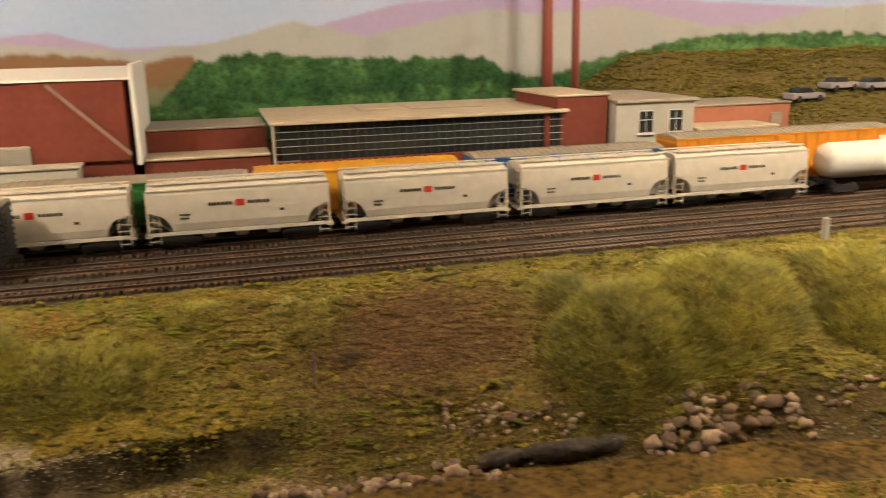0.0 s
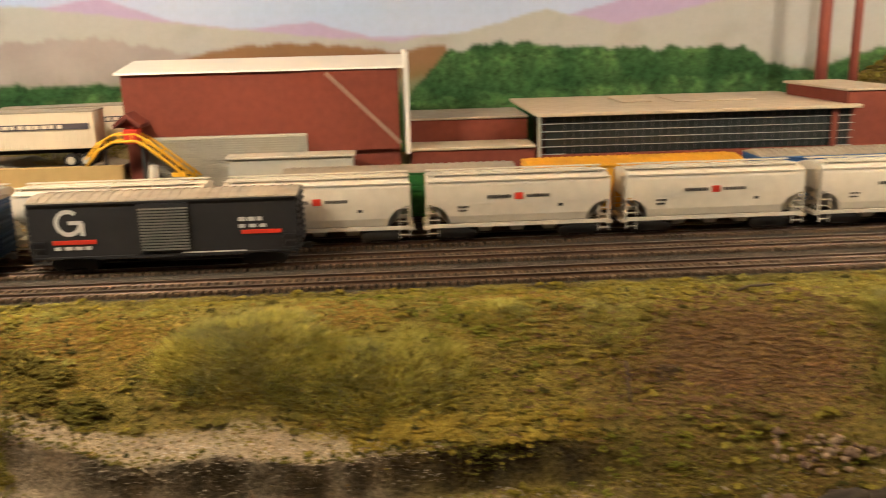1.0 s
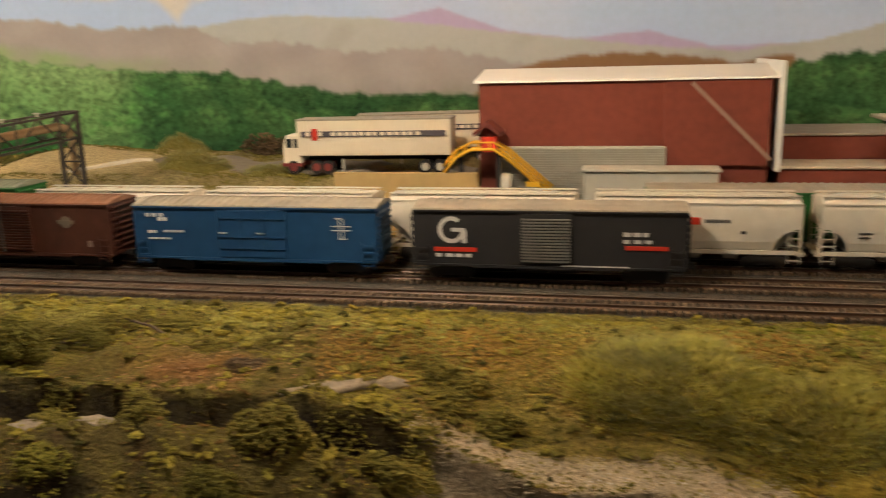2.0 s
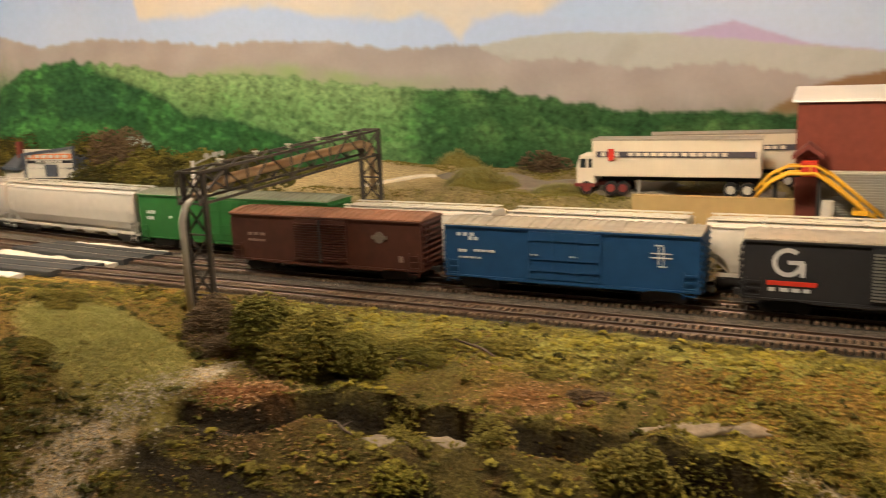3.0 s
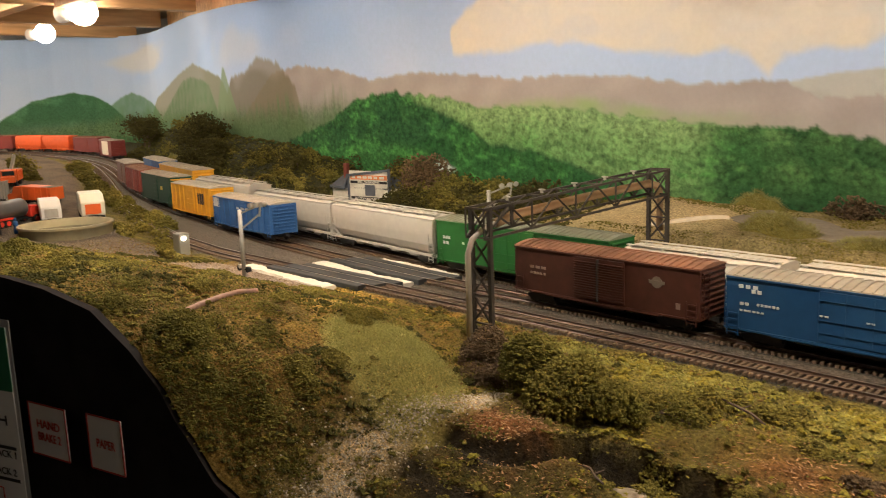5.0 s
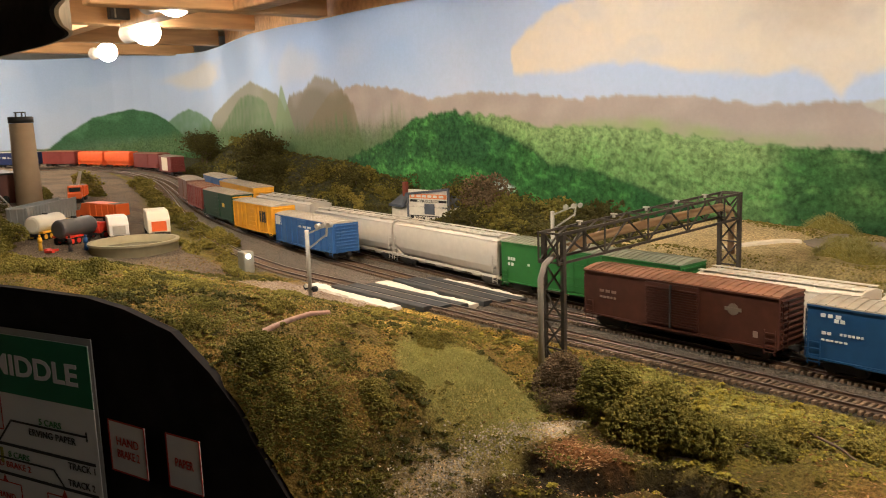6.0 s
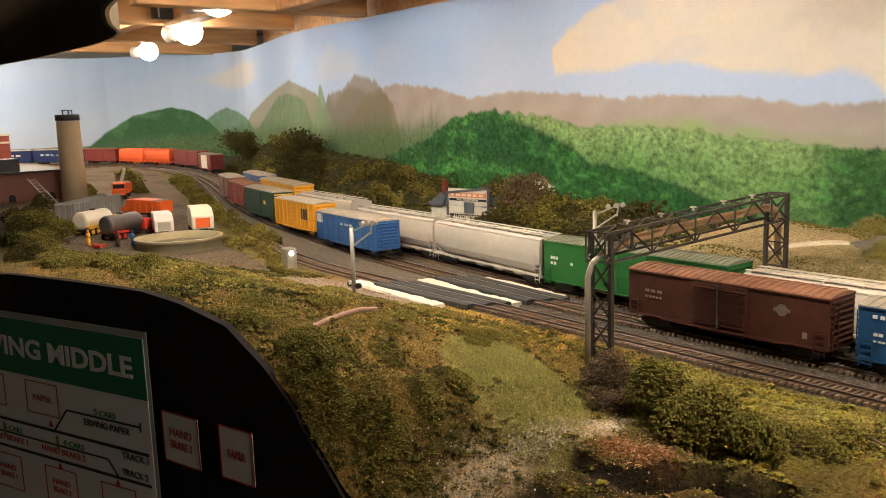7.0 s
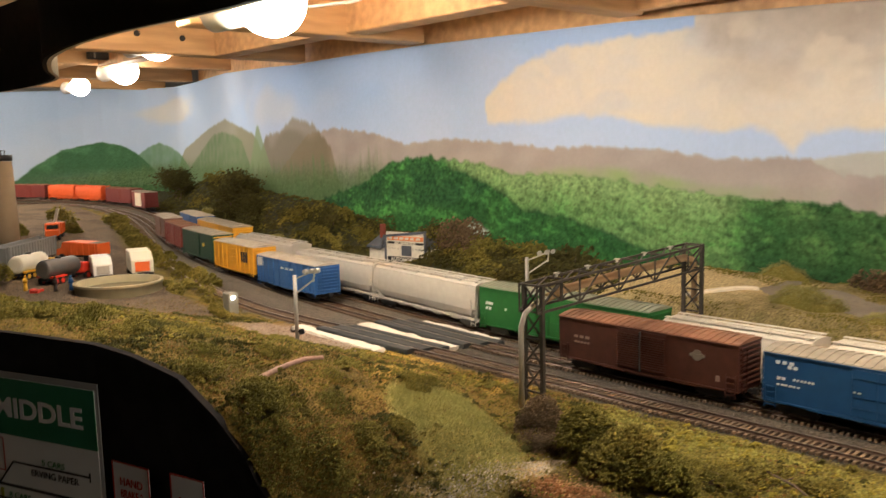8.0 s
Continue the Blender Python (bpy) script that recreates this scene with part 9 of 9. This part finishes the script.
for k in range(150):
    x = rnd.uniform(-2.30, -0.90) if k > 20 else rnd.uniform(-1.10, -0.88)
    y2 = float(y_line("C", x)) + rnd.uniform(0.09, 0.19)
    if y2 > 1.01 + 0.33 * max(0.0, -1.70 - x) or (-1.34 < x < -1.14 and y2 < 0.975):
        continue
    s = rnd.uniform(0.5, 1.2) * (0.75 if x > -1.12 else 1.0)
    bush(x, y2, 0.042 * s, 0.024 * s, 0.030 * s * rnd.uniform(0.6, 1.3), rnd.choice(("wood", "wood", "wood", "wood", "deep", "deep")), int(160 * s), 0.0060)


def tree(x, y2, h, r, kind, label):
    """A small tree: a trunk with limbs and a crown of clumps."""
    seed = int(abs(x * 3571 + y2 * 911)) % 997
    rng = np.random.RandomState(seed)
    z = ground_at(x, y2)
    t = thing("tree", pose(x, y2, z), label, "tree", "background trees")
    bm = rod(bmesh.new(), (0, 0, -0.004), (0, 0, h * 0.55), 0.004, 0.002, 8, False)
    tips = []
    for k in range(11):
        a, e = rng.uniform(0, 6.28), rng.uniform(0.35, 0.95)
        tip = Vector((math.cos(a) * r * rng.uniform(0.3, 0.75), math.sin(a) * r * rng.uniform(0.3, 0.75), h * e))
        rod(bm, (0, 0, h * e * 0.45), tip, 0.0018, 0.0008, 5, False)
        tips.append(tip)
    part("trunk", bm, TWIG, t)
    P = np.concatenate([np.array(p) + rng.normal(size=(150, 3)) * np.array((r * 0.27, r * 0.27, h * 0.11)) for p in tips])
    np.random.seed(seed)
    ob = new("crown", cloud_mesh("crown", ICO0[seed % 4], P, rng.uniform(0.5, 1.2, len(P)) * r * 0.12, 0.85, LEAFY[kind]))
    ob.parent = t
    tagged(ob, kind="stuff")


for x, y2, h, r in ((-2.50, 1.175, 0.080, 0.050), (-2.44, 1.160, 0.060, 0.045), (-1.98, 1.060, 0.066, 0.050), (-1.90, 1.045, 0.070, 0.045)):
    tree(x, y2, h, r, "wood", "dark olive model tree on the wooded bank")
for row in ((-1.800, 1.000, 0.070, 0.046, 0.088, "wood", 1300, 0.0075), (-1.870, 1.012, 0.055, 0.040, 0.080, "wood", 800, 0.0075), (-1.740, 0.985, 0.045, 0.035, 0.050, "wood", 500, 0.0070)):
    bush(*row, "rounded dark olive thicket on the wooded bank")
for k in range(26):
    x = -1.66 + 0.025 * k + rnd.uniform(-0.01, 0.01)
    y2 = float(y_line("C", x)) + rnd.uniform(0.105, 0.16)
    if y2 < 1.0 and not (-1.34 < x < -1.14 and y2 < 0.985):
        s = rnd.uniform(0.7, 1.2)
        bush(x, y2, 0.026 * s, 0.018 * s, 0.024 * s, rnd.choice(("deep", "moss", "deep")), int(170 * s), 0.0062)
hump("tall_grass", "olive grass slope on the wooded bank", 7000, (-1.60, 0.925, 0.075, 0.022), 0.020, 0.006, BLADE_P, 74)
hump("tall_grass", "olive grass slope on the wooded bank", 5000, (-2.06, 1.035, 0.070, 0.024), 0.030, 0.006, BLADE_P, 75)

# ---- fallen sticks ----
for i, (a, b2) in enumerate((((0.098, 0.612), (0.123, 0.620)), ((0.018, 0.548), (0.020, 0.566)), ((-0.50, 0.578), (-0.545, 0.586)), ((-0.49, 0.572), (-0.53, 0.566)), ((-0.455, 0.588), (-0.49, 0.600)), ((-0.52, 0.515), (-0.50, 0.505)))):
    bm = bmesh.new()
    p, q = Vector((*a, ground_at(*a) + 0.002)), Vector((*b2, ground_at(*b2) + 0.003))
    tube(bm, [p, p.lerp(q, 0.3) + Vector((0, 0.0012, 0.001)), p.lerp(q, 0.7) + Vector((0, -0.0008, 0.0005)), q], 0.0007, 6)
    rod(bm, p.lerp(q, 0.5), p.lerp(q, 0.5) + Vector((0.004, 0.005, 0.002)), 0.0006, 0.0003, 5)
    solid("fallen_branch", bm, TWIG, "thin dead branch lying on the grass", "branch", group="fallen branches")
bm = bmesh.new()
rim = [(-0.801, 0.424), (-0.809, 0.437), (-0.815, 0.452), (-0.818, 0.470), (-0.820, 0.486), (-0.821, 0.503)]
tube(bm, [(x, y2, ground_at(x, y2) + 0.001) for x, y2 in rim], 0.0022, 7)
solid("garden_edging", bm, mat("pinkish_edging", (0.36, 0.22, 0.17), 0.9, 0, 300, 0.3, 0.4), "low pinkish stone edging curving over the knoll", "edging")

# ---- bulbs ----
BULB_GLASS = {k: glow("lit_bulb_glass", BULB_COLOUR, BULB_LIGHT * k) for k in sorted({b[3] for b in BULBS})}
SOCKET = mat("porcelain_socket", (0.45, 0.42, 0.38), 0.4)
# the unseen added bulbs get the same fitting as the others
for x, y, z, power in BULBS:
    bu = thing("light_bulb", pose(x, y, z, 0, -90, 15), "lit bare bulb in a socket under the wooden frame", "light bulb", "row of bulbs")
    bm = bmesh.new()
    bmesh.ops.create_uvsphere(bm, u_segments=20, v_segments=12, radius=0.031)
    for v in bm.verts:
        if v.co.z > 0:
            k = v.co.z / 0.031
            v.co = Vector((v.co.x * (1 - 0.15 * k), v.co.y * (1 - 0.15 * k), v.co.z * 1.25))
    for f in bm.faces:
        f.smooth = True
    part("bulb", bm, BULB_GLASS[power], bu, "glowing glass bulb")
    part("socket", rod(bmesh.new(), (0, 0, 0.036), (0, 0, 0.075), 0.017, 0.02, 16), SOCKET, bu)
